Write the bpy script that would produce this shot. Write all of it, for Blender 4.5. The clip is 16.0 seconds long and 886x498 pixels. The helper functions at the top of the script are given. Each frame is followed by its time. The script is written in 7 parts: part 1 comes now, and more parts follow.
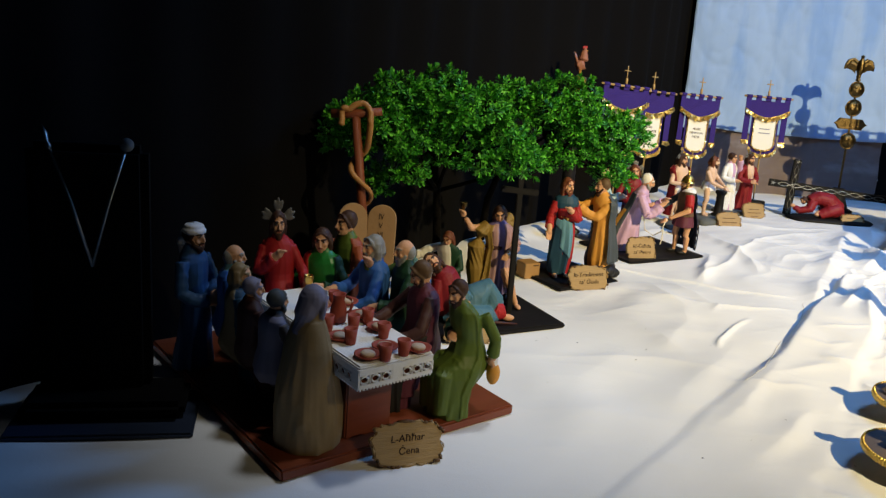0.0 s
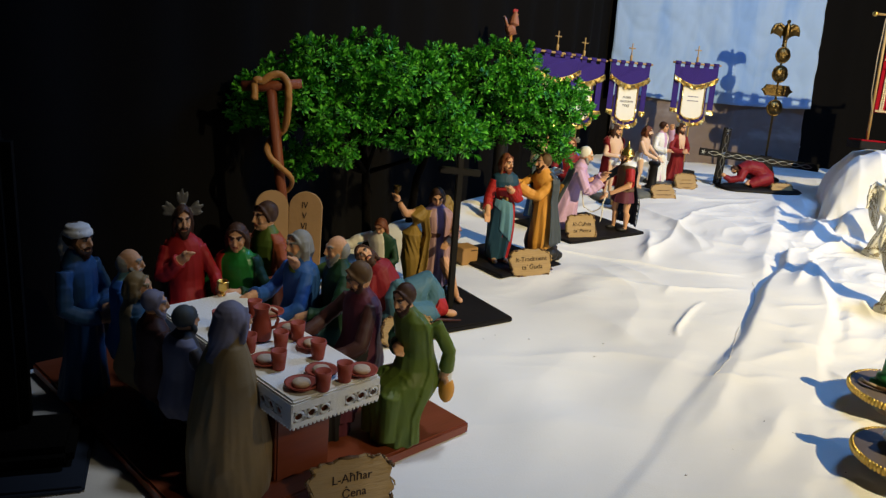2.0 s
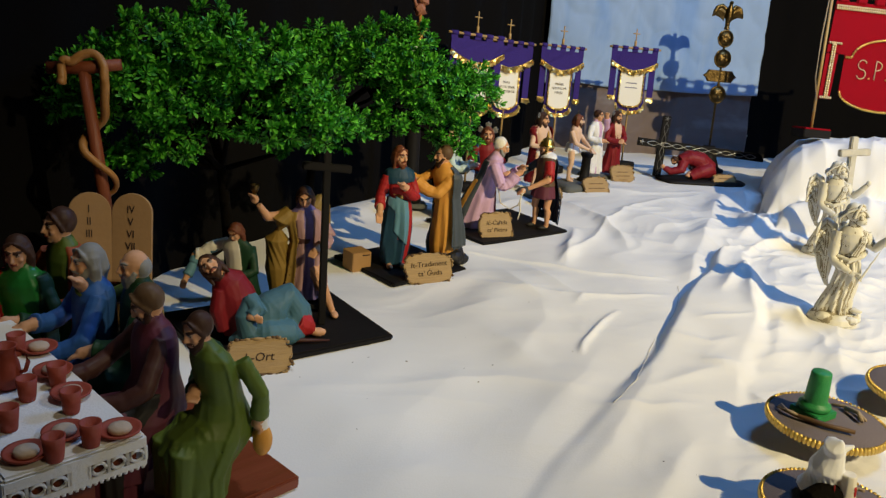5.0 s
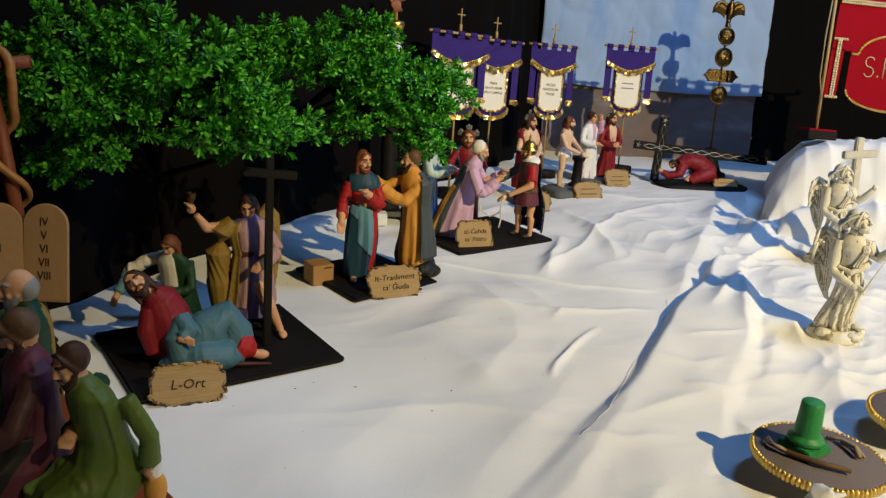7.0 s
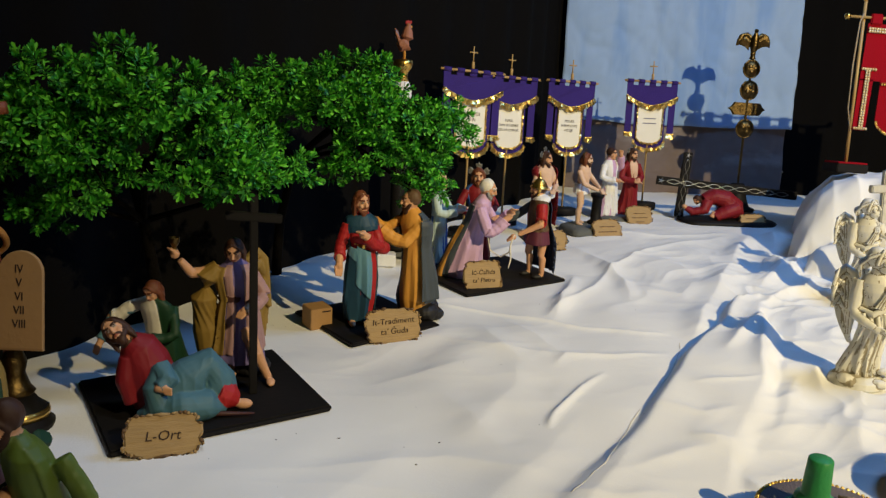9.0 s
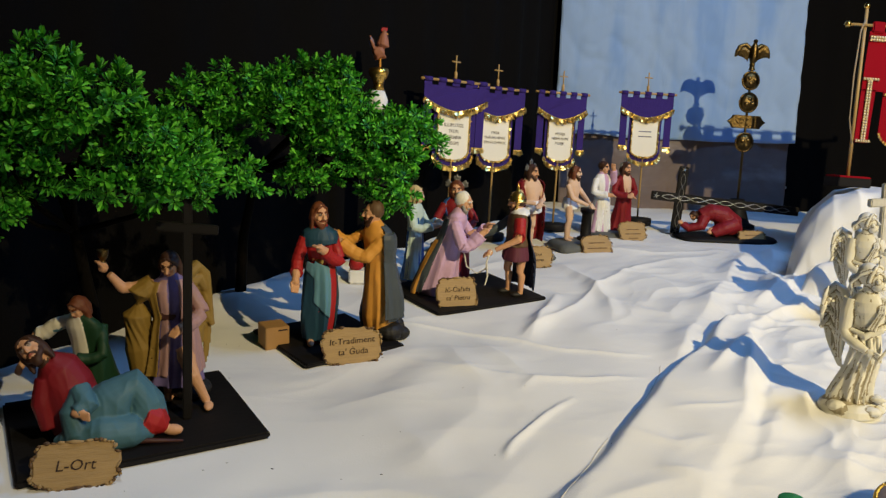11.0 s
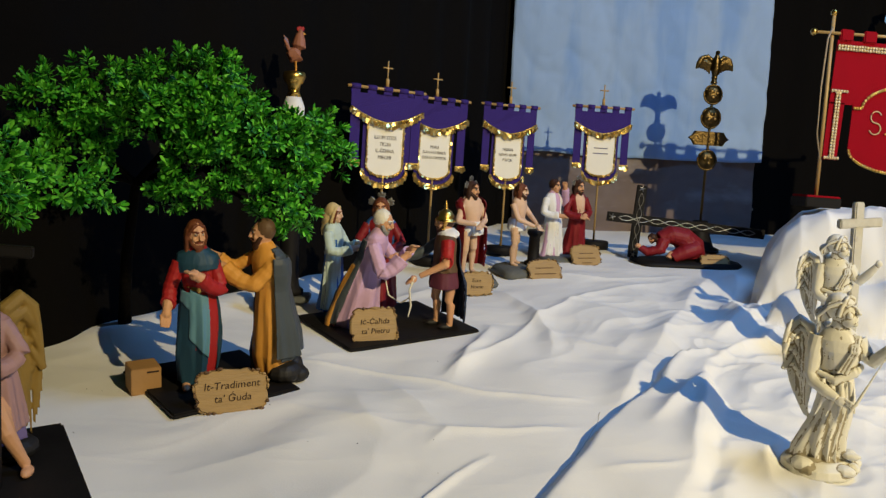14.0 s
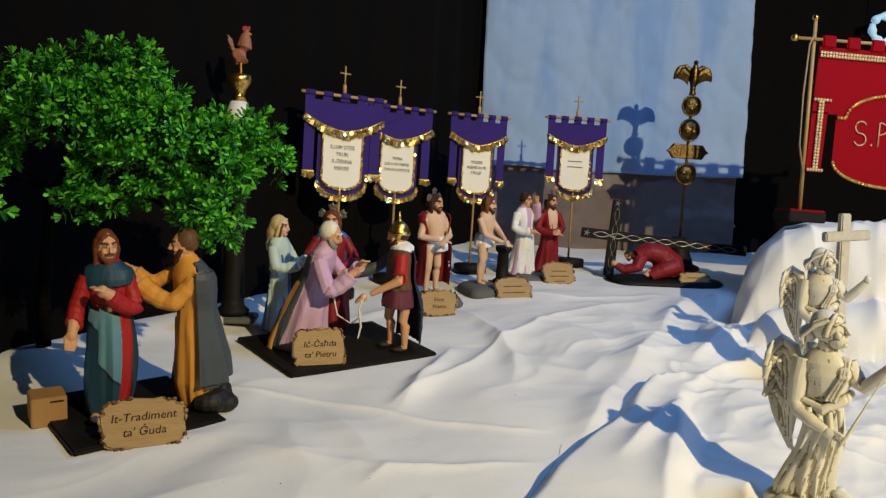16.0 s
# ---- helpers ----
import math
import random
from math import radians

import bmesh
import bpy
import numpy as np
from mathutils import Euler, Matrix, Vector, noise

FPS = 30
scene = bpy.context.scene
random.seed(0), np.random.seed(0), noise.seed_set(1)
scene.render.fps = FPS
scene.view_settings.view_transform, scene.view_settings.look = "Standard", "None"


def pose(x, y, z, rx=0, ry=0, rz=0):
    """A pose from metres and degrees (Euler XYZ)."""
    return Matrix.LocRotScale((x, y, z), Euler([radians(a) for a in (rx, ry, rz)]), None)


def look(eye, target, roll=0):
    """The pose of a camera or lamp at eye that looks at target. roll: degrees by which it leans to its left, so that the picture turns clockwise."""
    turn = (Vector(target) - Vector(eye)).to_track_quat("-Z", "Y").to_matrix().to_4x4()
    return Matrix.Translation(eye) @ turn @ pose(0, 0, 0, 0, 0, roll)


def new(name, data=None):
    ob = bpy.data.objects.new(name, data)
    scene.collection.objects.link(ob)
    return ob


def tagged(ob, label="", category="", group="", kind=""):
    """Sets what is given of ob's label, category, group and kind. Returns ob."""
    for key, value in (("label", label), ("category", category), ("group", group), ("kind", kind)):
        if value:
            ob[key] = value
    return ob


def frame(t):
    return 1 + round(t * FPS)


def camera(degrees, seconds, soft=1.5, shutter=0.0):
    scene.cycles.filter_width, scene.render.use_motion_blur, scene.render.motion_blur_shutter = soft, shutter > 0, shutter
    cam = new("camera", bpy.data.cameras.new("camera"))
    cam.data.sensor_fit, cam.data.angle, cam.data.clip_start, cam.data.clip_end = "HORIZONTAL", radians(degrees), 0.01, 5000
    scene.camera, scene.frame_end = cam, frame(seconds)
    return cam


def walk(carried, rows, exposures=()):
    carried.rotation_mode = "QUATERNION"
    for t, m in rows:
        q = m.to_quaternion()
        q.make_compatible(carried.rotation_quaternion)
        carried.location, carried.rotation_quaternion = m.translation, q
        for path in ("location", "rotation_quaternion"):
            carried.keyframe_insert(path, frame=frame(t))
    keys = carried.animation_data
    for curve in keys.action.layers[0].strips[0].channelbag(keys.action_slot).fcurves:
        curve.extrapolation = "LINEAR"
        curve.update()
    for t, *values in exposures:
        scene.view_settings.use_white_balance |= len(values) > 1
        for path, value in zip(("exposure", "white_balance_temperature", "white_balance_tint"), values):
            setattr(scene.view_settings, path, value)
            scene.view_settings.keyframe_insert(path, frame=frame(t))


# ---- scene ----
cam = camera(57.2, 16.0, soft=1.35)
METRES, EYE, TILT, LEAN, TURN = 1.6, 1.3, -2.0, 0.0, 0.0
ROWS = [
    (0.0, 0.0, 0.0, 0.0, 0.6, -7.52, -4.58),
    (0.5, 0.002, 0.051, 0.0063, -0.13, -7.98, -4.48),
    (1.0, -0.0021, 0.0891, 0.0068, -1.64, -8.47, -4.3),
    (1.5, -0.0169, 0.1198, 0.0069, -3.95, -8.94, -4.1),
    (2.0, -0.0324, 0.1573, 0.0077, -5.75, -9.24, -3.87),
    (2.5, -0.0192, 0.1833, 0.0013, -7.76, -9.64, -3.66),
    (3.0, 0.0206, 0.2168, 0.0032, -8.11, -9.76, -3.69),
    (3.5, 0.0619, 0.2464, 0.0086, -8.13, -9.77, -3.7),
    (4.0, 0.085, 0.2643, 0.0122, -8.11, -9.76, -3.68),
    (6.5, 0.187, 0.3812, 0.008, -7.09, -9.51, -3.22),
    (7.0, 0.2082, 0.3974, 0.0085, -6.89, -9.4, -3.13),
    (7.5, 0.224, 0.4164, 0.0099, -6.55, -9.24, -2.96),
    (8.0, 0.2415, 0.4247, 0.0137, -5.66, -8.61, -2.63),
    (8.5, 0.2535, 0.4239, 0.0151, -4.76, -7.68, -2.43),
    (9.0, 0.2735, 0.429, 0.0142, -4.06, -6.96, -2.3),
    (11.5, 0.3711, 0.5263, -0.0002, -2.94, -5.5, -2.36),
    (12.0, 0.3898, 0.5615, -0.0024, -3.15, -5.3, -2.43),
    (12.5, 0.4089, 0.5893, -0.0013, -3.39, -5.11, -2.5),
    (13.0, 0.4275, 0.6153, -0.0062, -3.72, -4.97, -2.57),
    (13.5, 0.4428, 0.6386, -0.0102, -3.93, -4.83, -2.55),
    (14.0, 0.4548, 0.6604, -0.0066, -4.51, -3.91, -2.55),
    (14.5, 0.4714, 0.6783, -0.0094, -4.79, -2.94, -2.53),
    (15.0, 0.4796, 0.7022, -0.0143, -4.89, -2.66, -2.54),
    (15.5, 0.4978, 0.7306, -0.017, -4.99, -2.51, -2.54),
    (16.0, 0.512, 0.7572, -0.0213, -5.39, -2.29, -2.53),
]
walk(cam, [(t, pose(0, 0, EYE, TILT, LEAN, TURN) @ pose(METRES * x, METRES * y, METRES * z, 90 + pitch, roll, yaw)) for t, x, y, z, yaw, pitch, roll in ROWS], exposures=[(0.0, 0.46), (2.5, 0.34), (4.0, 0.15), (6.5, 0.04), (9.0, -0.03), (16.0, -0.14)])

from mathutils.bvhtree import BVHTree

# ---- light ----
world = bpy.data.worlds.new("world")
scene.world = world
world.use_nodes = True
bg = world.node_tree.nodes["Background"]
bg.inputs["Color"].default_value = (0.25, 0.45, 0.9, 1)
bg.inputs["Strength"].default_value = 0.018


def spot(name, eye, target, watts, colour, size, blend, radius):
    lamp = bpy.data.lights.new(name, "SPOT")
    lamp.energy, lamp.color, lamp.spot_size, lamp.spot_blend, lamp.shadow_soft_size = watts, colour, radians(size), blend, radius
    ob = new(name, lamp)
    ob.matrix_world = look(eye, target)
    return ob


def panel_lamp(name, eye, target, watts, colour, size):
    lamp = bpy.data.lights.new(name, "AREA")
    lamp.energy, lamp.color, lamp.size = watts, colour, size
    ob = new(name, lamp)
    ob.matrix_world = look(eye, target)
    return ob


# a warm stage spot high beside the camera, a cool blue lamp overhead
spot("stage_spot", (3.4, -1.5, 3.7), (2.31, 3.2, 0.9), 1480, (0.95, 0.79, 0.465), 71, 0.95, 0.035)
panel_lamp("blue_lamp", (2.6, 2.6, 3.3), (1.0, 2.9, 0.8), 35, (0.17, 0.43, 1.0), 0.7)
# unseen fill added over the supper scene, which the stage spot leaves too dark
spot("supper_fill", (0.35, 1.7, 3.0), (0.02, 1.74, 0.8), 46, (0.86, 0.92, 1.0), 40, 1.0, 0.12)

# ---- materials ----
MATS = {}


def material(name, colour, rough=0.5, metal=0.0, grain=40.0, vary=0.25, bump=0.1, broad=6.0, spec=0.4, stretch=(1, 1, 1), second=None, mixat=0.55):
    """Paint, cloth, wood or metal: base colour with broad and fine variation, and fine relief."""
    if name in MATS:
        return MATS[name]
    m = bpy.data.materials.new(name)
    m.use_nodes = True
    nt = m.node_tree
    b = nt.nodes["Principled BSDF"]
    tc = nt.nodes.new("ShaderNodeTexCoord")
    mp = nt.nodes.new("ShaderNodeMapping")
    mp.inputs["Scale"].default_value = stretch
    nt.links.new(tc.outputs["Object"], mp.inputs["Vector"])

    def tex(scale, detail):
        n = nt.nodes.new("ShaderNodeTexNoise")
        n.inputs["Scale"].default_value, n.inputs["Detail"].default_value = scale, detail
        nt.links.new(mp.outputs["Vector"], n.inputs["Vector"])
        return n.outputs["Fac"]

    def mix(fac, a, c):
        n = nt.nodes.new("ShaderNodeMix")
        n.data_type = "RGBA"
        if isinstance(fac, float):
            n.inputs[0].default_value = fac
        else:
            nt.links.new(fac, n.inputs[0])
        for k, v in ((6, a), (7, c)):
            if isinstance(v, tuple):
                n.inputs[k].default_value = (*v, 1)
            else:
                nt.links.new(v, n.inputs[k])
        return n.outputs[2]

    dark = tuple(c * (1 - vary) for c in colour)
    light = tuple(min(1, c * (1 + vary * 0.7)) for c in colour)
    fine, wide = tex(grain, 5), tex(broad, 3)
    base = mix(wide, dark, light)
    base = mix(fine, base, mix(0.5, base, second if second else light))
    if second:
        step = nt.nodes.new("ShaderNodeMapRange")
        step.inputs["From Min"].default_value, step.inputs["From Max"].default_value = mixat - 0.06, mixat + 0.06
        nt.links.new(tex(grain * 0.45, 6), step.inputs["Value"])
        base = mix(step.outputs["Result"], base, second)
    nt.links.new(base, b.inputs["Base Color"])
    b.inputs["Metallic"].default_value = metal
    b.inputs["Specular IOR Level"].default_value = spec
    r = nt.nodes.new("ShaderNodeMapRange")
    r.inputs["To Min"].default_value, r.inputs["To Max"].default_value = max(0.03, rough - 0.1), min(1, rough + 0.12)
    nt.links.new(wide, r.inputs["Value"])
    nt.links.new(r.outputs["Result"], b.inputs["Roughness"])
    if bump:
        bp = nt.nodes.new("ShaderNodeBump")
        bp.inputs["Strength"].default_value, bp.inputs["Distance"].default_value = bump, 0.004
        nt.links.new(fine, bp.inputs["Height"])
        nt.links.new(bp.outputs["Normal"], b.inputs["Normal"])
    MATS[name] = m
    return m


def paint(name, colour, rough=0.55):
    return material(name, colour, rough, grain=90, vary=0.22, bump=0.08, broad=18, spec=0.3)


THREAD = material("hem_thread", (0.60, 0.55, 0.46), 0.8, grain=200, vary=0.4, bump=0.3, broad=40)
SKIN = paint("painted_skin", (0.580, 0.310, 0.170))
PALE = paint("pale_skin", (0.635, 0.430, 0.307))
HAIR = paint("brown_hair", (0.044, 0.018, 0.009))
AUBURN = paint("auburn_hair", (0.134, 0.040, 0.015))
GREYHAIR = paint("grey_hair", (0.238, 0.238, 0.223))
RED = paint("red_paint", (0.330, 0.014, 0.015))
CRIMSON = paint("crimson_paint", (0.191, 0.009, 0.014))
BLUE = paint("blue_paint", (0.028, 0.104, 0.333))
TEAL = paint("teal_blue_paint", (0.013, 0.050, 0.085))
SKY = paint("pale_blue_paint", (0.100, 0.230, 0.300))
GREEN = paint("green_paint", (0.018, 0.159, 0.028), 0.3)
OLIVE = paint("olive_green_paint", (0.085, 0.130, 0.020), 0.48)
DARKGREEN = paint("dark_green_paint", (0.009, 0.040, 0.015))
OCHRE = paint("ochre_paint", (0.610, 0.285, 0.050))
MUSTARD = paint("mustard_paint", (0.243, 0.151, 0.031))
ORANGE = paint("rust_paint", (0.270, 0.059, 0.019))
LILAC = paint("lilac_paint", (0.538, 0.346, 0.512))
MINT = paint("pale_mint_paint", (0.461, 0.563, 0.525))
VIOLET = paint("violet_paint", (0.150, 0.115, 0.270))
PLUM = paint("plum_paint", (0.104, 0.024, 0.040))
SLATE = paint("slate_grey_paint", (0.050, 0.062, 0.072))
TAUPE = paint("taupe_paint", (0.243, 0.173, 0.084))
DEEPBLUE = paint("deep_blue_paint", (0.022, 0.075, 0.190))
UMBER = paint("umber_paint", (0.058, 0.046, 0.041))
MAUVE = paint("mauve_grey_paint", (0.174, 0.166, 0.230))
CREAM = paint("cream_paint", (0.718, 0.675, 0.566))
WHITE = paint("white_paint", (0.750, 0.750, 0.750))
BROWN = paint("brown_paint", (0.055, 0.019, 0.014))
LEATHER = paint("leather_paint", (0.104, 0.059, 0.028))
DARK = paint("dark_paint", (0.014, 0.013, 0.013))
NAVY = paint("navy_paint", (0.015, 0.024, 0.047))
ROCK = material("grey_rock", (0.10, 0.105, 0.10), 0.75, grain=60, vary=0.4, bump=0.5, broad=20)
GOLD = material("gilt_metal", (0.75, 0.48, 0.12), 0.28, 1.0, grain=120, vary=0.3, bump=0.25, broad=30)
ANTIQUE = material("antique_gold", (0.125, 0.082, 0.030), 0.36, 1.0, grain=150, vary=0.5, bump=0.4, broad=35)
SILVER = material("tarnished_silver", (0.34, 0.34, 0.32), 0.35, 1.0, grain=150, vary=0.4, bump=0.3, broad=40)
GOLDTRIM = material("gold_braid", (0.72, 0.50, 0.13), 0.32, 0.85, grain=300, vary=0.4, bump=0.6, broad=60)
TERRA = material("terracotta", (0.31, 0.055, 0.030), 0.6, grain=120, vary=0.25, bump=0.2, broad=25)
BREAD = material("bread_dough", (0.55, 0.42, 0.30), 0.8, grain=150, vary=0.2, bump=0.3, broad=40)
MAHOG = material("mahogany_wood", (0.19, 0.045, 0.018), 0.35, grain=26, vary=0.35, bump=0.1, broad=8, stretch=(1, 9, 9))
EBONY = material("black_board", (0.009, 0.008, 0.008), 0.6, grain=60, vary=0.4, bump=0.15, broad=10, spec=0.15)
ROUGHWOOD = material("red_brown_wood", (0.21, 0.055, 0.022), 0.5, grain=40, vary=0.3, bump=0.25, broad=12, stretch=(8, 8, 1))
POLE = material("brass_coloured_pole", (0.42, 0.27, 0.10), 0.4, grain=60, vary=0.2, bump=0.1, stretch=(6, 6, 1))
BARK = material("dark_bark", (0.005, 0.004, 0.003), 0.9, grain=70, vary=0.5, bump=0.8, broad=15, spec=0.05)
SNAKE = material("snake_ochre", (0.36, 0.17, 0.05), 0.4, grain=160, vary=0.3, bump=0.3, broad=30)
PLAQUE = material("burnt_wood_plaque", (0.33, 0.215, 0.090), 0.65, grain=34, vary=0.38, bump=0.5, broad=14, stretch=(1, 6, 6))
CHAR = material("charred_edge", (0.20, 0.11, 0.045), 0.7, grain=90, vary=0.6, bump=0.8, broad=40, second=(0.03, 0.017, 0.01), mixat=0.58)
INK = material("burnt_ink", (0.03, 0.015, 0.01), 0.8, grain=80, vary=0.2, bump=0.0)
CARD = material("kraft_card", (0.36, 0.20, 0.075), 0.75, grain=90, vary=0.15, bump=0.15, broad=12)
STONECARD = material("tablet_card", (0.32, 0.19, 0.085), 0.75, grain=90, vary=0.2, bump=0.2, broad=14)
PURPLE = material("purple_felt", (0.04, 0.024, 0.16), 0.9, grain=400, vary=0.2, bump=0.5, broad=20, spec=0.1)
REDFELT = material("red_felt", (0.26, 0.003, 0.010), 0.9, grain=400, vary=0.2, bump=0.5, broad=12, spec=0.1)
IVORY = material("ivory_satin", (0.80, 0.77, 0.68), 0.55, grain=300, vary=0.06, bump=0.2, broad=15)
TAUPECLOTH = material("taupe_felt", (0.17, 0.14, 0.14), 0.9, grain=350, vary=0.2, bump=0.5, broad=16, spec=0.1)
ROPE = material("jute_rope", (0.34, 0.26, 0.17), 0.9, grain=300, vary=0.4, bump=0.8, broad=60)
COLGREEN = material("green_column_paint", (0.022, 0.22, 0.06), 0.5, grain=110, vary=0.35, bump=0.35, broad=30)
WHITEWASH = material("whitewashed_wood", (0.60, 0.58, 0.52), 0.7, grain=60, vary=0.2, bump=0.4, broad=20, second=(0.25, 0.24, 0.20), mixat=0.66)
STATUE = material("aged_white_plaster", (0.66, 0.64, 0.56), 0.45, grain=160, vary=0.14, bump=0.15, broad=30)
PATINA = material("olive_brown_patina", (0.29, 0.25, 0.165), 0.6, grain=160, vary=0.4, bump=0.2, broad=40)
LINEN = material("white_sheet", (0.80, 0.79, 0.77), 0.85, grain=260, vary=0.05, bump=0.12, broad=4, spec=0.15)


def wrinkle(m, scale, stretch, depth, seed):
    """Adds crisp ironed creases, as lines where a noise passes its middle, to a cloth's relief."""
    nt = m.node_tree
    bsdf = nt.nodes["Principled BSDF"]
    tc, mp = nt.nodes.new("ShaderNodeTexCoord"), nt.nodes.new("ShaderNodeMapping")
    mp.inputs["Scale"].default_value, mp.inputs["Location"].default_value = stretch, (seed, seed * 0.7, 0)
    mp.inputs["Rotation"].default_value = (0, 0, 0.9)
    n = nt.nodes.new("ShaderNodeTexNoise")
    n.inputs["Scale"].default_value, n.inputs["Detail"].default_value, n.inputs["Roughness"].default_value = scale, 2.0, 0.4
    off, ab, pw = nt.nodes.new("ShaderNodeMath"), nt.nodes.new("ShaderNodeMath"), nt.nodes.new("ShaderNodeMath")
    off.operation, ab.operation, pw.operation = "SUBTRACT", "ABSOLUTE", "POWER"
    off.inputs[1].default_value, pw.inputs[1].default_value = 0.5, 0.8
    bp = nt.nodes.new("ShaderNodeBump")
    bp.inputs["Strength"].default_value, bp.inputs["Distance"].default_value = 1.0, depth
    bp.invert = True
    for a, b in ((tc.outputs["Object"], mp.inputs["Vector"]), (mp.outputs["Vector"], n.inputs["Vector"]), (n.outputs["Fac"], off.inputs[0]), (off.outputs[0], ab.inputs[0]), (ab.outputs[0], pw.inputs[0]), (pw.outputs[0], bp.inputs["Height"])):
        nt.links.new(a, b)
    if bsdf.inputs["Normal"].is_linked:
        nt.links.new(bsdf.inputs["Normal"].links[0].from_socket, bp.inputs["Normal"])
    nt.links.new(bp.outputs["Normal"], bsdf.inputs["Normal"])


wrinkle(LINEN, 1.7, (1.0, 2.4, 0.0), 0.006, 3.1)
wrinkle(LINEN, 5.5, (1.0, 1.9, 0.0), 0.0022, 8.7)
LACE = material("white_lace", (0.80, 0.79, 0.76), 0.8, grain=200, vary=0.06, bump=0.3, broad=10, spec=0.1)
CURTAIN = material("black_curtain", (0.0040, 0.0037, 0.0038), 0.95, grain=200, vary=0.3, bump=0.2, broad=4, spec=0.05)
# deeper blue upright patches put the shading of the folds into the colour
BLUECLOTH = material("pale_blue_cotton", (0.33, 0.45, 0.66), 0.9, grain=7, vary=0.22, bump=0.5, broad=3.6, spec=0.1, stretch=(1.6, 1, 0.30), second=(0.21, 0.34, 0.61), mixat=0.56)
wrinkle(BLUECLOTH, 3.2, (1.3, 0.0, 0.8), 0.010, 5.3)
# pale grey patches: mottled tone, with streaks of light put into the colour
BROWNCLOTH = material("brown_cloth", (0.150, 0.110, 0.100), 0.8, grain=9, vary=0.25, bump=0.15, broad=5, spec=0.15, stretch=(1, 1, 2.2), second=(0.235, 0.205, 0.205), mixat=0.62)
BLACKFABRIC = material("black_velvet", (0.002, 0.002, 0.0022), 0.9, grain=200, vary=0.3, bump=0.3, broad=12, spec=0.1)
FLOORM = material("dark_floor", (0.03, 0.028, 0.027), 0.6, grain=30, vary=0.3, bump=0.1, broad=3)


def leaf_material():
    m = bpy.data.materials.new("plastic_box_leaf")
    m.use_nodes = True
    nt = m.node_tree
    b = nt.nodes["Principled BSDF"]
    geo = nt.nodes.new("ShaderNodeNewGeometry")
    ramp = nt.nodes.new("ShaderNodeValToRGB")
    e = ramp.color_ramp.elements
    e[0].color, e[1].color = (0.012, 0.120, 0.007, 1), (0.170, 0.60, 0.050, 1)
    mid = e.new(0.5)
    mid.color = (0.046, 0.300, 0.018, 1)
    nt.links.new(geo.outputs["Random Per Island"], ramp.inputs["Fac"])
    nt.links.new(ramp.outputs["Color"], b.inputs["Base Color"])
    b.inputs["Roughness"].default_value = 0.45
    b.inputs["Specular IOR Level"].default_value = 0.24
    b.inputs["Subsurface Weight"].default_value = 0.0
    return m


LEAF = leaf_material()

# ---- geometry tools ----
SLOPE = math.atan(0.1)


def ground(x, y):
    """Height of the covered table, which rises gently to the back."""
    return 0.72 + 0.1 * (y - 1.95)


def on_table(x, y, yaw=0.0, lift=0.0, tilt=True):
    m = Matrix.Translation((x, y, ground(x, y) + lift))
    if tilt:
        m = m @ Matrix.Rotation(SLOPE, 4, "X")
    return m @ Matrix.Rotation(radians(yaw), 4, "Z")


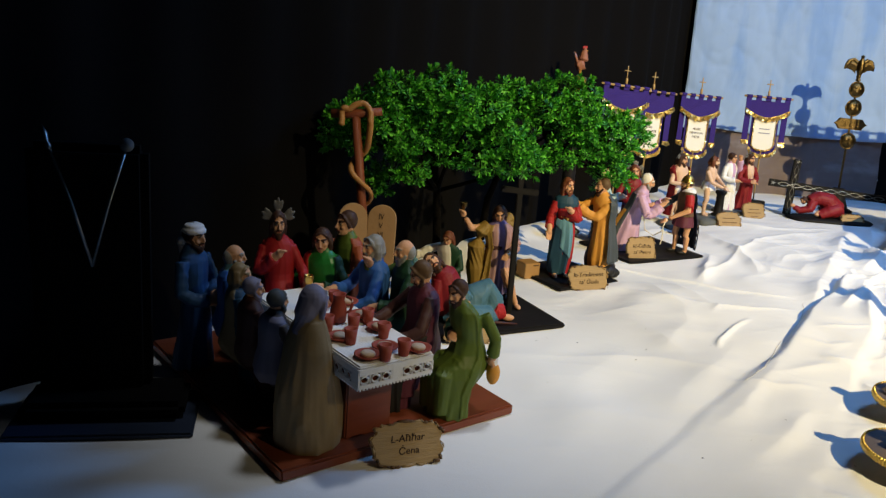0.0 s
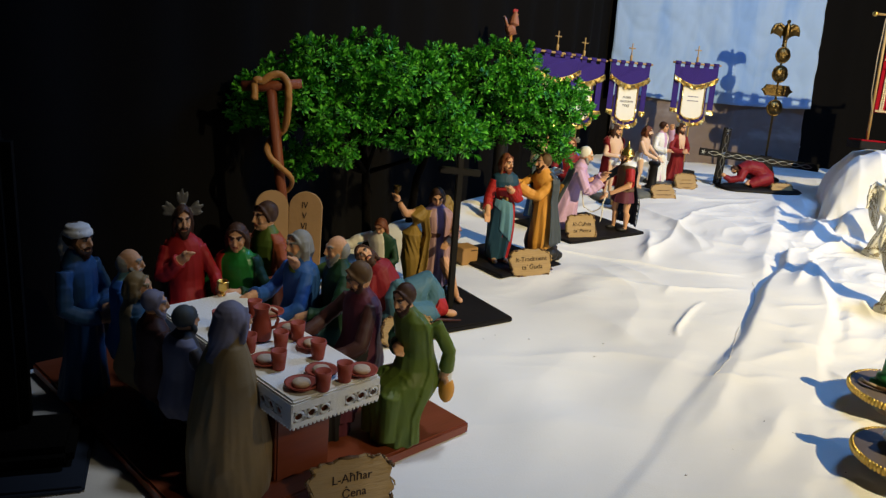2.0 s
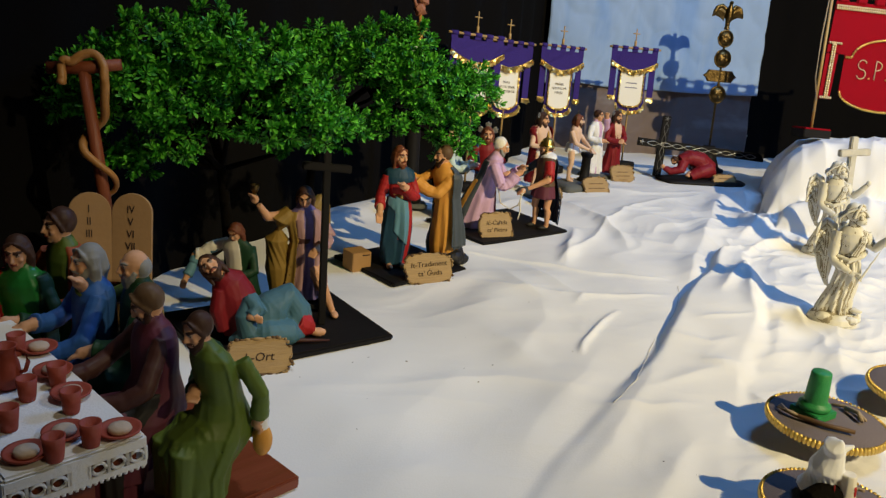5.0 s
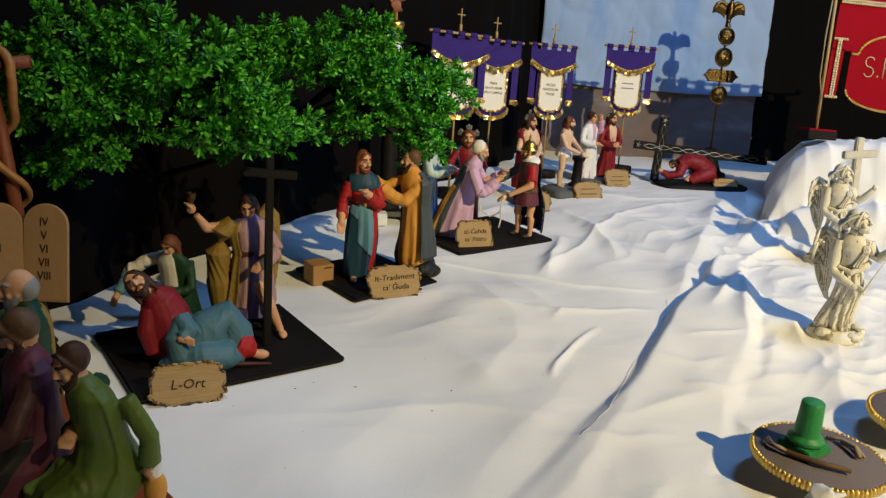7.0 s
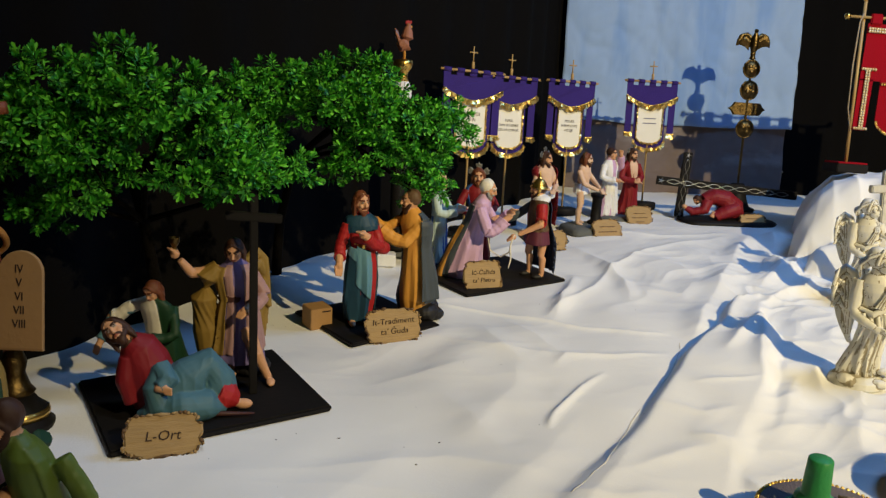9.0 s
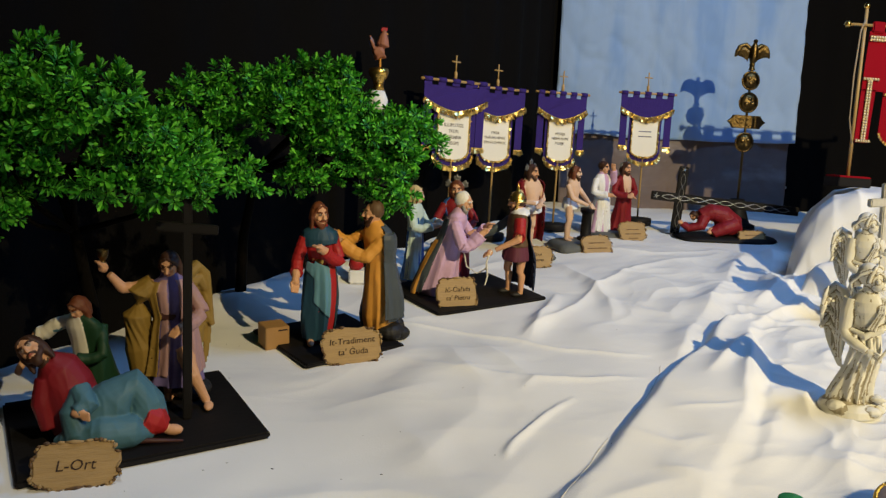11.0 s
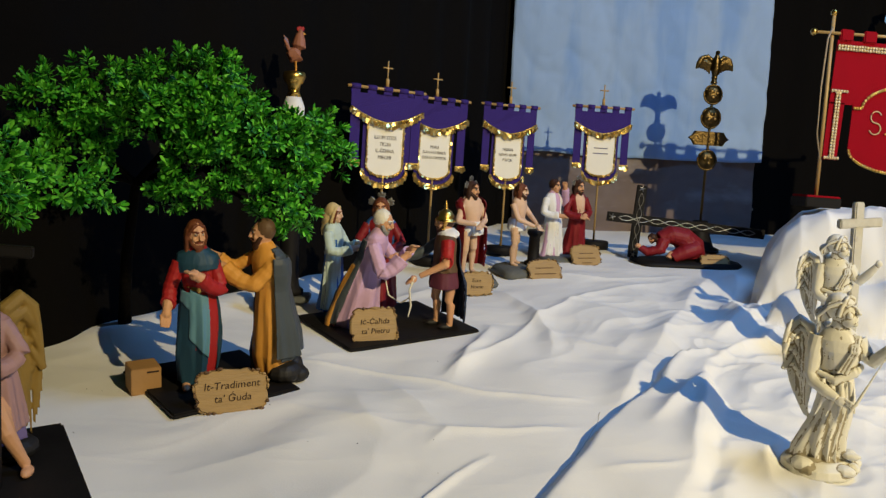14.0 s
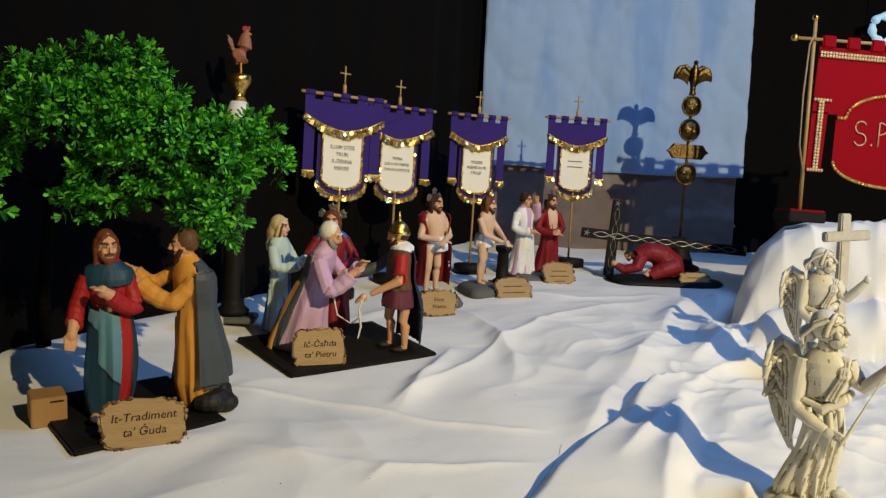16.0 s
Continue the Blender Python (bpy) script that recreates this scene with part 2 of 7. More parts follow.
class Shape:
    """Collects faces of several materials into one mesh."""

    def __init__(self):
        self.v, self.f, self.m, self.s, self.mats = [], [], [], [], []

    def slot(self, mat):
        if mat not in self.mats:
            self.mats.append(mat)
        return self.mats.index(mat)

    def add(self, verts, faces, mat, smooth=True, m=None):
        o, k = len(self.v), self.slot(mat)
        for p in verts:
            p = Vector(p)
            self.v.append(tuple(m @ p if m else p))
        for f in faces:
            self.f.append(tuple(i + o for i in f))
            self.m.append(k)
            self.s.append(smooth)
        return self

    def rings(self, rings, mat, cap=True, smooth=True, closed=True, m=None):
        n = len(rings[0])
        v = [p for r in rings for p in r]
        f = []
        for i in range(len(rings) - 1):
            for j in range(n if closed else n - 1):
                a, b = i * n + j, i * n + (j + 1) % n
                f.append((a, b, b + n, a + n))
        if cap:
            f.append(tuple(range(n - 1, -1, -1)))
            f.append(tuple((len(rings) - 1) * n + j for j in range(n)))
        return self.add(v, f, mat, smooth, m)

    def ball(self, c, r, mat, seg=14, ring=9, m=None, turn=None):
        r = (r, r, r) if isinstance(r, (int, float)) else r
        v, f = [], []
        R = turn or Matrix.Identity(3)
        for i in range(ring + 1):
            a = math.pi * i / ring - math.pi / 2
            for j in range(seg):
                b = 2 * math.pi * j / seg
                p = R @ Vector((r[0] * math.cos(a) * math.cos(b), r[1] * math.cos(a) * math.sin(b), r[2] * math.sin(a)))
                v.append(p + Vector(c))
        for i in range(ring):
            for j in range(seg):
                a, b = i * seg + j, i * seg + (j + 1) % seg
                f.append((a, b, b + seg, a + seg))
        return self.add(v, f, mat, True, m)

    def tube(self, pts, rad, mat, seg=10, m=None, flat=1.0):
        pts = [Vector(p) for p in pts]
        rad = [rad] * len(pts) if isinstance(rad, (int, float)) else rad
        up = Vector((0.13, 0.21, 0.97))
        rings = []
        for i, p in enumerate(pts):
            d = (pts[min(i + 1, len(pts) - 1)] - pts[max(i - 1, 0)]).normalized()
            s = d.cross(up if abs(d.dot(up)) < 0.95 else Vector((1, 0, 0))).normalized()
            t = s.cross(d)
            rings.append([p + rad[i] * (math.cos(2 * math.pi * j / seg) * s + flat * math.sin(2 * math.pi * j / seg) * t) for j in range(seg)])
        return self.rings(rings, mat, m=m)

    def lathe(self, prof, mat, seg=20, m=None, smooth=True):
        return self.rings([[(r * math.cos(2 * math.pi * j / seg), r * math.sin(2 * math.pi * j / seg), z) for j in range(seg)] for r, z in prof], mat, m=m, smooth=smooth)

    def box(self, c, s, mat, m=None, bevel=0.0, turn=None):
        bm = bmesh.new()
        bmesh.ops.create_cube(bm, size=1, matrix=Matrix.Diagonal((*s, 1)))
        if bevel:
            bmesh.ops.bevel(bm, geom=bm.edges[:], offset=bevel, segments=2, affect="EDGES")
        mm = Matrix.Translation(c) @ (turn.to_4x4() if turn else Matrix.Identity(4))
        mm = m @ mm if m else mm
        bm.verts.index_update()
        self.add([v.co.copy() for v in bm.verts], [[v.index for v in f.verts] for f in bm.faces], mat, False, mm)
        bm.free()
        return self

    def plate(self, outline, depth, mat, m=None, rim=0.0):
        """A flat outline in x, z given depth along y (front at y = 0), its front edge set in by rim."""
        n = len(outline)
        cx, cz = sum(p[0] for p in outline) / n, sum(p[1] for p in outline) / n
        k = 1 - rim
        front = [(cx + (x - cx) * k, 0, cz + (z - cz) * k) for x, z in outline]
        edge = [(x, depth * min(0.35, rim * 6), z) for x, z in outline]
        back = [(x, depth, z) for x, z in outline]
        return self.rings([front, edge, back], mat, smooth=False, m=m)

    def make(self, name, parent=None, m=None, label="", category="", group="", kind=""):
        me = bpy.data.meshes.new(name)
        me.from_pydata(self.v, [], self.f)
        for mat in self.mats:
            me.materials.append(mat)
        me.polygons.foreach_set("material_index", self.m)
        me.polygons.foreach_set("use_smooth", self.s)
        me.update()
        bm = bmesh.new()
        bm.from_mesh(me)
        bmesh.ops.recalc_face_normals(bm, faces=bm.faces[:])
        bm.to_mesh(me)
        bm.free()
        ob = new(name, me)
        ob.parent = parent
        if m:
            ob.matrix_local = m
        return tagged(ob, label, category, group, kind)


def empty(name, m, label, category, group="", kind=""):
    ob = new(name)
    ob.empty_display_size = 0.05
    ob.matrix_local = m
    return tagged(ob, label, category, group, kind)


def lettering(name, lines, size, mat, parent, m, gap=1.25, stretch=1.0, depth=0.0006, shear=0.0):
    """Words in the built-in font, upright in x, z and facing -y."""
    made = []
    for i, text in enumerate(lines):
        cu = bpy.data.curves.new(name, "FONT")
        cu.shear = shear
        cu.body, cu.size, cu.extrude, cu.align_x, cu.resolution_u = text, size, depth, "CENTER", 2
        tmp = bpy.data.objects.new(name, cu)
        scene.collection.objects.link(tmp)
        dg = bpy.context.evaluated_depsgraph_get()
        me = bpy.data.meshes.new_from_object(tmp.evaluated_get(dg))
        bpy.data.objects.remove(tmp)
        me.materials.clear()
        me.materials.append(mat)
        ob = new(name, me)
        ob.parent = parent
        ob.matrix_local = m @ Matrix.Translation((0, 0, -i * size * gap)) @ Matrix.Rotation(radians(90), 4, "X") @ Matrix.Diagonal((stretch, 1, 1, 1))
        made.append(ob)
    return made

PEWTER = material("dull_pewter", (0.17, 0.165, 0.15), 0.5, 0.8, grain=150, vary=0.4, bump=0.3, broad=40)

DUSTY = paint("dusty_pink_paint", (0.36, 0.21, 0.20))

STRAW = paint("straw_yellow_paint", (0.55, 0.42, 0.20))
SEQUIN = material("gold_sequins", (0.80, 0.58, 0.20), 0.32, 1.0, grain=90, vary=0.3, bump=0.1, broad=60)

# ---- the room and the covered table ----
def lattice(x, y, seed):
    """Smooth gradient noise over whole arrays, about -1 to 1."""
    rng = np.random.RandomState(int(seed))
    perm = rng.permutation(256)
    ang = rng.uniform(0, 2 * np.pi, 256)
    gx, gy = np.cos(ang), np.sin(ang)
    xi, yi = np.floor(x).astype(int), np.floor(y).astype(int)
    fx, fy = x - xi, y - yi
    u, v = fx * fx * fx * (fx * (fx * 6 - 15) + 10), fy * fy * fy * (fy * (fy * 6 - 15) + 10)

    def corner(dx, dy):
        k = perm[(perm[(xi + dx) & 255] + yi + dy) & 255]
        return gx[k] * (fx - dx) + gy[k] * (fy - dy)

    low, high = corner(0, 0) * (1 - u) + corner(1, 0) * u, corner(0, 1) * (1 - u) + corner(1, 1) * u
    return 1.5 * (low * (1 - v) + high * v)


def seg_dist(px, py, ax, ay, bx, by):
    dx, dy = bx - ax, by - ay
    l2 = dx * dx + dy * dy
    t = np.clip(((px - ax) * dx + (py - ay) * dy) / l2, 0, 1)
    side = (px - ax) * dy - (py - ay) * dx
    return np.hypot(px - ax - t * dx, py - ay - t * dy), np.sign(side), t


# folds of the sheet: line in the plan, height, half width, sharpness of the crest
LEFT_FOLDS = [
    ([(0.42, 2.80), (0.54, 2.825), (0.67, 2.79), (0.84, 2.737), (0.96, 2.677), (1.10, 2.638), (1.16, 2.642)], 0.011, 0.012, 0.8),
    ([(0.88, 2.765), (0.912, 2.812), (1.03, 2.957), (1.16, 3.17), (1.30, 3.395), (1.47, 3.555), (1.74, 3.71)], 0.017, 0.024, 0.85),
    ([(0.765, 2.14), (0.776, 2.165), (0.814, 2.231), (0.863, 2.316), (0.93, 2.385)], 0.013, 0.008, 0.5),
    ([(1.03, 3.13), (0.965, 2.93), (0.905, 2.77)], 0.028, 0.024, 0.5),
    ([(1.10, 3.50), (1.17, 3.25), (1.175, 3.08), (1.15, 2.90)], 0.023, 0.028, 0.45),
    ([(0.83, 2.42), (0.872, 2.477), (1.02, 2.478), (1.12, 2.50)], 0.010, 0.016, 0.7),
    ([(0.69, 2.66), (0.72, 2.53), (0.76, 2.43)], 0.010, 0.035, 0.4),
    ([(0.74, 2.74), (0.82, 2.60), (0.86, 2.50)], 0.009, 0.030, 0.5),
    ([(1.30, 3.42), (1.42, 3.28), (1.44, 3.10)], 0.009, 0.040, 0.5),
    ([(1.52, 3.66), (1.58, 3.42), (1.52, 3.22)], 0.009, 0.040, 0.5),
    ([(1.25, 3.75), (1.50, 3.70), (1.80, 3.78)], 0.010, 0.020, 0.8),
]
LOOSE_FOLDS = [
    ([(0.50, 2.62), (0.70, 2.50), (0.95, 2.47)], 0.0065, 0.030, 0.8), ([(0.42, 2.30), (0.66, 2.43)], 0.006, 0.03, 0.6),
    ([(0.60, 2.05), (0.72, 2.30), (0.76, 2.52)], 0.008, 0.05, 0.5), ([(0.20, 1.95), (0.55, 2.00), (0.74, 1.95)], 0.007, 0.03, 0.7),
    ([(0.50, 1.66), (0.61, 1.85), (0.755, 2.065), (0.84, 2.20)], 0.013, 0.055, 0.3), ([(-0.1, 1.30), (0.40, 1.72)], 0.008, 0.05, 0.5),
    ([(-0.6, 1.15), (-0.2, 1.30)], 0.006, 0.03, 0.7), ([(0.70, 3.32), (0.98, 3.55)], 0.010, 0.03, 0.5),
    ([(0.22, 1.60), (0.36, 1.86), (0.50, 2.06)], 0.010, 0.06, 0.3), ([(1.20, 3.05), (1.32, 2.98), (1.42, 3.12)], 0.010, 0.03, 0.6),
    ([(0.55, 2.30), (0.62, 2.16), (0.66, 1.98)], 0.007, 0.045, 0.4),
]
RIGHT_FOLDS = [
    ([(1.25, 2.47), (1.34, 2.60), (1.47, 2.74)], 0.026, 0.024, 0.6), ([(1.21, 2.60), (1.30, 2.76), (1.40, 2.95)], 0.030, 0.040, 0.4),
    ([(1.33, 2.70), (1.45, 2.88), (1.60, 3.00)], 0.030, 0.028, 0.6), ([(1.40, 2.95), (1.51, 3.12), (1.63, 3.34)], 0.038, 0.045, 0.4),
    ([(1.63, 3.34), (1.72, 3.50), (1.86, 3.74)], 0.034, 0.040, 0.4), ([(1.56, 2.94), (1.72, 3.02), (1.84, 3.20)], 0.040, 0.030, 0.6),
    ([(1.63, 3.11), (1.75, 3.24), (1.82, 3.48)], 0.050, 0.035, 0.5), ([(1.74, 3.20), (1.85, 3.33), (1.87, 3.42)], 0.036, 0.022, 0.5),
    ([(1.56, 2.82), (1.68, 2.86), (1.80, 2.84)], 0.014, 0.03, 0.6), ([(1.45, 2.74), (1.37, 2.55), (1.25, 2.30)], 0.018, 0.022, 0.7),
    ([(1.42, 2.20), (1.36, 2.10), (1.30, 1.98)], 0.016, 0.035, 0.4), ([(1.09, 2.285), (1.18, 2.30), (1.26, 2.317)], 0.007, 0.012, 0.8),
    ([(1.51, 2.87), (1.62, 2.97), (1.74, 3.03)], 0.022, 0.020, 0.7), ([(0.844, 1.956), (0.963, 2.016), (1.06, 2.05)], 0.008, 0.022, 0.5),
    ([(0.591, 1.625), (0.70, 1.74), (0.86, 2.00), (0.93, 2.10)], 0.010, 0.030, 0.4), ([(0.64, 1.50), (0.776, 1.664), (0.86, 1.76)], 0.012, 0.030, 0.4),
    ([(0.70, 1.90), (0.82, 1.88), (0.93, 1.90)], 0.006, 0.018, 0.6), ([(0.98, 2.20), (1.08, 2.16), (1.14, 2.18)], 0.006, 0.018, 0.6),
]
OUTER_FOLDS = [
    ([(1.02, 2.08), (1.10, 2.06)], 0.008, 0.02, 0.8), ([(1.55, 2.15), (1.72, 2.22), (1.90, 2.35)], 0.020, 0.04, 0.5),
    ([(1.45, 1.75), (1.75, 1.95)], 0.016, 0.05, 0.4), ([(1.75, 2.35), (2.20, 2.45)], 0.022, 0.05, 0.4),
    ([(1.60, 2.45), (1.72, 2.62), (1.95, 2.70)], 0.022, 0.04, 0.5), ([(1.90, 3.60), (2.04, 3.92)], 0.03, 0.03, 0.4),
    ([(1.20, 2.10), (1.30, 2.28), (1.36, 2.36)], 0.014, 0.035, 0.4),
]
# where the second sheet lies over the first one: a rolled edge, and the crest where it drops again
ROLL = [(0.12, 1.03), (0.34, 1.33), (0.452, 1.47), (0.60, 1.675), (0.82, 1.96), (0.95, 2.13), (1.035, 2.25), (1.135, 2.42), (1.235, 2.56), (1.35, 2.70), (1.46, 2.88)]
CREST = [(0.45, 1.06), (0.70, 1.43), (0.765, 1.512), (0.885, 1.723), (0.975, 1.858), (1.066, 2.02), (1.243, 2.296), (1.344, 2.468), (1.43, 2.68), (1.52, 2.90)]
# boards and bases press the sheet flat: centre and radius
FLATS = [(-0.10, 1.62, 0.36), (0.12, 2.22, 0.24), (0.40, 2.72, 0.18), (0.76, 3.12, 0.22), (-0.62, 1.55, 0.2), (1.505, 2.36, 0.07), (1.83, 2.93, 0.08), (1.086, 1.765, 0.06), (0.94, 1.51, 0.06), (1.88, 3.98, 0.2)]


def smooth01(t):
    t = np.clip(t, 0, 1)
    return t * t * (3 - 2 * t)


def cloth_height(X, Y):
    Z = 0.72 + 0.1 * (Y - 1.95)
    add = np.zeros_like(X)
    Xw = X + 0.005 * np.sin(Y * 17 + 3 * X) + 0.0015 * np.sin(Y * 61 - X * 33)
    Yw = Y + 0.005 * np.sin(X * 15 - 2 * Y) + 0.0015 * np.sin(X * 57 + Y * 39)

    def along(line, px, py):
        """Distance to a line in the plan, the side of it and how far along it lies."""
        best, bs, bt = np.full_like(X, 9.0), np.zeros_like(X), np.zeros_like(X)
        n = len(line) - 1
        for i, ((ax, ay), (bx, by)) in enumerate(zip(line, line[1:])):
            d, side, t = seg_dist(px, py, ax, ay, bx, by)
            m = d < best
            best[m], bs[m], bt[m] = d[m], side[m], (i + t[m]) / n
        return best, bs, bt

    for line, h, w, sharp in LEFT_FOLDS + LOOSE_FOLDS + RIGHT_FOLDS + OUTER_FOLDS:
        d, side, t = along(line, Xw, Yw)
        add += 0.75 * h * np.sin(np.pi * (0.06 + 0.88 * t)) * ((1 - sharp) * np.exp(-(d / w) ** 2) + sharp * np.exp(-d / (0.7 * w)))
    best, bs, bt = along(ROLL, X + 0.003 * np.sin(Y * 23), Y)
    right = bs > 0
    crest, cs, ct = along(CREST, Xw, Yw)
    beyond = np.where(cs > 0, crest, 0.0)
    # a broad swell, folds that run across the table and small sharp wrinkles
    wx, wy = X + 0.06 * lattice(X * 4, Y * 4, 9), Y + 0.06 * lattice(X * 4, Y * 4, 13)
    a, b = wx * 0.80 + wy * 0.60, -wx * 0.60 + wy * 0.80
    n1, n2, n3 = lattice(a * 2.4, b * 7.0, 7), lattice(a * 9, b * 4.5, 1), lattice(wx * 15, wy * 11, 4)
    n4, n5 = lattice(wx * 5.5 + 0.5 * n1, wy * 7.5, 21), lattice(a * 4, b * 17, 25)
    crisp = 0.010 * ((1 - np.abs(n1)) ** 4 - 0.3) + 0.004 * ((1 - np.abs(n2)) ** 5 - 0.25) + 0.0016 * n3
    heap = 0.009 * ((1 - np.abs(n4)) ** 3 - 0.35) + 0.0016 * ((1 - np.abs(n5)) ** 4 - 0.3)
    swell = 0.011 * lattice(X * 2.6 + 0.4 * n1, Y * 2.2, 3) + 0.004 * lattice(X * 6, Y * 5, 17)
    H0 = (0.0065 + 0.0255 * smooth01((Y - 1.80) / 0.60)) * (1 + 0.14 * n2) * (1 - smooth01((Y - 2.75) / 0.25))
    plateau = H0 * smooth01(1 - best / 0.034)
    plateau = np.where(right, H0 * (0.20 + 0.80 * (1 - smooth01(beyond / (0.040 + 0.02 * n2)))), plateau)
    add += plateau
    calm = smooth01((Y - 1.5) / 1.2)
    soft = np.where(right, 0.40 + 0.9 * smooth01(beyond / 0.08), 0.13 + 0.40 * calm)
    # the sheet is heaped up before the covered box
    busy = np.exp(-((X - 1.62) / 0.30) ** 2 - ((Y - 3.10) / 0.42) ** 2) + 0.7 * np.where(right, smooth01(beyond / 0.06), 0.0)
    add += 0.27 * crisp * soft + swell + heap * np.clip(busy, 0, 1.2)
    for cx, cy, r in FLATS:
        d = np.hypot(X - cx, Y - cy)
        add *= smooth01((d - r * 0.8) / (r * 0.5))
    Z = Z + add
    # the box under the sheet, turned a little away from the table's edge
    def bulge(t):
        t = np.clip(t, 0, 1)
        return np.sqrt(1 - (1 - t) ** 2)

    side, deep = (X - 1.87) * 0.894 - (Y - 3.38) * 0.447, (X - 1.87) * 0.447 + (Y - 3.38) * 0.894
    sag = 0.020 * lattice(side * 4, deep * 5, 31) + 0.012 * ((1 - np.abs(lattice(side * 9, deep * 3, 33))) ** 3 - 0.4)
    wob = 0.030 * lattice(X * 5, Y * 5, 35) + 0.012 * lattice(X * 14, Y * 14, 37)
    rise = np.clip(1.145 + 0.09 * np.clip(side, 0, 0.4) + sag - Z, 0, 1)
    Z = Z + rise * bulge((side + 0.6 * wob) / 0.19) * bulge((deep + wob) / 0.13) * smooth01((0.66 - deep) / 0.10)
    rise2 = np.clip(0.965 + 1.4 * sag - Z, 0, 1)
    Z = Z + rise2 * bulge((side + wob - 0.04) / 0.10) * bulge((deep + 0.15 + wob) / 0.13) * smooth01((0.66 - deep) / 0.10)
    # the sheet heaped up along the back left edge
    d, side, t = seg_dist(X, Y, 0.12, 2.98, 0.55, 3.55)
    Z += 0.018 * np.exp(-(d / 0.07) ** 2)
    # and hanging down over the front edge
    Z -= 0.6 * smooth01((0.55 - Y) / 0.12)
    return Z


def sheet():
    xs = np.concatenate([np.arange(-1.75, -0.62, 0.03), np.arange(-0.62, 0.35, 0.008), np.arange(0.35, 2.10, 0.0046), np.arange(2.10, 2.75, 0.007), np.arange(2.75, 3.6, 0.03)])
    ys = np.concatenate([np.arange(0.30, 1.12, 0.03), np.arange(1.12, 1.70, 0.0068), np.arange(1.70, 3.45, 0.0046), np.arange(3.45, 4.25, 0.007), np.arange(4.25, 4.80, 0.02)])
    X, Y = np.meshgrid(xs, ys)
    Z = cloth_height(X, Y)
    ny, nx = X.shape
    idx = np.arange(nx * ny).reshape(ny, nx)
    f = np.stack([idx[:-1, :-1], idx[:-1, 1:], idx[1:, 1:], idx[1:, :-1]], -1).reshape(-1, 4)
    cx, cy = X[:-1, :-1].ravel() + 0.007, Y[:-1, :-1].ravel() + 0.007
    # the table ends at the curtain along its left
    keep = cx > (-0.84 + (cy - 1.51) * 0.70 - 0.16)
    me = bpy.data.meshes.new("table_sheet")
    me.from_pydata(np.stack([X, Y, Z], -1).reshape(-1, 3).tolist(), [], f[keep].tolist())
    me.materials.append(LINEN)
    me.polygons.foreach_set("use_smooth", [True] * len(me.polygons))
    me.update()
    ob = new("table_sheet", me)
    return tagged(ob, "creased white cotton sheet spread over a long table", "tablecloth")


cover = sheet()


def piping(pts, r, name, label):
    """A corded seam lying on the sheet."""
    path = []
    for (ax, ay), (bx, by) in zip(pts, pts[1:]):
        n = max(2, int(math.hypot(bx - ax, by - ay) / 0.012))
        for i in range(n):
            x, y = ax + (bx - ax) * i / n, ay + (by - ay) * i / n
            path.append((x + 0.004 * noise.noise((x * 18, y * 18, 2)), y + 0.003 * noise.noise((x * 14, y * 14, 6))))
    P = np.array(path)
    z = cloth_height(P[:, :1], P[:, 1:])[:, 0]
    Shape().tube([(x, y, h - r * 0.1) for (x, y), h in zip(path, z)], [r * (0.9 + 0.8 * noise.noise((i * 0.33, 0, 0))) for i in range(len(path))], THREAD, 6).make(name, cover, label=label)


piping([(0.75, 1.88), (0.83, 1.98), (0.93, 2.16), (0.97, 2.225)], 0.0014, "hem", "frayed grey hem of the sheet")
piping([(1.045, 2.32), (1.105, 2.42), (1.15, 2.51), (1.185, 2.60)], 0.0012, "hem", "frayed grey hem of the sheet")


def hanging(name, pts, z0, z1, mat, depth, pleat, label, category, kind="", seed=0.0, hem=0.0, step=0.02, nz=26, crumple=0.0):
    """A curtain along a line in the plan, with soft pleats and a real thickness."""
    run = []
    for (ax, ay), (bx, by) in zip(pts, pts[1:]):
        n = max(2, int(math.hypot(bx - ax, by - ay) / step))
        nx, ny = -(by - ay), bx - ax
        l = math.hypot(nx, ny)
        run += [(ax + (bx - ax) * i / n, ay + (by - ay) * i / n, nx / l, ny / l) for i in range(n + (1 if (bx, by) == pts[-1] else 0))]
    v, f = [], []
    s = 0.0
    for i, (x, y, nx, ny) in enumerate(run):
        s += step
        for k in range(nz + 1):
            t = k / nz
            low = hem * noise.noise((s * 3.0, 4.0 + seed, 0))
            z = (z0 + low) + (z1 - z0 - low) * t
            w = depth * (math.sin(s * pleat + 2.2 * noise.noise((s * 1.3, t * 1.2, seed))) * (0.65 + 0.35 * t) + 0.8 * noise.noise((s * 2.7, t * 3.1, seed + 5)))
            if crumple:
                n1 = noise.noise((s * 5.0 + z * 1.5, z * 4.0, seed + 3))
                w += crumple * ((1 - abs(n1)) ** 3 + 0.6 * (1 - abs(noise.noise((s * 11, z * 9 - s * 4, seed + 8)))) ** 4)
            v.append((x + nx * w, y + ny * w, z))
    n = nz + 1
    for i in range(len(run) - 1):
        for k in range(nz):
            f.append((i * n + k, (i + 1) * n + k, (i + 1) * n + k + 1, i * n + k + 1))
    me = bpy.data.meshes.new(name)
    me.from_pydata(v, [], f)
    me.materials.append(mat)
    me.polygons.foreach_set("use_smooth", [True] * len(f))
    me.update()
    ob = new(name, me)
    sol = ob.modifiers.new("thickness", "SOLIDIFY")
    sol.thickness = 0.004
    return tagged(ob, label, category, kind=kind)


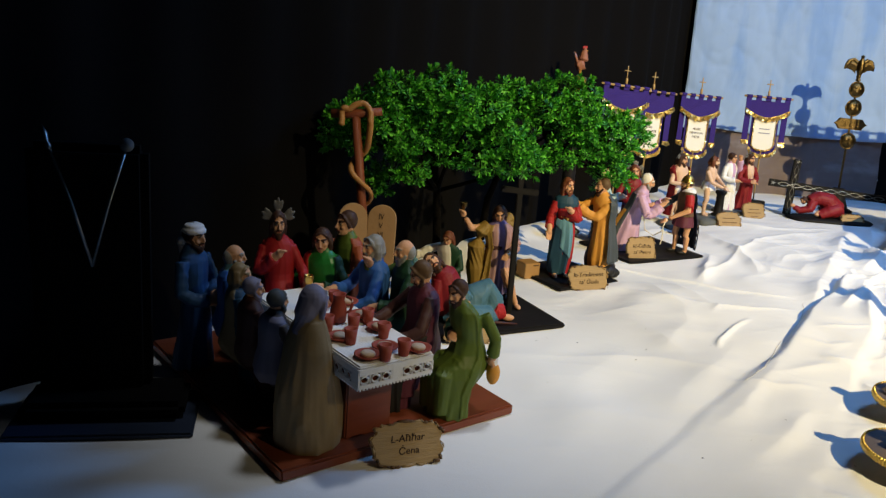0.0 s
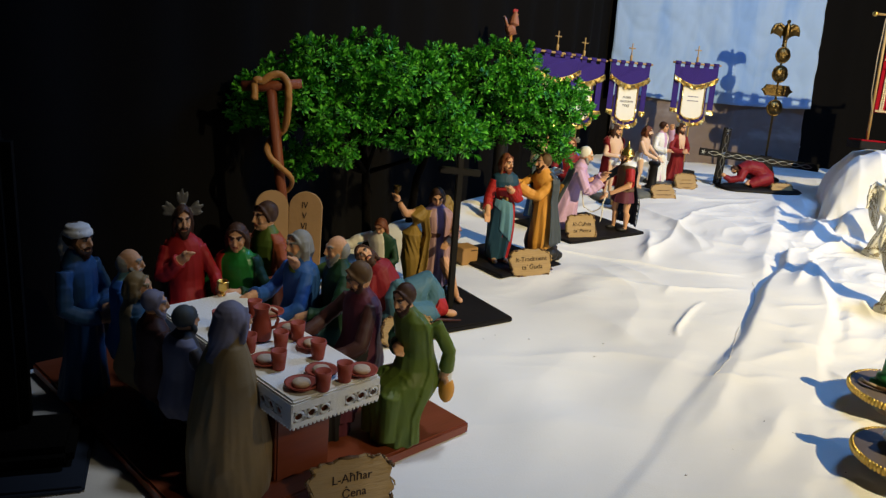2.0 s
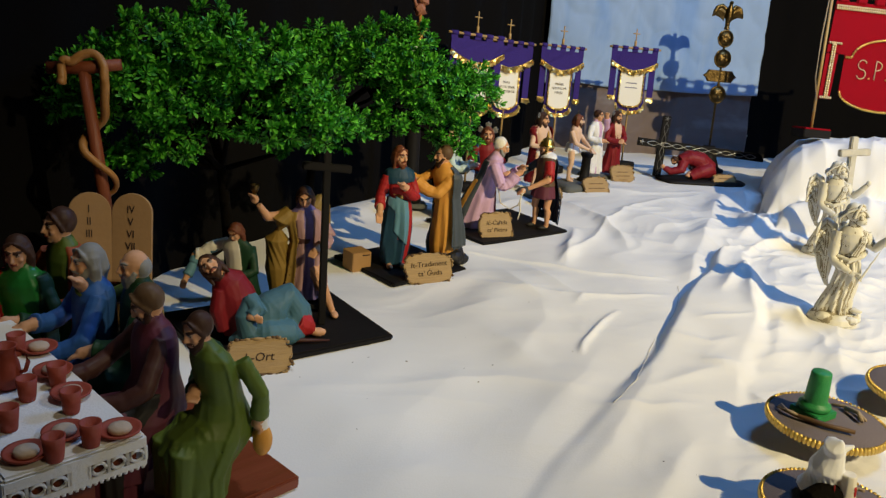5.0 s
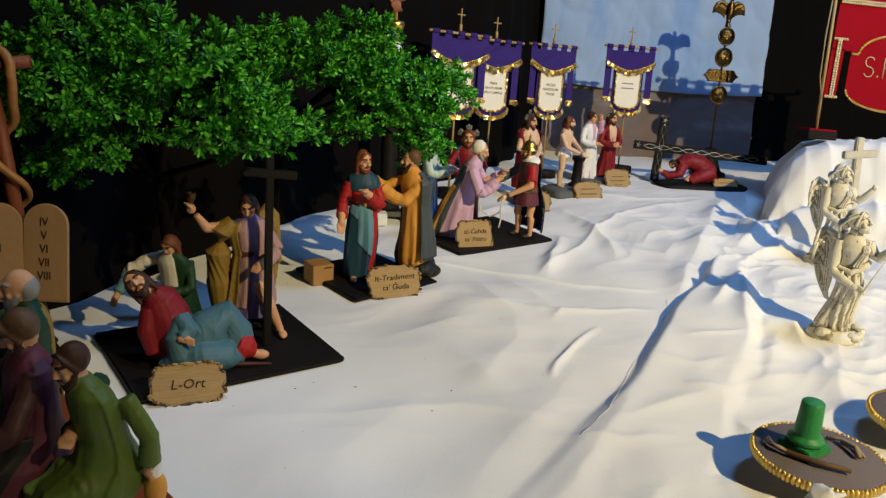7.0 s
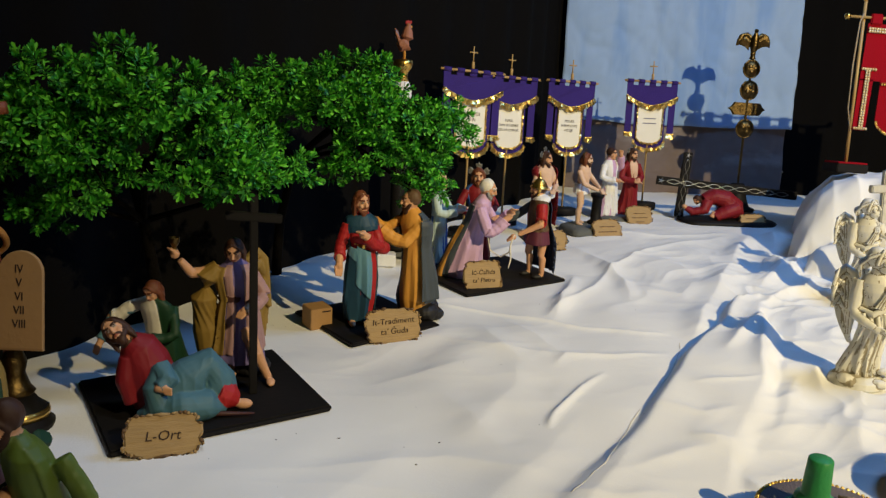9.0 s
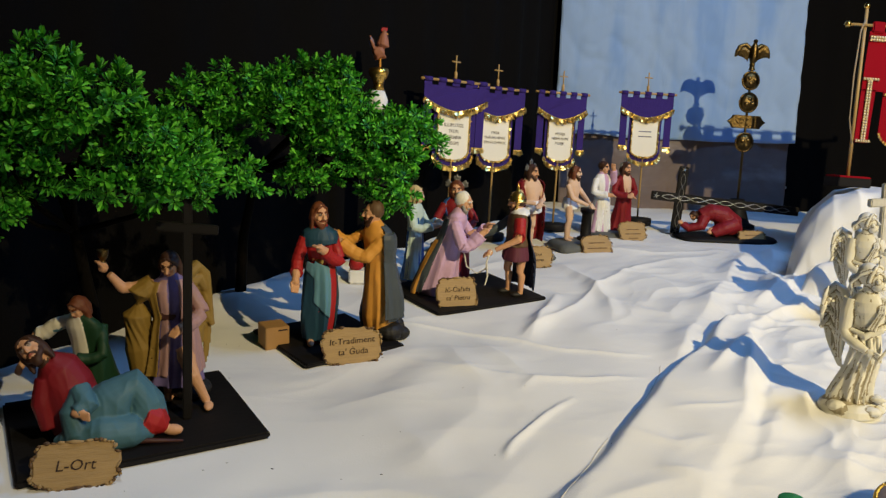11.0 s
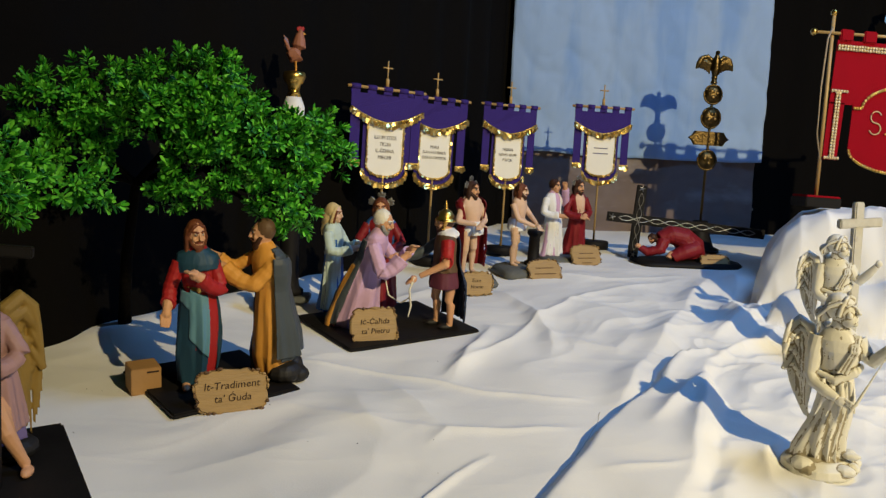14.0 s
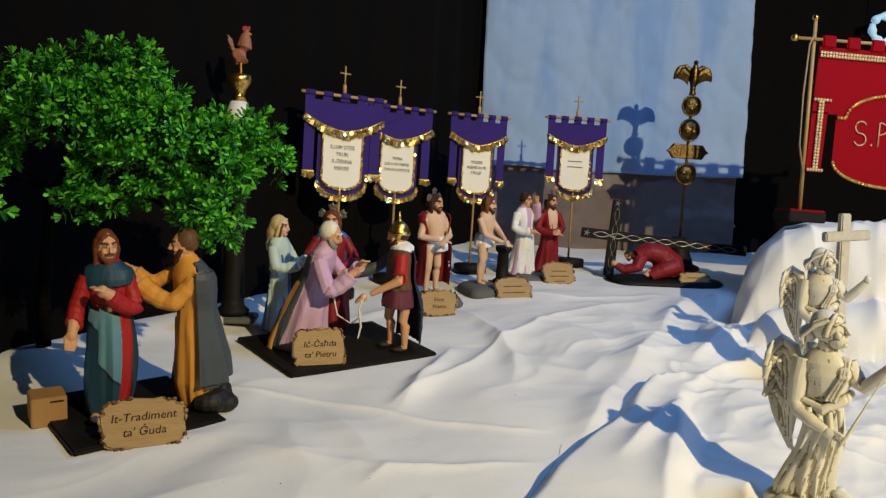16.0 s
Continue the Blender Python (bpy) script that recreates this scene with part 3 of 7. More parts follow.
hanging("curtain", [(-2.6, -1.1), (-0.95, 1.42), (-0.32, 2.32), (0.16, 3.14), (1.02, 4.22), (1.26, 4.72), (4.2, 4.76)], 0.0, 3.4, CURTAIN, 0.016, 26, "matte black drape hung behind the table", "curtain", seed=2)
hanging("blue_cloth", [(1.290, 4.665), (2.465, 4.665)], 1.325, 2.75, BLUECLOTH, 0.012, 7, "pale blue creased cotton cloth hung on the black drape", "hanging cloth", seed=9, hem=0.02, step=0.012, nz=110, crumple=0.010)
hanging("brown_cloth", [(1.33, 4.685), (2.45, 4.685)], 0.90, 1.40, BROWNCLOTH, 0.006, 12, "dull brown cloth hung below the blue one", "hanging cloth", seed=14, step=0.012, nz=50, crumple=0.012)

fl = Shape().box((0.9, 1.6, -0.05), (8.4, 8.6, 0.1), FLOORM).make("floor", kind="structure")
wl = Shape().box((0.9, 5.3, 1.6), (8.4, 0.12, 3.6), CURTAIN).make("wall_north", kind="structure")
wl = Shape().box((-3.3, 1.4, 1.6), (0.12, 7.9, 3.6), CURTAIN).make("wall_west", kind="structure")
wl = Shape().box((5.1, 1.4, 1.6), (0.12, 7.9, 3.6), CURTAIN).make("wall_east", kind="structure")
wl = Shape().box((0.9, -2.6, 1.6), (8.4, 0.12, 3.6), CURTAIN).make("wall_south", kind="structure")
wl = Shape().box((0.9, 1.4, 4.3), (8.4, 8.2, 0.1), CURTAIN).make("ceiling", kind="structure")
wl = Shape()
wl.add([(-1.2, 0.62, 0.50), (3.5, 0.62, 0.50), (3.5, 4.7, 0.92), (1.1, 4.7, 0.92), (-0.95, 1.55, 0.60), (-1.2, 0.62, 0.54), (3.5, 0.62, 0.54), (3.5, 4.7, 0.955), (1.1, 4.7, 0.955), (-0.95, 1.55, 0.64)],
       [(0, 1, 2, 3, 4), (9, 8, 7, 6, 5), (0, 1, 6, 5), (1, 2, 7, 6), (2, 3, 8, 7), (3, 4, 9, 8), (4, 0, 5, 9)], MAHOG, False)
tb = empty("display_table", Matrix.Identity(4), "long wooden display table hidden under the sheet", "table")
wl.make("tabletop", tb)
for x, y in ((-0.6, 0.9), (3.3, 0.9), (3.3, 4.5), (1.3, 4.5)):
    Shape().box((x, y, 0.27 + 0.04 * (y - 0.9)), (0.06, 0.06, 0.54 + 0.09 * (y - 0.9)), MAHOG, bevel=0.004).make("leg", tb)

# ---- painted statuettes ----
# rings of the robe: height, centre y, half width x, half depth y, fold depth (all as shares of the figure's height)
STAND = [(0.0, 0.0, 0.140, 0.118, 0.13), (0.05, 0.0, 0.136, 0.115, 0.13), (0.18, 0.0, 0.124, 0.102, 0.11), (0.34, 0.0, 0.112, 0.092, 0.08), (0.48, 0.0, 0.103, 0.084, 0.05), (0.57, 0.0, 0.088, 0.070, 0.04), (0.65, 0.0, 0.100, 0.076, 0.03), (0.73, 0.005, 0.112, 0.074, 0.02), (0.775, 0.008, 0.104, 0.062, 0.01), (0.805, 0.008, 0.066, 0.050, 0.0), (0.84, 0.004, 0.042, 0.042, 0.0)]
SEAT = [(0.0, -0.20, 0.165, 0.13, 0.10), (0.06, -0.20, 0.16, 0.13, 0.10), (0.20, -0.19, 0.15, 0.15, 0.08), (0.30, -0.14, 0.155, 0.21, 0.06), (0.38, -0.09, 0.15, 0.20, 0.05), (0.45, -0.02, 0.128, 0.13, 0.04), (0.55, 0.0, 0.115, 0.092, 0.03), (0.65, 0.0, 0.128, 0.092, 0.02), (0.73, 0.005, 0.132, 0.086, 0.02), (0.775, 0.008, 0.118, 0.072, 0.01), (0.805, 0.008, 0.072, 0.055, 0.0), (0.84, 0.004, 0.046, 0.046, 0.0)]
KNEEL = [(0.0, 0.05, 0.19, 0.27, 0.12), (0.08, 0.04, 0.18, 0.25, 0.12), (0.20, 0.02, 0.155, 0.20, 0.08), (0.34, 0.0, 0.14, 0.15, 0.06), (0.48, -0.01, 0.125, 0.11, 0.04), (0.60, -0.02, 0.125, 0.098, 0.03), (0.72, -0.03, 0.135, 0.09, 0.02), (0.775, -0.04, 0.115, 0.07, 0.01), (0.81, -0.05, 0.075, 0.055, 0.0), (0.84, -0.055, 0.046, 0.046, 0.0)]


def full(prof, k):
    """The same figure in a fuller gown."""
    return [(z, cy, rx * (1 + (k - 1) * (1 - 0.75 * z)), ry * (1 + (k - 1) * (1 - 0.75 * z)), amp) for z, cy, rx, ry, amp in prof]


SLIM = [(0.0, 0.0, 0.088, 0.078, 0.06), (0.04, 0.0, 0.098, 0.085, 0.10), (0.16, 0.0, 0.110, 0.093, 0.10), (0.32, 0.0, 0.116, 0.095, 0.08), (0.46, 0.0, 0.108, 0.086, 0.06), (0.57, 0.0, 0.090, 0.068, 0.03), (0.65, 0.0, 0.102, 0.074, 0.03), (0.73, 0.005, 0.112, 0.072, 0.02), (0.775, 0.008, 0.102, 0.060, 0.01), (0.805, 0.008, 0.064, 0.048, 0.0), (0.84, 0.004, 0.040, 0.040, 0.0)]
TRAITOR = [(0.0, 0.02, 0.075, 0.075, 0.06), (0.05, 0.02, 0.100, 0.105, 0.09), (0.14, 0.015, 0.118, 0.122, 0.09), (0.30, 0.01, 0.110, 0.112, 0.08), (0.45, 0.0, 0.098, 0.094, 0.05), (0.57, 0.0, 0.088, 0.076, 0.03), (0.66, -0.005, 0.104, 0.084, 0.02), (0.73, -0.005, 0.108, 0.080, 0.02), (0.78, -0.005, 0.096, 0.066, 0.01), (0.81, -0.005, 0.064, 0.050, 0.0), (0.84, -0.006, 0.042, 0.042, 0.0)]
SHROUD = [(0.0, -0.02, 0.18, 0.19, 0.05), (0.06, -0.02, 0.19, 0.197, 0.06), (0.2, -0.02, 0.187, 0.193, 0.07), (0.36, -0.015, 0.18, 0.179, 0.06), (0.5, -0.01, 0.168, 0.155, 0.05), (0.62, 0.0, 0.156, 0.128, 0.04), (0.72, 0.0, 0.125, 0.105, 0.02), (0.78, 0.0, 0.102, 0.087, 0.01), (0.82, -0.004, 0.076, 0.069, 0.0), (0.85, -0.008, 0.054, 0.056, 0.0)]
LEANING = [(0.0, 0.07, 0.165, 0.195, 0.09), (0.05, 0.07, 0.16, 0.19, 0.09), (0.18, 0.055, 0.145, 0.165, 0.08), (0.34, 0.04, 0.130, 0.140, 0.06), (0.48, 0.02, 0.116, 0.115, 0.04), (0.57, 0.01, 0.106, 0.094, 0.03), (0.65, 0.0, 0.118, 0.096, 0.02), (0.73, 0.0, 0.124, 0.090, 0.02), (0.775, 0.0, 0.112, 0.074, 0.01), (0.805, 0.0, 0.072, 0.056, 0.0), (0.84, -0.004, 0.044, 0.044, 0.0)]


def ring_at(prof, z):
    for a, b in zip(prof, prof[1:]):
        if a[0] <= z <= b[0]:
            t = (z - a[0]) / (b[0] - a[0])
            return [p + (q - p) * t for p, q in zip(a, b)]
    return list(prof[-1] if z > prof[-1][0] else prof[0])


def fold(a, z, amp, seed):
    """Uneven folds that hang from the shoulders and hips: a few deep ones, others hardly there."""
    n1 = noise.noise((math.cos(a) * 1.7 + seed * 2.3, math.sin(a) * 1.7, z * 1.1 + seed))
    n2 = noise.noise((math.cos(a) * 3.6 - seed, math.sin(a) * 3.6, z * 1.6))
    return 1 + amp * (2.0 * (1 - abs(n1)) ** 3 - 0.9 + 0.8 * n2)


def sway(z):
    """A slight shift of the hips to one side."""
    return 0.022 * math.sin(math.pi * min(1, z / 0.84))


def robe(s, H, prof, mat, z0=0.0, z1=1.0, grow=1.0, seed=0.0, seg=40, bend=0.0, steps=22):
    z1 = min(z1, prof[-1][0])
    rs = []
    for i in range(steps + 1):
        z = z0 + (z1 - z0) * i / steps
        _, cy, rx, ry, amp = ring_at(prof, z)
        r = []
        for j in range(seg):
            a = 2 * math.pi * j / seg
            k = fold(a, z, amp, seed) * grow
            r.append((H * (rx * k * math.cos(a) + sway(z)), H * (cy + ry * k * math.sin(a) - bend * z * z), H * z))
        rs.append(r)
    s.rings(rs, mat)


def mantle(s, H, prof, mat, a0, a1, z0, z1, grow=1.12, seed=3.0, slant=0.0, bend=0.0, thick=0.03, steps=18, seg=22):
    """A cloak of real thickness round part of the body, from angle a0 to a1 (degrees, -90 is the front)."""
    rs = []
    for i in range(steps + 1):
        t = i / steps
        out, inn = [], []
        for j in range(seg + 1):
            u = j / seg
            a = radians(a0 + (a1 - a0) * u)
            z = z0 + (z1 - z0) * t + slant * (u - 0.5) * (1 - t * 0.6)
            z = max(0.0, min(z, 0.83))
            _, cy, rx, ry, amp = ring_at(prof, z)
            k = fold(a * 1.2, z, amp + 0.03 * (1 - t), seed) * grow
            e = min(1.0, 4 * u, 4 * (1 - u)) * thick
            out.append((H * (rx * (k + e) * math.cos(a) + sway(z)), H * (cy + ry * (k + e) * math.sin(a) - bend * z * z), H * z))
            inn.append((H * (rx * (k - 0.05) * math.cos(a) + sway(z)), H * (cy + ry * (k - 0.05) * math.sin(a) - bend * z * z), H * z))
        rs.append(out + inn[::-1])
    s.rings(rs, mat)


def arm(s, H, a, b, c, sleeve, skin, r=0.05, bare=False, hand=True):
    """Shoulder, elbow and wrist; the hand goes on beyond the wrist."""
    a, b, c = (Vector(p) * H for p in (a, b, c))
    a.x *= 0.84
    pts, rad = [], []
    for i in range(9):
        pts.append(a.lerp(b, i / 9)), rad.append(H * r * 0.86 * (1 + 0.04 * math.sin(i * 2.3 + c.x * 90)))
    for i in range(11):
        t = i / 10
        pts.append(b.lerp(c, t) - Vector((0, 0, 0.02 * H * math.sin(math.pi * t) * (0 if bare else 1))))
        rad.append(H * r * (0.84 + 0.16 * t) * (1 + 0.045 * math.sin(i * 2.0 + c.y * 70)) if not bare else H * r * (0.86 - 0.30 * t))
    if bare:
        rad = [q * 0.80 for q in rad]
    s.tube(pts, rad, skin if bare else sleeve)
    d = (c - b).normalized()
    if not bare:
        s.tube([c - d * 0.02 * H, c + d * 0.035 * H], H * 0.03, skin, 8)
    if hand:
        side = d.cross(Vector((0.2, 0.1, 1))).normalized()
        p = c + d * 0.055 * H
        s.ball(p, (0.032 * H,) * 3, skin, 8, 6)
        for k in (-1.2, -0.4, 0.4, 1.2):
            q = p + side * k * 0.017 * H
            s.tube([q, q + d * 0.04 * H + side * k * 0.004 * H, q + d * 0.068 * H + Vector((0, 0, -0.012 * H))], [0.012 * H, 0.011 * H, 0.007 * H], skin, 6)
        s.tube([p, p + side * 0.038 * H + d * 0.02 * H], [0.013 * H, 0.009 * H], skin, 6)


EYEWHITE = paint("painted_eye_white", (0.34, 0.26, 0.20))
EYE_DARK = paint("painted_eye_dark", (0.012, 0.008, 0.006))
LIPS = paint("painted_lips", (0.30, 0.080, 0.055))


def head(s, H, at, skin, hair, beard=None, turn=0.0, nod=0.0, long=True, veil=None, bald=False, cap=None, size=1.10, tilt=0.0, plain=False, parted=True):
    """Skull, face, hair, beard and what is worn on the head. turn: to the figure's left; nod: forwards."""
    m = Matrix.Translation(Vector(at) * H) @ Matrix.Rotation(radians(tilt), 4, "Y") @ Matrix.Rotation(radians(turn), 4, "Z") @ Matrix.Rotation(radians(nod), 4, "X")
    h = H * size
    s.ball((0, 0, 0.004 * h), (0.049 * h, 0.060 * h, 0.068 * h), skin, m=m)
    s.ball((0, -0.020 * h, -0.036 * h), (0.037 * h, 0.040 * h, 0.040 * h), skin, m=m)
    s.ball((0, -0.046 * h, -0.062 * h), (0.014 * h, 0.012 * h, 0.012 * h), skin, 8, 6, m=m)
    s.tube([(0, -0.056 * h, 0.018 * h), (0, -0.068 * h, -0.004 * h), (0, -0.075 * h, -0.018 * h), (0, -0.058 * h, -0.026 * h)], [0.006 * h, 0.0085 * h, 0.011 * h, 0.006 * h], skin, 6, m=m)
    for x in (-1, 1):
        s.ball((x * 0.027 * h, -0.044 * h, -0.020 * h), (0.016 * h, 0.012 * h, 0.014 * h), skin, 8, 6, m=m)
        s.tube([(x * 0.040 * h, -0.044 * h, 0.020 * h), (x * 0.024 * h, -0.058 * h, 0.026 * h), (x * 0.008 * h, -0.061 * h, 0.018 * h)], 0.0040 * h, hair, 5, m=m)
        if not plain:
            s.ball((x * 0.022 * h, -0.0545 * h, 0.007 * h), (0.0105 * h, 0.0055 * h, 0.0055 * h), EYEWHITE, 8, 6, m=m)
            s.ball((x * 0.022 * h, -0.0585 * h, 0.007 * h), (0.0050 * h, 0.0036 * h, 0.0058 * h), EYE_DARK, 8, 6, m=m)
    if not plain:
        s.tube([(-0.014 * h, -0.058 * h, -0.040 * h), (0, -0.063 * h, -0.038 * h), (0.014 * h, -0.058 * h, -0.040 * h)], [0.003 * h, 0.0058 * h, 0.003 * h], LIPS, 6, m=m)
    if not bald:
        s.ball((0, 0.014 * h, 0.020 * h), (0.058 * h, 0.060 * h, 0.064 * h), hair, 16, 10, m=m)
        for x in (-1, 1) if parted and not veil else ():
            s.tube([(x * 0.004 * h, -0.042 * h, 0.064 * h), (x * 0.034 * h, -0.040 * h, 0.048 * h), (x * 0.049 * h, -0.020 * h, 0.012 * h), (x * 0.051 * h, -0.004 * h, -0.020 * h)], [0.006 * h, 0.009 * h, 0.010 * h, 0.010 * h], hair, 7, m=m)
    else:
        s.ball((0, 0.024 * h, -0.006 * h), (0.056 * h, 0.048 * h, 0.052 * h), hair, 16, 10, m=m)
    if long and not veil:
        s.tube([(0, 0.03 * h, 0.03 * h), (0, 0.044 * h, -0.04 * h), (0, 0.046 * h, -0.10 * h)], [0.048 * h, 0.054 * h, 0.036 * h], hair, 12, m=m)
        for x in (-1, 1):
            for q, d in ((0.0, 0.0), (0.016, 0.010)):
                s.tube([(x * 0.046 * h, q * h, 0.03 * h), (x * 0.056 * h, (q - 0.002) * h, -0.02 * h), (x * 0.052 * h, (q + 0.004) * h, -0.06 * h), (x * 0.060 * h, q * h, (-0.105 + d) * h)], [0.018 * h, 0.019 * h, 0.017 * h, 0.008 * h], hair, 7, m=m)
    if beard:
        s.ball((0, -0.038 * h, -0.068 * h), (0.026 * h, 0.022 * h, 0.032 * h), beard, 12, 8, m=m)
        for x in (-1, 1):
            s.tube([(x * 0.046 * h, -0.014 * h, -0.018 * h), (x * 0.038 * h, -0.030 * h, -0.046 * h), (x * 0.016 * h, -0.046 * h, -0.066 * h)], [0.009 * h, 0.013 * h, 0.015 * h], beard, 7, m=m)
        s.tube([(-0.024 * h, -0.050 * h, -0.040 * h), (0, -0.065 * h, -0.029 * h), (0.024 * h, -0.050 * h, -0.040 * h)], 0.0062 * h, beard, 6, m=m)
    if veil:
        s.ball((0, 0.018 * h, 0.020 * h), (0.066 * h, 0.064 * h, 0.072 * h), veil, 16, 10, m=m)
        for x in (-1, 1):
            s.tube([(x * 0.036 * h, -0.034 * h, 0.030 * h), (x * 0.044 * h, -0.024 * h, -0.02 * h), (x * 0.046 * h, -0.014 * h, -0.07 * h)], 0.012 * h, hair, 7, m=m)
        s.tube([(0, 0.03 * h, 0.03 * h), (0, 0.052 * h, -0.05 * h), (0, 0.058 * h, -0.14 * h), (0, 0.060 * h, -0.19 * h)], [0.055 * h, 0.060 * h, 0.062 * h, 0.050 * h], veil, 14, m=m)
        for x in (-1, 1):
            s.tube([(x * 0.030 * h, -0.036 * h, 0.062 * h), (x * 0.056 * h, -0.018 * h, 0.010 * h), (x * 0.060 * h, 0.0, -0.07 * h)], [0.008 * h, 0.011 * h, 0.014 * h], veil, 7, m=m)
    if cap == "turban":
        s.lathe([(0.058 * h, 0.020 * h), (0.068 * h, 0.030 * h), (0.066 * h, 0.046 * h), (0.058 * h, 0.054 * h), (0.056 * h, 0.070 * h), (0.03 * h, 0.080 * h), (0.01 * h, 0.082 * h)], WHITE, m=m)
        s.tube([(0, 0.05 * h, 0.02 * h), (0, 0.070 * h, -0.05 * h), (0, 0.070 * h, -0.12 * h)], [0.036 * h, 0.044 * h, 0.03 * h], WHITE, 10, m=m)
    if cap == "helmet":
        s.lathe([(0.080 * h, 0.014 * h), (0.082 * h, 0.020 * h), (0.066 * h, 0.030 * h), (0.062 * h, 0.055 * h), (0.044 * h, 0.085 * h), (0.016 * h, 0.102 * h), (0.011 * h, 0.14 * h), (0.002 * h, 0.170 * h)], GOLD, m=m)
        for x in (-1, 1):
            s.tube([(x * 0.056 * h, -0.005 * h, 0.02 * h), (x * 0.050 * h, -0.02 * h, -0.05 * h)], [0.014 * h, 0.008 * h], GOLD, 6, m=m)


def halo(s, H, at, rays, turn, nod, big=1.0):
    """Three sheaves of flat metal rays round the head."""
    m = Matrix.Translation(Vector(at) * H) @ Matrix.Rotation(radians(turn), 4, "Z") @ Matrix.Rotation(radians(nod), 4, "X")
    h = H
    for a in (-68, 0, 68):
        q = radians(a)
        R = Matrix.Rotation(q, 3, "Y")
        for k, (dx, l) in enumerate(((-0.022, 0.8), (0.0, 1.0), (0.022, 0.8)) if big < 1 else ((-0.044, 0.6), (-0.022, 0.85), (0.0, 1.0), (0.022, 0.85), (0.044, 0.6))):
            c = R @ Vector((dx * h, 0.0, 0.0)) + Vector((math.sin(q), 0, math.cos(q))) * (0.072 + 0.030 * l * big) * h + Vector((0, 0.022 * h, 0.02 * h))
            s.ball(c, ((0.017 if big < 1 else 0.016) * h, 0.0065 * h, 0.056 * l * big * h), rays, 10, 8, m=m, turn=R @ Matrix.Rotation(dx * 12, 3, "Y"))


def feet(s, H, mat, y=-0.10, gap=0.06):
    for x in (-gap, gap):
        s.ball((x * H, y * H, 0.018 * H), (0.028 * H, 0.055 * H, 0.022 * H), mat, 10, 6)


def feathered_wing(s, H, root, sweep, mat, face=1, breadth=0.155, top=0.845, drop=1.0, splay=0.0):
    """A carved wing: a bent blade with three overlapping rows of feathers in relief; it narrows to a low tip."""
    # outline along the wing from top to tip: height, inner edge, outer edge
    prof = [(0.845, 0.52, 0.70), (0.83, 0.24, 0.92), (0.79, 0.10, 1.02), (0.73, 0.10, 1.06), (0.65, 0.12, 1.05), (0.56, 0.16, 0.97), (0.48, 0.18, 0.85), (0.41, 0.18, 0.70), (0.35, 0.16, 0.52), (0.29, 0.12, 0.30)]
    ax, ay = math.cos(sweep), math.sin(sweep)

    def at(u, z, out):
        u += splay * max(0.0, 0.70 - z)
        w, z = breadth * u, top - (0.845 - z) * drop
        bow = 0.055 * (u - 0.5) ** 2 * 4
        return Vector((root[0] - w * ax + face * out * ay, root[1] + w * ay - face * (bow + out) * ax, z)) * H

    front, n, wide = [], 7, H * breadth / 0.155
    for side in (0.014, -0.014):
        front.append([[at(a + (b - a) * j / (n - 1), z, side) for j in range(n)] for z, a, b in prof])
    loops = [f + list(reversed(g)) for f, g in zip(front[0], front[1])]
    s.rings(loops, mat)
    for row, (z0, ln, count, rad, out) in enumerate(((0.57, 0.27, 7, 0.019, 0.010), (0.68, 0.20, 7, 0.018, 0.018), (0.77, 0.13, 6, 0.016, 0.026))):
        for i in range(count):
            u = 0.16 + 0.92 * i / (count - 1)
            high = z0 + 0.05 * math.sin(math.pi * u) - (0.02 * row)
            low = max(high - ln, 0.305 + 0.46 * max(0.0, u - 0.30) + 0.09 * row)
            lean = (0.30 - u) * (0.50 if row == 0 else 0.25)
            s.tube([at(u, high, out * 0.6), at(u + lean * 0.4, (high + low) / 2, out), at(u + lean, low, out * 0.7)], [rad * 0.7 * wide, rad * wide, rad * 0.25 * wide], mat, 7)
    # the full shoulder and the rounded leading edge
    s.tube([at(0.10, 0.70, 0.0), at(0.34, 0.775, 0.002), at(0.62, 0.79, 0.002), at(0.92, 0.73, 0.0)], [0.02 * wide, 0.034 * wide, 0.034 * wide, 0.02 * wide], mat, 9)
    s.tube([at(0.04, 0.70, 0.0), at(0.24, 0.81, 0.004), at(0.60, 0.842, 0.006), at(0.92, 0.80, 0.006), at(1.05, 0.70, 0.004), at(1.02, 0.56, 0.0)], [0.022 * wide, 0.03 * wide, 0.03 * wide, 0.026 * wide, 0.018 * wide, 0.012 * wide], mat, 9)


PLAIN = {"dull_pewter", "antique_gold", "painted_skin", "pale_skin", "gilt_metal"}


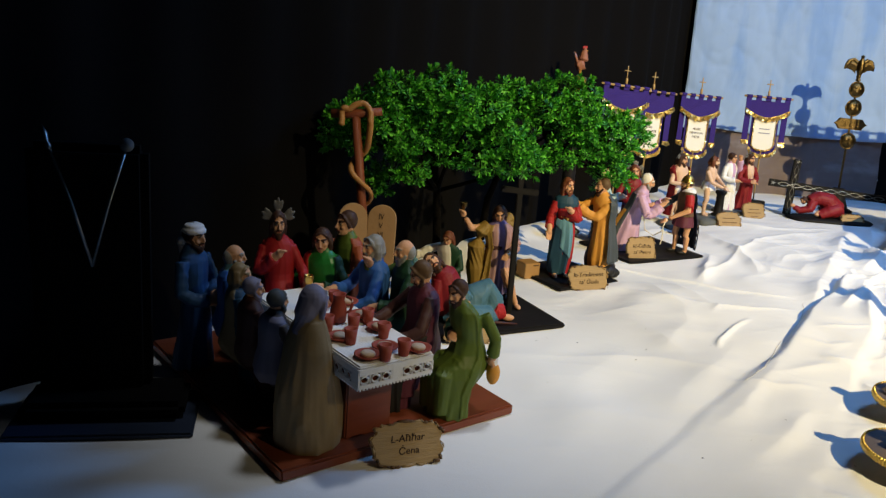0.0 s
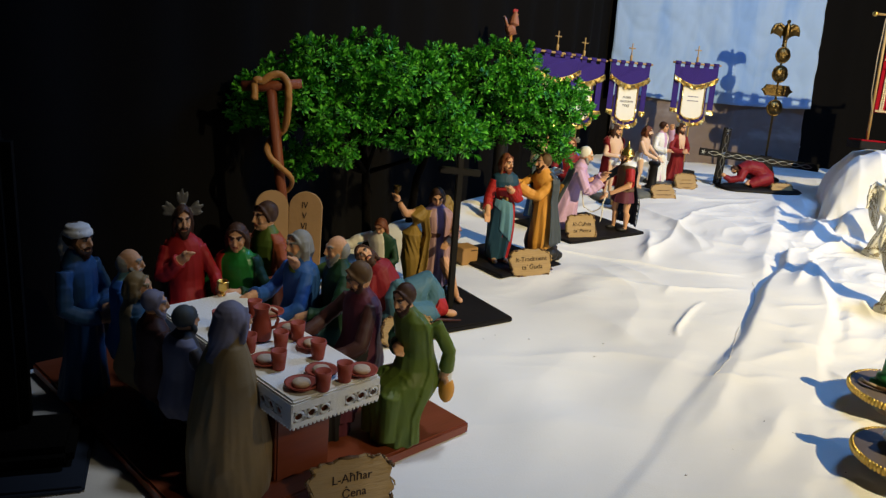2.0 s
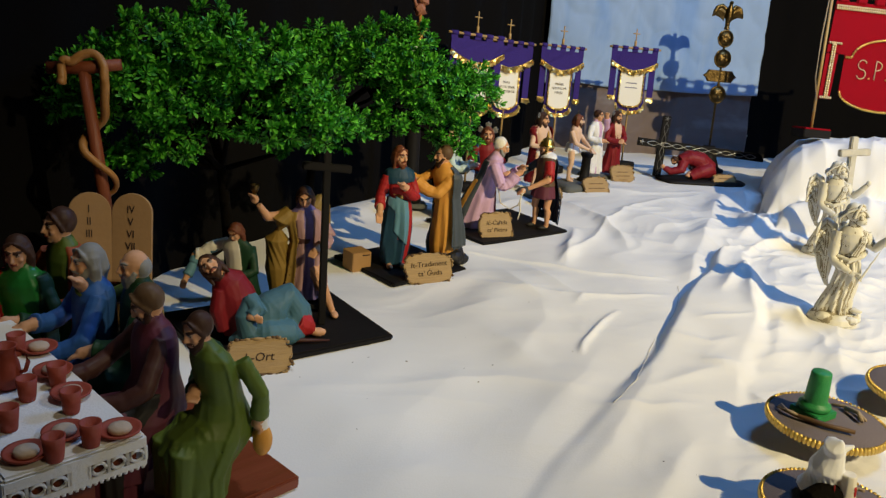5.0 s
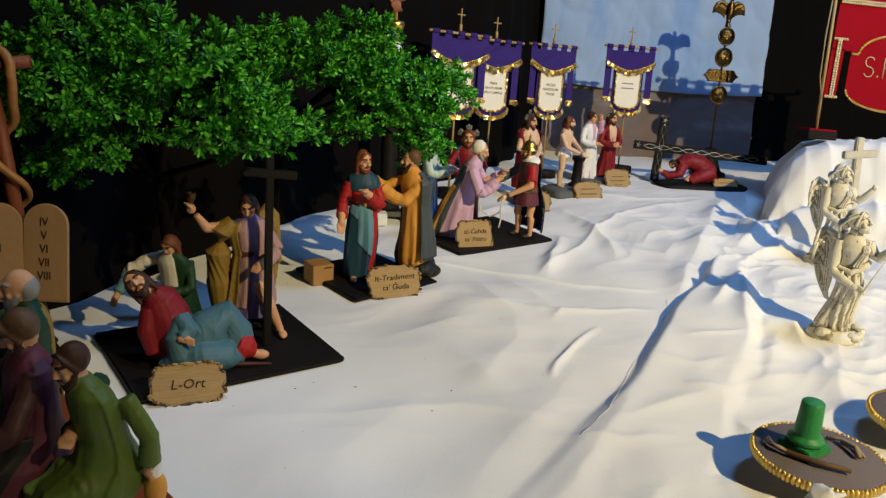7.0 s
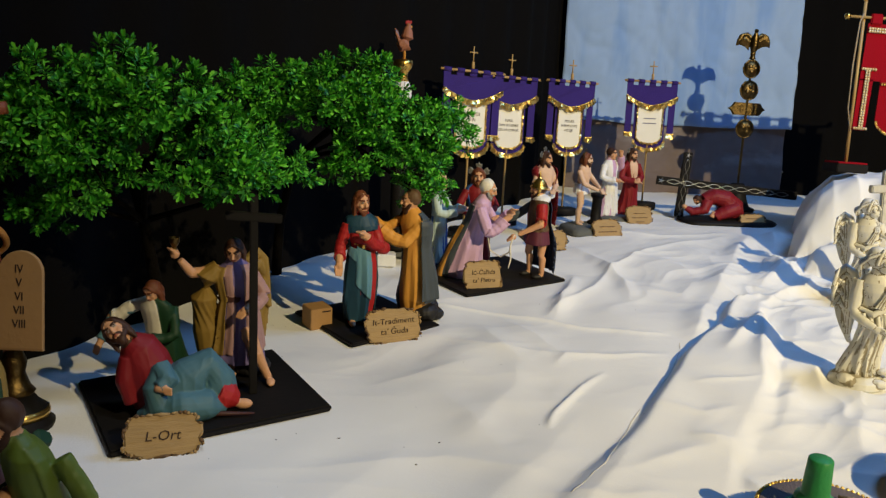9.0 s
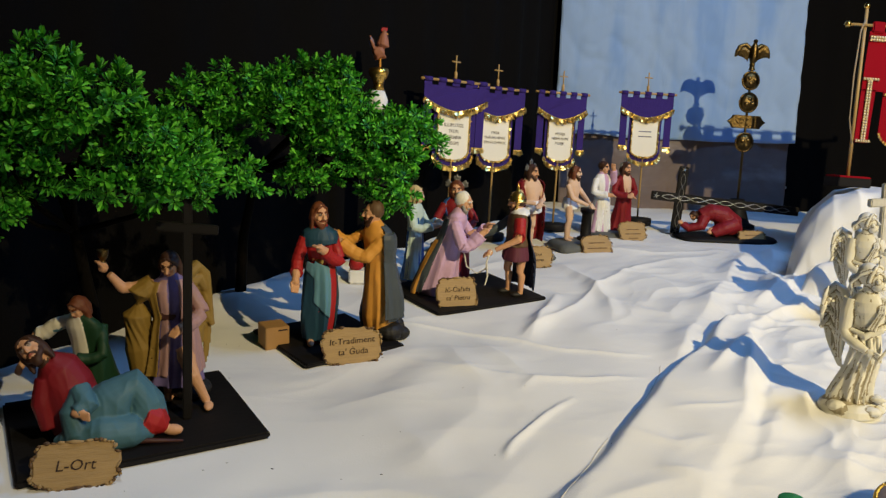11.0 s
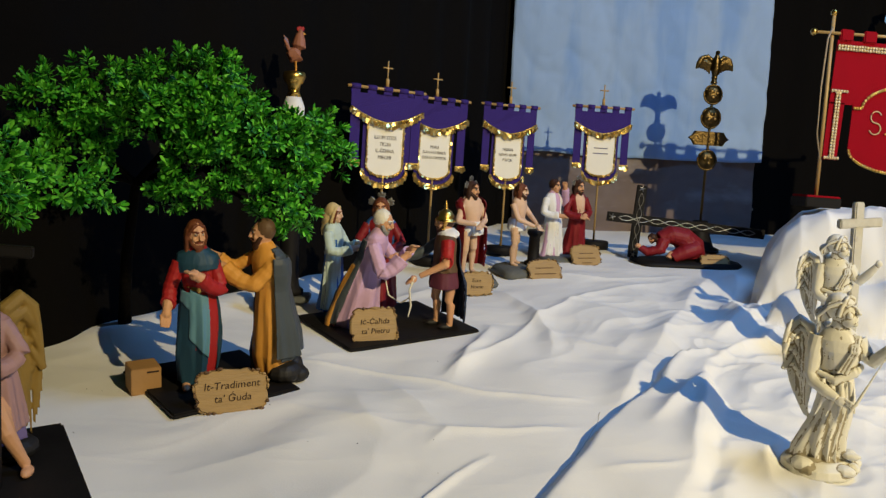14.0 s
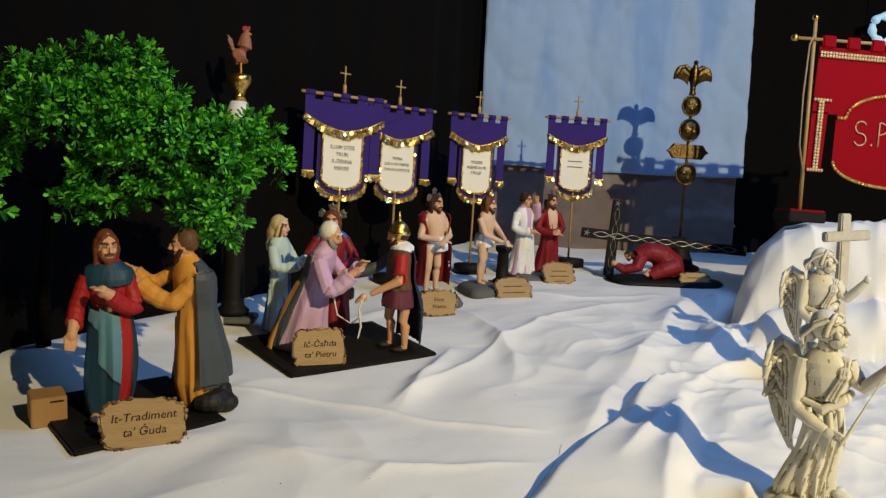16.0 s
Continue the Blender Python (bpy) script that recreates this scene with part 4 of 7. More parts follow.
def fuse(s, voxel=0.0019, carve=0.0013, rounds=2, wash=None):
    """One closed skin round all the pieces of a figure; each face takes the paint of the piece it covers."""
    me = bpy.data.meshes.new("pieces")
    me.from_pydata(s.v, [], s.f)
    me.update()
    bm = bmesh.new()
    bm.from_mesh(me)
    bmesh.ops.recalc_face_normals(bm, faces=bm.faces[:])
    bm.to_mesh(me)
    tree = BVHTree.FromBMesh(bm)
    bm.free()
    tmp = bpy.data.objects.new("pieces", me)
    scene.collection.objects.link(tmp)
    mod = tmp.modifiers.new("skin", "REMESH")
    mod.mode, mod.voxel_size, mod.adaptivity = "VOXEL", voxel, 0.0
    out = bpy.data.meshes.new_from_object(tmp.evaluated_get(bpy.context.evaluated_depsgraph_get()))
    bpy.data.objects.remove(tmp)
    bm = bmesh.new()
    bm.from_mesh(out)
    for _ in range(rounds):
        bmesh.ops.smooth_vert(bm, verts=bm.verts[:], factor=0.5, use_axis_x=True, use_axis_y=True, use_axis_z=True)
    t = Shape()
    bm.verts.index_update()
    bm.normal_update()
    soft = [m.name not in PLAIN for m in s.mats]
    for v in bm.verts:
        if soft[s.m[tree.find_nearest(v.co)[2]]]:
            x, y, z = v.co + Vector((len(s.v) * 0.01, 0, 0))
            n1, n2 = noise.noise((x * 44, y * 44, z * 10 + x * 16)), noise.noise((x * 130, y * 130, z * 60))
            v.co += v.normal * carve * (1.2 * (1 - abs(n1)) ** 3 - 0.4 + 0.06 * n2)
        else:
            v.co += v.normal * carve * 0.25 * noise.noise(v.co * 220)
    t.v = [tuple(v.co) for v in bm.verts]
    t.mats = list(s.mats)
    grooves = set()
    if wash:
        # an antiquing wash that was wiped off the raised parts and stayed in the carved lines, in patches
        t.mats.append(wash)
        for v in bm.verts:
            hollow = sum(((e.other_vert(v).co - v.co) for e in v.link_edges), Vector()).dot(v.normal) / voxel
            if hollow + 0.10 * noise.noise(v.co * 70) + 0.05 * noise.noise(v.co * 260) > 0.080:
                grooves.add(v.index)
    for f in bm.faces:
        t.f.append(tuple(v.index for v in f.verts))
        k = tree.find_nearest(f.calc_center_median())[2]
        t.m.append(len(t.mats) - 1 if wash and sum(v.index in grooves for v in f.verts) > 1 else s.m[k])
        t.s.append(True)
    bm.free()
    return t


def statuette(m, label, H, body=STAND, colour=RED, cloak=None, arms=(), hd=None, extra=None, bend=0.0, z0=0.0, skinfeet=None, seed=1.0, category="statuette", group="painted statuettes", belt=None, voxel=0.0019):
    s = Shape()
    robe(s, H, body, colour, z0=z0, seed=seed, bend=bend)
    if belt:
        _, cy, rx, ry, _a = ring_at(body, 0.575)
        s.rings([[(H * rx * g * math.cos(2 * math.pi * j / 28), H * (cy + ry * g * math.sin(2 * math.pi * j / 28) - bend * z * z), H * z) for j in range(28)] for z, g in ((0.555, 1.0), (0.56, 1.07), (0.59, 1.07), (0.597, 1.0))], belt, cap=False)
    if body is SEAT:
        for x in (-0.075, 0.075):
            s.tube([(x * 0.8 * H, -0.02 * H, 0.37 * H), (x * 1.05 * H, -0.20 * H, 0.37 * H), (x * 1.1 * H, -0.29 * H, 0.33 * H), (x * 1.1 * H, -0.30 * H, 0.05 * H)], [0.07 * H, 0.075 * H, 0.070 * H, 0.055 * H], colour, 12)
    for c in cloak or ():
        mantle(s, H, body, bend=bend, **c)
    for a in arms:
        arm(s, H, **a)
    if hd:
        _, cy, *_r = body[-1]
        top = body[-1][0]
        s.tube([(0, H * (cy - bend * 0.64), H * (top - 0.05)), (0, H * (cy - bend * 0.72 - 0.004), H * (top + 0.03))], 0.036 * H, hd["skin"], 10)
        hd = dict(hd)
        rays = hd.pop("rays", None)
        at = hd.pop("at", (0, cy - bend * 0.75 - 0.014, 0.892))
        head(s, H, at, **hd)
    if skinfeet:
        feet(s, H, skinfeet)
    if extra:
        extra(s, H)
    if hd and rays:
        halo(s, H, at, PEWTER if rays is SILVER else rays, hd.get("turn", 0.0), hd.get("nod", 0.0), 0.95 if body is SEAT else 0.72)
    return fuse(s, voxel, 0.0009).make("statuette", None, m, label, category, group)


def board(x, y, yaw, w, d, h, mat, label, name="base_board", m=None):
    """A bevelled slab whose front corner lies at x, y; it runs w along yaw and d to the left of that."""
    s = Shape().box((w / 2, d / 2, h / 2), (w, d, h), mat, bevel=min(0.004, h * 0.3))
    return s.make(name, None, on_table(x, y, yaw) if m is None else m, label, "board")


def name_plaque(x, y, yaw, w, h, lines, size, label, lift=0.0, lean=18, seed=0, bars=False):
    """A slice of wood with a charred, ragged rim and burnt lettering, leaning back."""
    m = on_table(x, y, yaw, lift) @ Matrix.Rotation(radians(-lean), 4, "X")
    p = empty("name_plaque", m, label, "plaque", "wooden name plaques")
    rnd = random.Random(seed)
    w, h, size = w * 0.9, h * 0.92, size * 0.9
    n = 46
    out = []
    for i in range(n):
        a = 2 * math.pi * i / n
        sx, sz = abs(math.cos(a)) ** 0.55 * math.copysign(1, math.cos(a)), abs(math.sin(a)) ** 0.55 * math.copysign(1, math.sin(a))
        k = 1 + rnd.uniform(-0.085, 0.06)
        out.append((w / 2 * sx * k, h / 2 + h / 2 * sz * k))
    face = Shape().plate(out, 0.012, PLAQUE, rim=0.05)
    face.make("slab", p)
    rim = Shape()
    for i in range(n):
        if rnd.random() < 0.74:
            x0, z0 = out[i]
            r = rnd.uniform(0.0012, 0.0040)
            x1, z1 = out[(i + 1) % n]
            rim.tube([(x0, 0.0, z0), ((x0 + x1) / 2 * 1.01, -0.003 * rnd.random(), (z0 + z1) / 2), (x1, 0.003, z1)], [r * 0.6, r, r * 0.5], CHAR if rnd.random() < 0.6 else PLAQUE, 6)
    rim.make("charred_rim", p, label="dark charred rim", kind="stuff")
    if bars:
        for i, l in enumerate(lines):
            Shape().box((0, -0.0006, h * 0.5 + size * (0.55 - i * 1.3)), (l * size, 0.001, size * 0.22), CHAR).make("writing_bar", p)
    else:
        lettering("lettering", lines, size, INK, p, Matrix.Translation((0, -0.0006, h * 0.5 + (0.62 * (len(lines) - 1) - 0.35) * size)) @ Matrix.Rotation(radians(-2.5 + seed % 3 * 2), 4, "Y"), gap=1.25, stretch=1.05, shear=0.18)
    return p


# ---- last supper ----
SUP = 38.5
board(-0.244, 1.300, SUP, 0.535, 0.66, 0.022, MAHOG, "reddish mahogany base board under the supper scene", m=on_table(-0.244, 1.300, SUP))


def sup(u, v, lift=0.022, yaw=0.0):
    """A place on the supper board: u along its front, v towards the back."""
    return on_table(-0.244, 1.300, SUP) @ Matrix.Translation((u, v, lift)) @ Matrix.Rotation(radians(yaw), 4, "Z")


def supper_table():
    # corner of the top at u 0.115, v -0.05; 0.165 wide, 0.43 long
    t = empty("supper_table", sup(0.200, 0.172), "small table under a white lace cloth on mahogany board", "table")
    Shape().box((0, -0.075, 0.0725), (0.10, 0.11, 0.145), MAHOG, bevel=0.003).make("pedestal", t, label="mahogany pedestal")
    Shape().box((0, 0.11, 0.0725), (0.10, 0.11, 0.145), MAHOG, bevel=0.003).make("pedestal", t, label="mahogany pedestal")
    Shape().box((0, 0, 0.161), (0.142, 0.405, 0.03), MAHOG, bevel=0.002).make("tabletop", t)
    c = Shape().box((0, 0, 0.1795), (0.156, 0.42, 0.007), LACE, bevel=0.003)
    c.make("tablecloth_top", t, label="white cloth")
    # lace border: bands and open ovals on the four sides
    for k, (ln, off, yaw) in enumerate(((0.156, -0.210, 0), (0.156, -0.210, 180), (0.42, -0.078, 90), (0.42, -0.078, 270))):
        m = Matrix.Rotation(radians(yaw), 4, "Z") @ Matrix.Translation((0, off, 0))
        s = Shape()
        s.box((0, 0, 0.171), (ln, 0.003, 0.012), LACE, m=m)
        s.box((0, 0, 0.1445), (ln, 0.003, 0.007), LACE, m=m)
        n = max(4, round(ln / 0.021))
        for i in range(n):
            x = -ln / 2 + ln * (i + 0.5) / n
            w = ln / n
            pts = [(x + w * 0.36 * math.cos(a), 0, 0.1565 + 0.0068 * math.sin(a)) for a in [2 * math.pi * q / 10 for q in range(11)]]
            if i % 4 == 3:
                s.box((x, 0, 0.1565), (w, 0.0025, 0.017), LACE, m=m)
            else:
                s.tube(pts, 0.0022, LACE, 5, m=m)
                for q in (-0.5, 0.5):
                    s.box((x + q * w, 0, 0.1565), (w * 0.18, 0.0025, 0.017), LACE, m=m)
        b = round(ln / 0.0072)
        for i in range(b):
            s.ball((-ln / 2 + ln * (i + 0.5) / b, 0, 0.1395), (0.0028, 0.002, 0.003), LACE, 6, 4, m=m)
        s.make("lace_border", t, label="open-work lace border")
    return t


supper_table()
TOP = 0.022 + 0.183


def cup(u, v, r=0.0125, h=0.030):
    s = Shape().lathe([(r * 0.72, 0), (r * 0.78, h * 0.1), (r, h), (r * 0.86, h), (r * 0.66, h * 0.2), (0.001, h * 0.18)], TERRA, 18)
    return s.make("cup", None, sup(u, v, TOP), "small terracotta cup on the lace tablecloth", "cup", "supper tableware")


def plate(u, v, r=0.024):
    p = empty("plate", sup(u, v, TOP), "terracotta plate with a flat piece of bread", "plate", "supper tableware")
    Shape().lathe([(r * 0.55, 0), (r, 0.006), (r * 1.02, 0.009), (r * 0.9, 0.008), (r * 0.6, 0.004), (0.001, 0.004)], TERRA, 22).make("dish", p)
    Shape().lathe([(r * 0.5, 0.004), (r * 0.58, 0.007), (r * 0.5, 0.011), (r * 0.2, 0.0125), (0.001, 0.0125)], BREAD, 16).make("bread", p, label="pale piece of bread")


def local_uv(x, y):
    a = radians(SUP)
    dx, dy = x + 0.244, y - 1.300
    return dx * math.cos(a) + dy * math.sin(a), -dx * math.sin(a) + dy * math.cos(a)


for x, y in ((-0.055, 1.415), (-0.085, 1.385), (-0.154, 1.448), (-0.205, 1.505), (-0.158, 1.520), (-0.098, 1.490), (-0.135, 1.560), (-0.235, 1.590), (-0.215, 1.650), (-0.265, 1.595)):
    cup(*local_uv(x, y))
for x, y in ((-0.116, 1.390), (-0.030, 1.440), (-0.090, 1.435), (-0.175, 1.465), (-0.110, 1.530), (-0.150, 1.590), (-0.225, 1.540), (-0.240, 1.625), (-0.190, 1.660)):
    plate(*local_uv(x, y))
j = empty("jug", sup(*local_uv(-0.192, 1.552), TOP, 140) @ Matrix.Diagonal((0.8, 0.8, 0.82, 1)), "tall terracotta wine jug on the supper table", "jug", "supper tableware")
Shape().lathe([(0.013, 0), (0.019, 0.004), (0.021, 0.022), (0.019, 0.04), (0.0135, 0.055), (0.016, 0.068), (0.018, 0.071), (0.0145, 0.07), (0.011, 0.055), (0.001, 0.05)], TERRA).make("body", j)
Shape().tube([(-0.018, 0, 0.066), (-0.030, 0, 0.060), (-0.033, 0, 0.045), (-0.028, 0, 0.030), (-0.019, 0, 0.026)], 0.0035, TERRA, 8).make("handle", j)


def hd(skin=SKIN, hair=HAIR, **k):
    return dict(skin=skin, hair=hair, **k)


def seated(x, y, face, label, H, colour, hdd, cloak=None, arms=None, body=SEAT, extra=None, seed=1.0, lift=0.0, bend=0.0, slim=1.0):
    """A disciple whose head lies about x, y; face: yaw of his look (0 looks to the viewer)."""
    u, v = local_uv(x, y)
    s = statuette(sup(u, v, 0.020 + lift, face - SUP) @ Matrix.Diagonal((slim, slim, 1.0, 1.0)), label, H, body, colour, cloak, arms or (), hdd, extra, seed=seed, bend=bend)
    return s


def arms2(sleeve, skin=SKIN, reach=0.24, z=0.52, spread=0.10, bare=False):
    return (dict(a=(0.13, 0.0, 0.74), b=(0.20, -0.04, 0.58), c=(spread, -reach, z), sleeve=sleeve, skin=skin, bare=bare),
            dict(a=(-0.13, 0.0, 0.74), b=(-0.20, -0.04, 0.58), c=(-spread, -reach, z), sleeve=sleeve, skin=skin, bare=bare))


# the row by the curtain and the head of the table; yaw 180 + : they look away from the walk
AWAY = 128
seated(-0.222, 1.415, AWAY, "seated statuette in a plain taupe robe with grey hood", 0.300, TAUPE, hd(hair=MAUVE, veil=MAUVE, at=(0, -0.03, 0.90), size=1.2), [dict(mat=TAUPE, a0=-30, a1=210, z0=0.0, z1=0.80, grow=1.05)], (), SHROUD, seed=2)
seated(-0.302, 1.500, AWAY, "seated statuette in a dark robe and mauve mantle with grey hair", 0.265, UMBER, hd(hair=SLATE, beard=SLATE, long=False), [dict(mat=MAUVE, a0=20, a1=200, z0=0.3, z1=0.8)], arms2(UMBER), seed=3)
seated(-0.362, 1.560, AWAY, "seated statuette in a dark brown robe with mauve-grey hair", 0.265, BROWN, hd(hair=MAUVE, beard=MAUVE, long=False, turn=-30), None, arms2(BROWN), seed=4)
seated(-0.400, 1.612, AWAY - 25, "seated statuette in a dull blue mantle with brown hair", 0.275, TEAL, hd(hair=TAUPE, beard=TAUPE, long=True, turn=-20), [dict(mat=TAUPE, a0=-20, a1=160, z0=0.2, z1=0.82)], arms2(TEAL), seed=5)
seated(-0.432, 1.680, 90, "seated statuette of a bald grey-bearded man in pale blue", 0.295, SKY, hd(hair=GREYHAIR, beard=GREYHAIR, bald=True, long=False), [dict(mat=BLUE, a0=0, a1=180, z0=0.2, z1=0.8)], arms2(BLUE), seed=6)
seated(-0.525, 1.712, 70, "statuette of a dark-bearded man in blue with a white turban", 0.325, DEEPBLUE, hd(hair=HAIR, beard=HAIR, cap="turban", long=False), None, (dict(a=(0.13, 0, 0.74), b=(0.17, -0.04, 0.55), c=(0.02, -0.16, 0.52), sleeve=DEEPBLUE, skin=SKIN), dict(a=(-0.13, 0, 0.74), b=(-0.17, -0.04, 0.55), c=(-0.06, -0.17, 0.50), sleeve=DEEPBLUE, skin=SKIN)), STAND, seed=7)


def chalice(s, H):
    m = Matrix.Translation((0.24 * H, -0.27 * H, 0.50 * H))
    s.lathe([(0.035 * H, 0), (0.012 * H, 0.012 * H), (0.012 * H, 0.05 * H), (0.038 * H, 0.07 * H), (0.044 * H, 0.12 * H), (0.036 * H, 0.12 * H), (0.005 * H, 0.08 * H)], GOLD, m=m)


seated(-0.365, 1.800, 14, "red-robed statuette with silver rays holding a gilt chalice", 0.346, RED, hd(hair=HAIR, beard=HAIR, rays=SILVER, turn=6, size=1.0), [dict(mat=CRIMSON, a0=20, a1=175, z0=0.2, z1=0.78)], (dict(a=(0.13, 0, 0.74), b=(0.21, -0.03, 0.58), c=(0.23, -0.19, 0.545), sleeve=RED, skin=SKIN), dict(a=(-0.13, 0, 0.74), b=(-0.16, -0.06, 0.60), c=(-0.03, -0.14, 0.70), sleeve=RED, skin=SKIN)), SEAT, chalice, seed=8, bend=0.0, slim=0.78)
seated(-0.272, 1.835, -5, "long-haired seated statuette in glossy green, hand on chest", 0.304, GREEN, hd(hair=HAIR, turn=4, nod=8), [dict(mat=RED, a0=150, a1=225, z0=0.3, z1=0.79), dict(mat=DARKGREEN, a0=-40, a1=40, z0=0.25, z1=0.78)], (dict(a=(0.13, 0, 0.72), b=(0.21, -0.05, 0.55), c=(0.05, -0.17, 0.58), sleeve=DARKGREEN, skin=SKIN), dict(a=(-0.13, 0, 0.72), b=(-0.18, -0.06, 0.53), c=(-0.02, -0.17, 0.50), sleeve=GREEN, skin=SKIN)), seed=9)
seated(-0.225, 1.895, -38, "statuette of a young man in a green robe and rust mantle", 0.335, OLIVE, hd(hair=HAIR, turn=-12, long=False), [dict(mat=ORANGE, a0=-40, a1=200, z0=0.1, z1=0.80, grow=1.14)], arms2(ORANGE, reach=0.14), STAND, seed=10)
seated(-0.150, 1.775, -58, "grey bearded seated statuette in a blue robe reaching out", 0.314, BLUE, hd(hair=GREYHAIR, beard=GREYHAIR, turn=8), [dict(mat=BLUE, a0=20, a1=180, z0=0.1, z1=0.78)], (dict(a=(0.13, 0, 0.74), b=(0.20, -0.10, 0.58), c=(0.12, -0.26, 0.52), sleeve=BLUE, skin=SKIN), dict(a=(-0.13, 0, 0.74), b=(-0.20, -0.06, 0.58), c=(-0.10, -0.24, 0.58), sleeve=BLUE, skin=SKIN)), seed=11)
seated(-0.078, 1.762, -62, "bald seated statuette in green with a raised hand", 0.314, DARKGREEN, hd(hair=GREYHAIR, beard=GREYHAIR, bald=True, long=False), [dict(mat=MUSTARD, a0=60, a1=200, z0=0.4, z1=0.8)], (dict(a=(0.13, 0, 0.74), b=(0.20, -0.10, 0.60), c=(0.12, -0.24, 0.55), sleeve=DARKGREEN, skin=SKIN), dict(a=(-0.13, 0, 0.74), b=(-0.19, -0.12, 0.66), c=(-0.10, -0.22, 0.78), sleeve=OLIVE, skin=SKIN)), seed=12)
seated(-0.036, 1.645, -55, "seated statuette in plum robe with outstretched arms", 0.300, PLUM, hd(hair=LEATHER, beard=HAIR, turn=-20, nod=26, long=False, size=1.16), [dict(mat=PLUM, a0=-10, a1=190, z0=0.1, z1=0.8), dict(mat=DARK, a0=-80, a1=-10, z0=0.0, z1=0.5)], (dict(a=(0.13, 0, 0.74), b=(0.20, -0.12, 0.56), c=(0.10, -0.34, 0.50), sleeve=BROWN, skin=SKIN), dict(a=(-0.13, 0, 0.74), b=(-0.20, -0.12, 0.58), c=(-0.14, -0.34, 0.55), sleeve=BROWN, skin=SKIN)), seed=13)


def purse(s, H):
    s.ball((0.16 * H, 0.10 * H, 0.30 * H), (0.05 * H, 0.05 * H, 0.085 * H), OCHRE)
    s.tube([(0.155 * H, 0.09 * H, 0.44 * H), (0.16 * H, 0.095 * H, 0.37 * H)], [0.04 * H, 0.03 * H], WHITE, 8)


seated(0.072, 1.612, -52, "seated statuette in glossy olive green clutching a money bag", 0.286, OLIVE, hd(hair=HAIR, beard=HAIR, long=False, nod=14, turn=6), [dict(mat=OLIVE, a0=0, a1=175, z0=0.02, z1=0.8, grow=1.10)], (dict(a=(0.14, 0, 0.74), b=(0.185, 0.07, 0.57), c=(0.165, 0.075, 0.45), sleeve=OLIVE, skin=SKIN), dict(a=(-0.13, 0, 0.74), b=(-0.18, -0.06, 0.57), c=(-0.02, -0.17, 0.58), sleeve=DARKGREEN, skin=SKIN)), SEAT, purse, seed=14, bend=0.20, slim=0.98)
name_plaque(-0.028, 1.388, 22, 0.152, 0.088, ("L-Aħħar", "Ċena"), 0.020, "ragged wooden plaque with burnt lettering leaning on the supper board", lean=28, seed=1)

# ---- black stand with two lances ----
st = empty("display_stand", on_table(-0.62, 1.50, 12), "black velvet covered stand on a dark board carrying two small lances", "stand")
Shape().box((0, -0.02, 0.006), (0.33, 0.19, 0.012), NAVY, bevel=0.004).make("foot_board", st)
Shape().box((0, 0.0, 0.03), (0.29, 0.13, 0.036), BLACKFABRIC, bevel=0.012).make("plinth", st)
Shape().box((-0.03, 0.035, 0.28), (0.21, 0.05, 0.48), BLACKFABRIC, bevel=0.015).make("back_panel", st)
lm = on_table(-0.632, 1.443, 0, tilt=False)
for side, (dx, top) in (("spear", (-0.078, 0.530)), ("sponge", (0.056, 0.538))):
    l = empty("lance" if side == "spear" else "sponge_staff", lm, "small silver lance with a leaf-shaped tip on a black stand" if side == "spear" else "small staff with a round grey sponge on a black stand", "lance")
    z0 = 0.305
    s = Shape().tube([(0, 0, z0), (dx * 0.5, 0, (z0 + top) / 2), (dx, 0, top - 0.02)], 0.0028, SILVER, 8)
    s.make("shaft", l)
    d = Vector((dx, 0, top - z0)).normalized()
    p = Vector((dx, 0, top - 0.02))
    if side == "spear":
        Shape().tube([p, p + d * 0.008, p + d * 0.014, p + d * 0.030, p + d * 0.048], [0.005, 0.009, 0.005, 0.010, 0.001], SILVER, 10, flat=0.6).make("spearhead", l, label="pale leaf-shaped spearhead")
    else:
        Shape().ball(p + d * 0.012, 0.0125, ROCK, 14, 10).make("sponge", l, label="grey lumpy ball")

# ---- serpent on the pole and tablets of the law ----
se = empty("serpent_pole", Matrix.Translation((-0.195, 2.10, ground(-0.195, 2.10))), "ochre serpent wound round a red-brown wooden tau cross", "sculpture")
sb = Shape().lathe([(0.062, 0), (0.064, 0.010), (0.054, 0.018), (0.052, 0.036), (0.040, 0.046), (0.030, 0.060)], EBONY, 24)
sb.lathe([(0.0545, 0.020), (0.057, 0.028), (0.0545, 0.035)], GOLD, 24)
sb.lathe([(0.030, 0.060), (0.034, 0.066), (0.026, 0.076), (0.018, 0.10), (0.022, 0.118), (0.016, 0.135), (0.012, 0.16)], ANTIQUE, 24)
sb.make("base", se, label="turned black base with gilt rings")
top = Vector((-0.052, -0.02, 0.545))
bot = Vector((0, 0, 0.12))
Shape().tube([bot, bot.lerp(top, 0.5), top], [0.014, 0.012, 0.011], ROUGHWOOD, 8).make("post", se)
Shape().tube([top + Vector((-0.062, 0, -0.004)), top, top + Vector((0.066, 0, 0.010))], [0.0115, 0.0125, 0.0105], ROUGHWOOD, 9).make("crossbar", se)
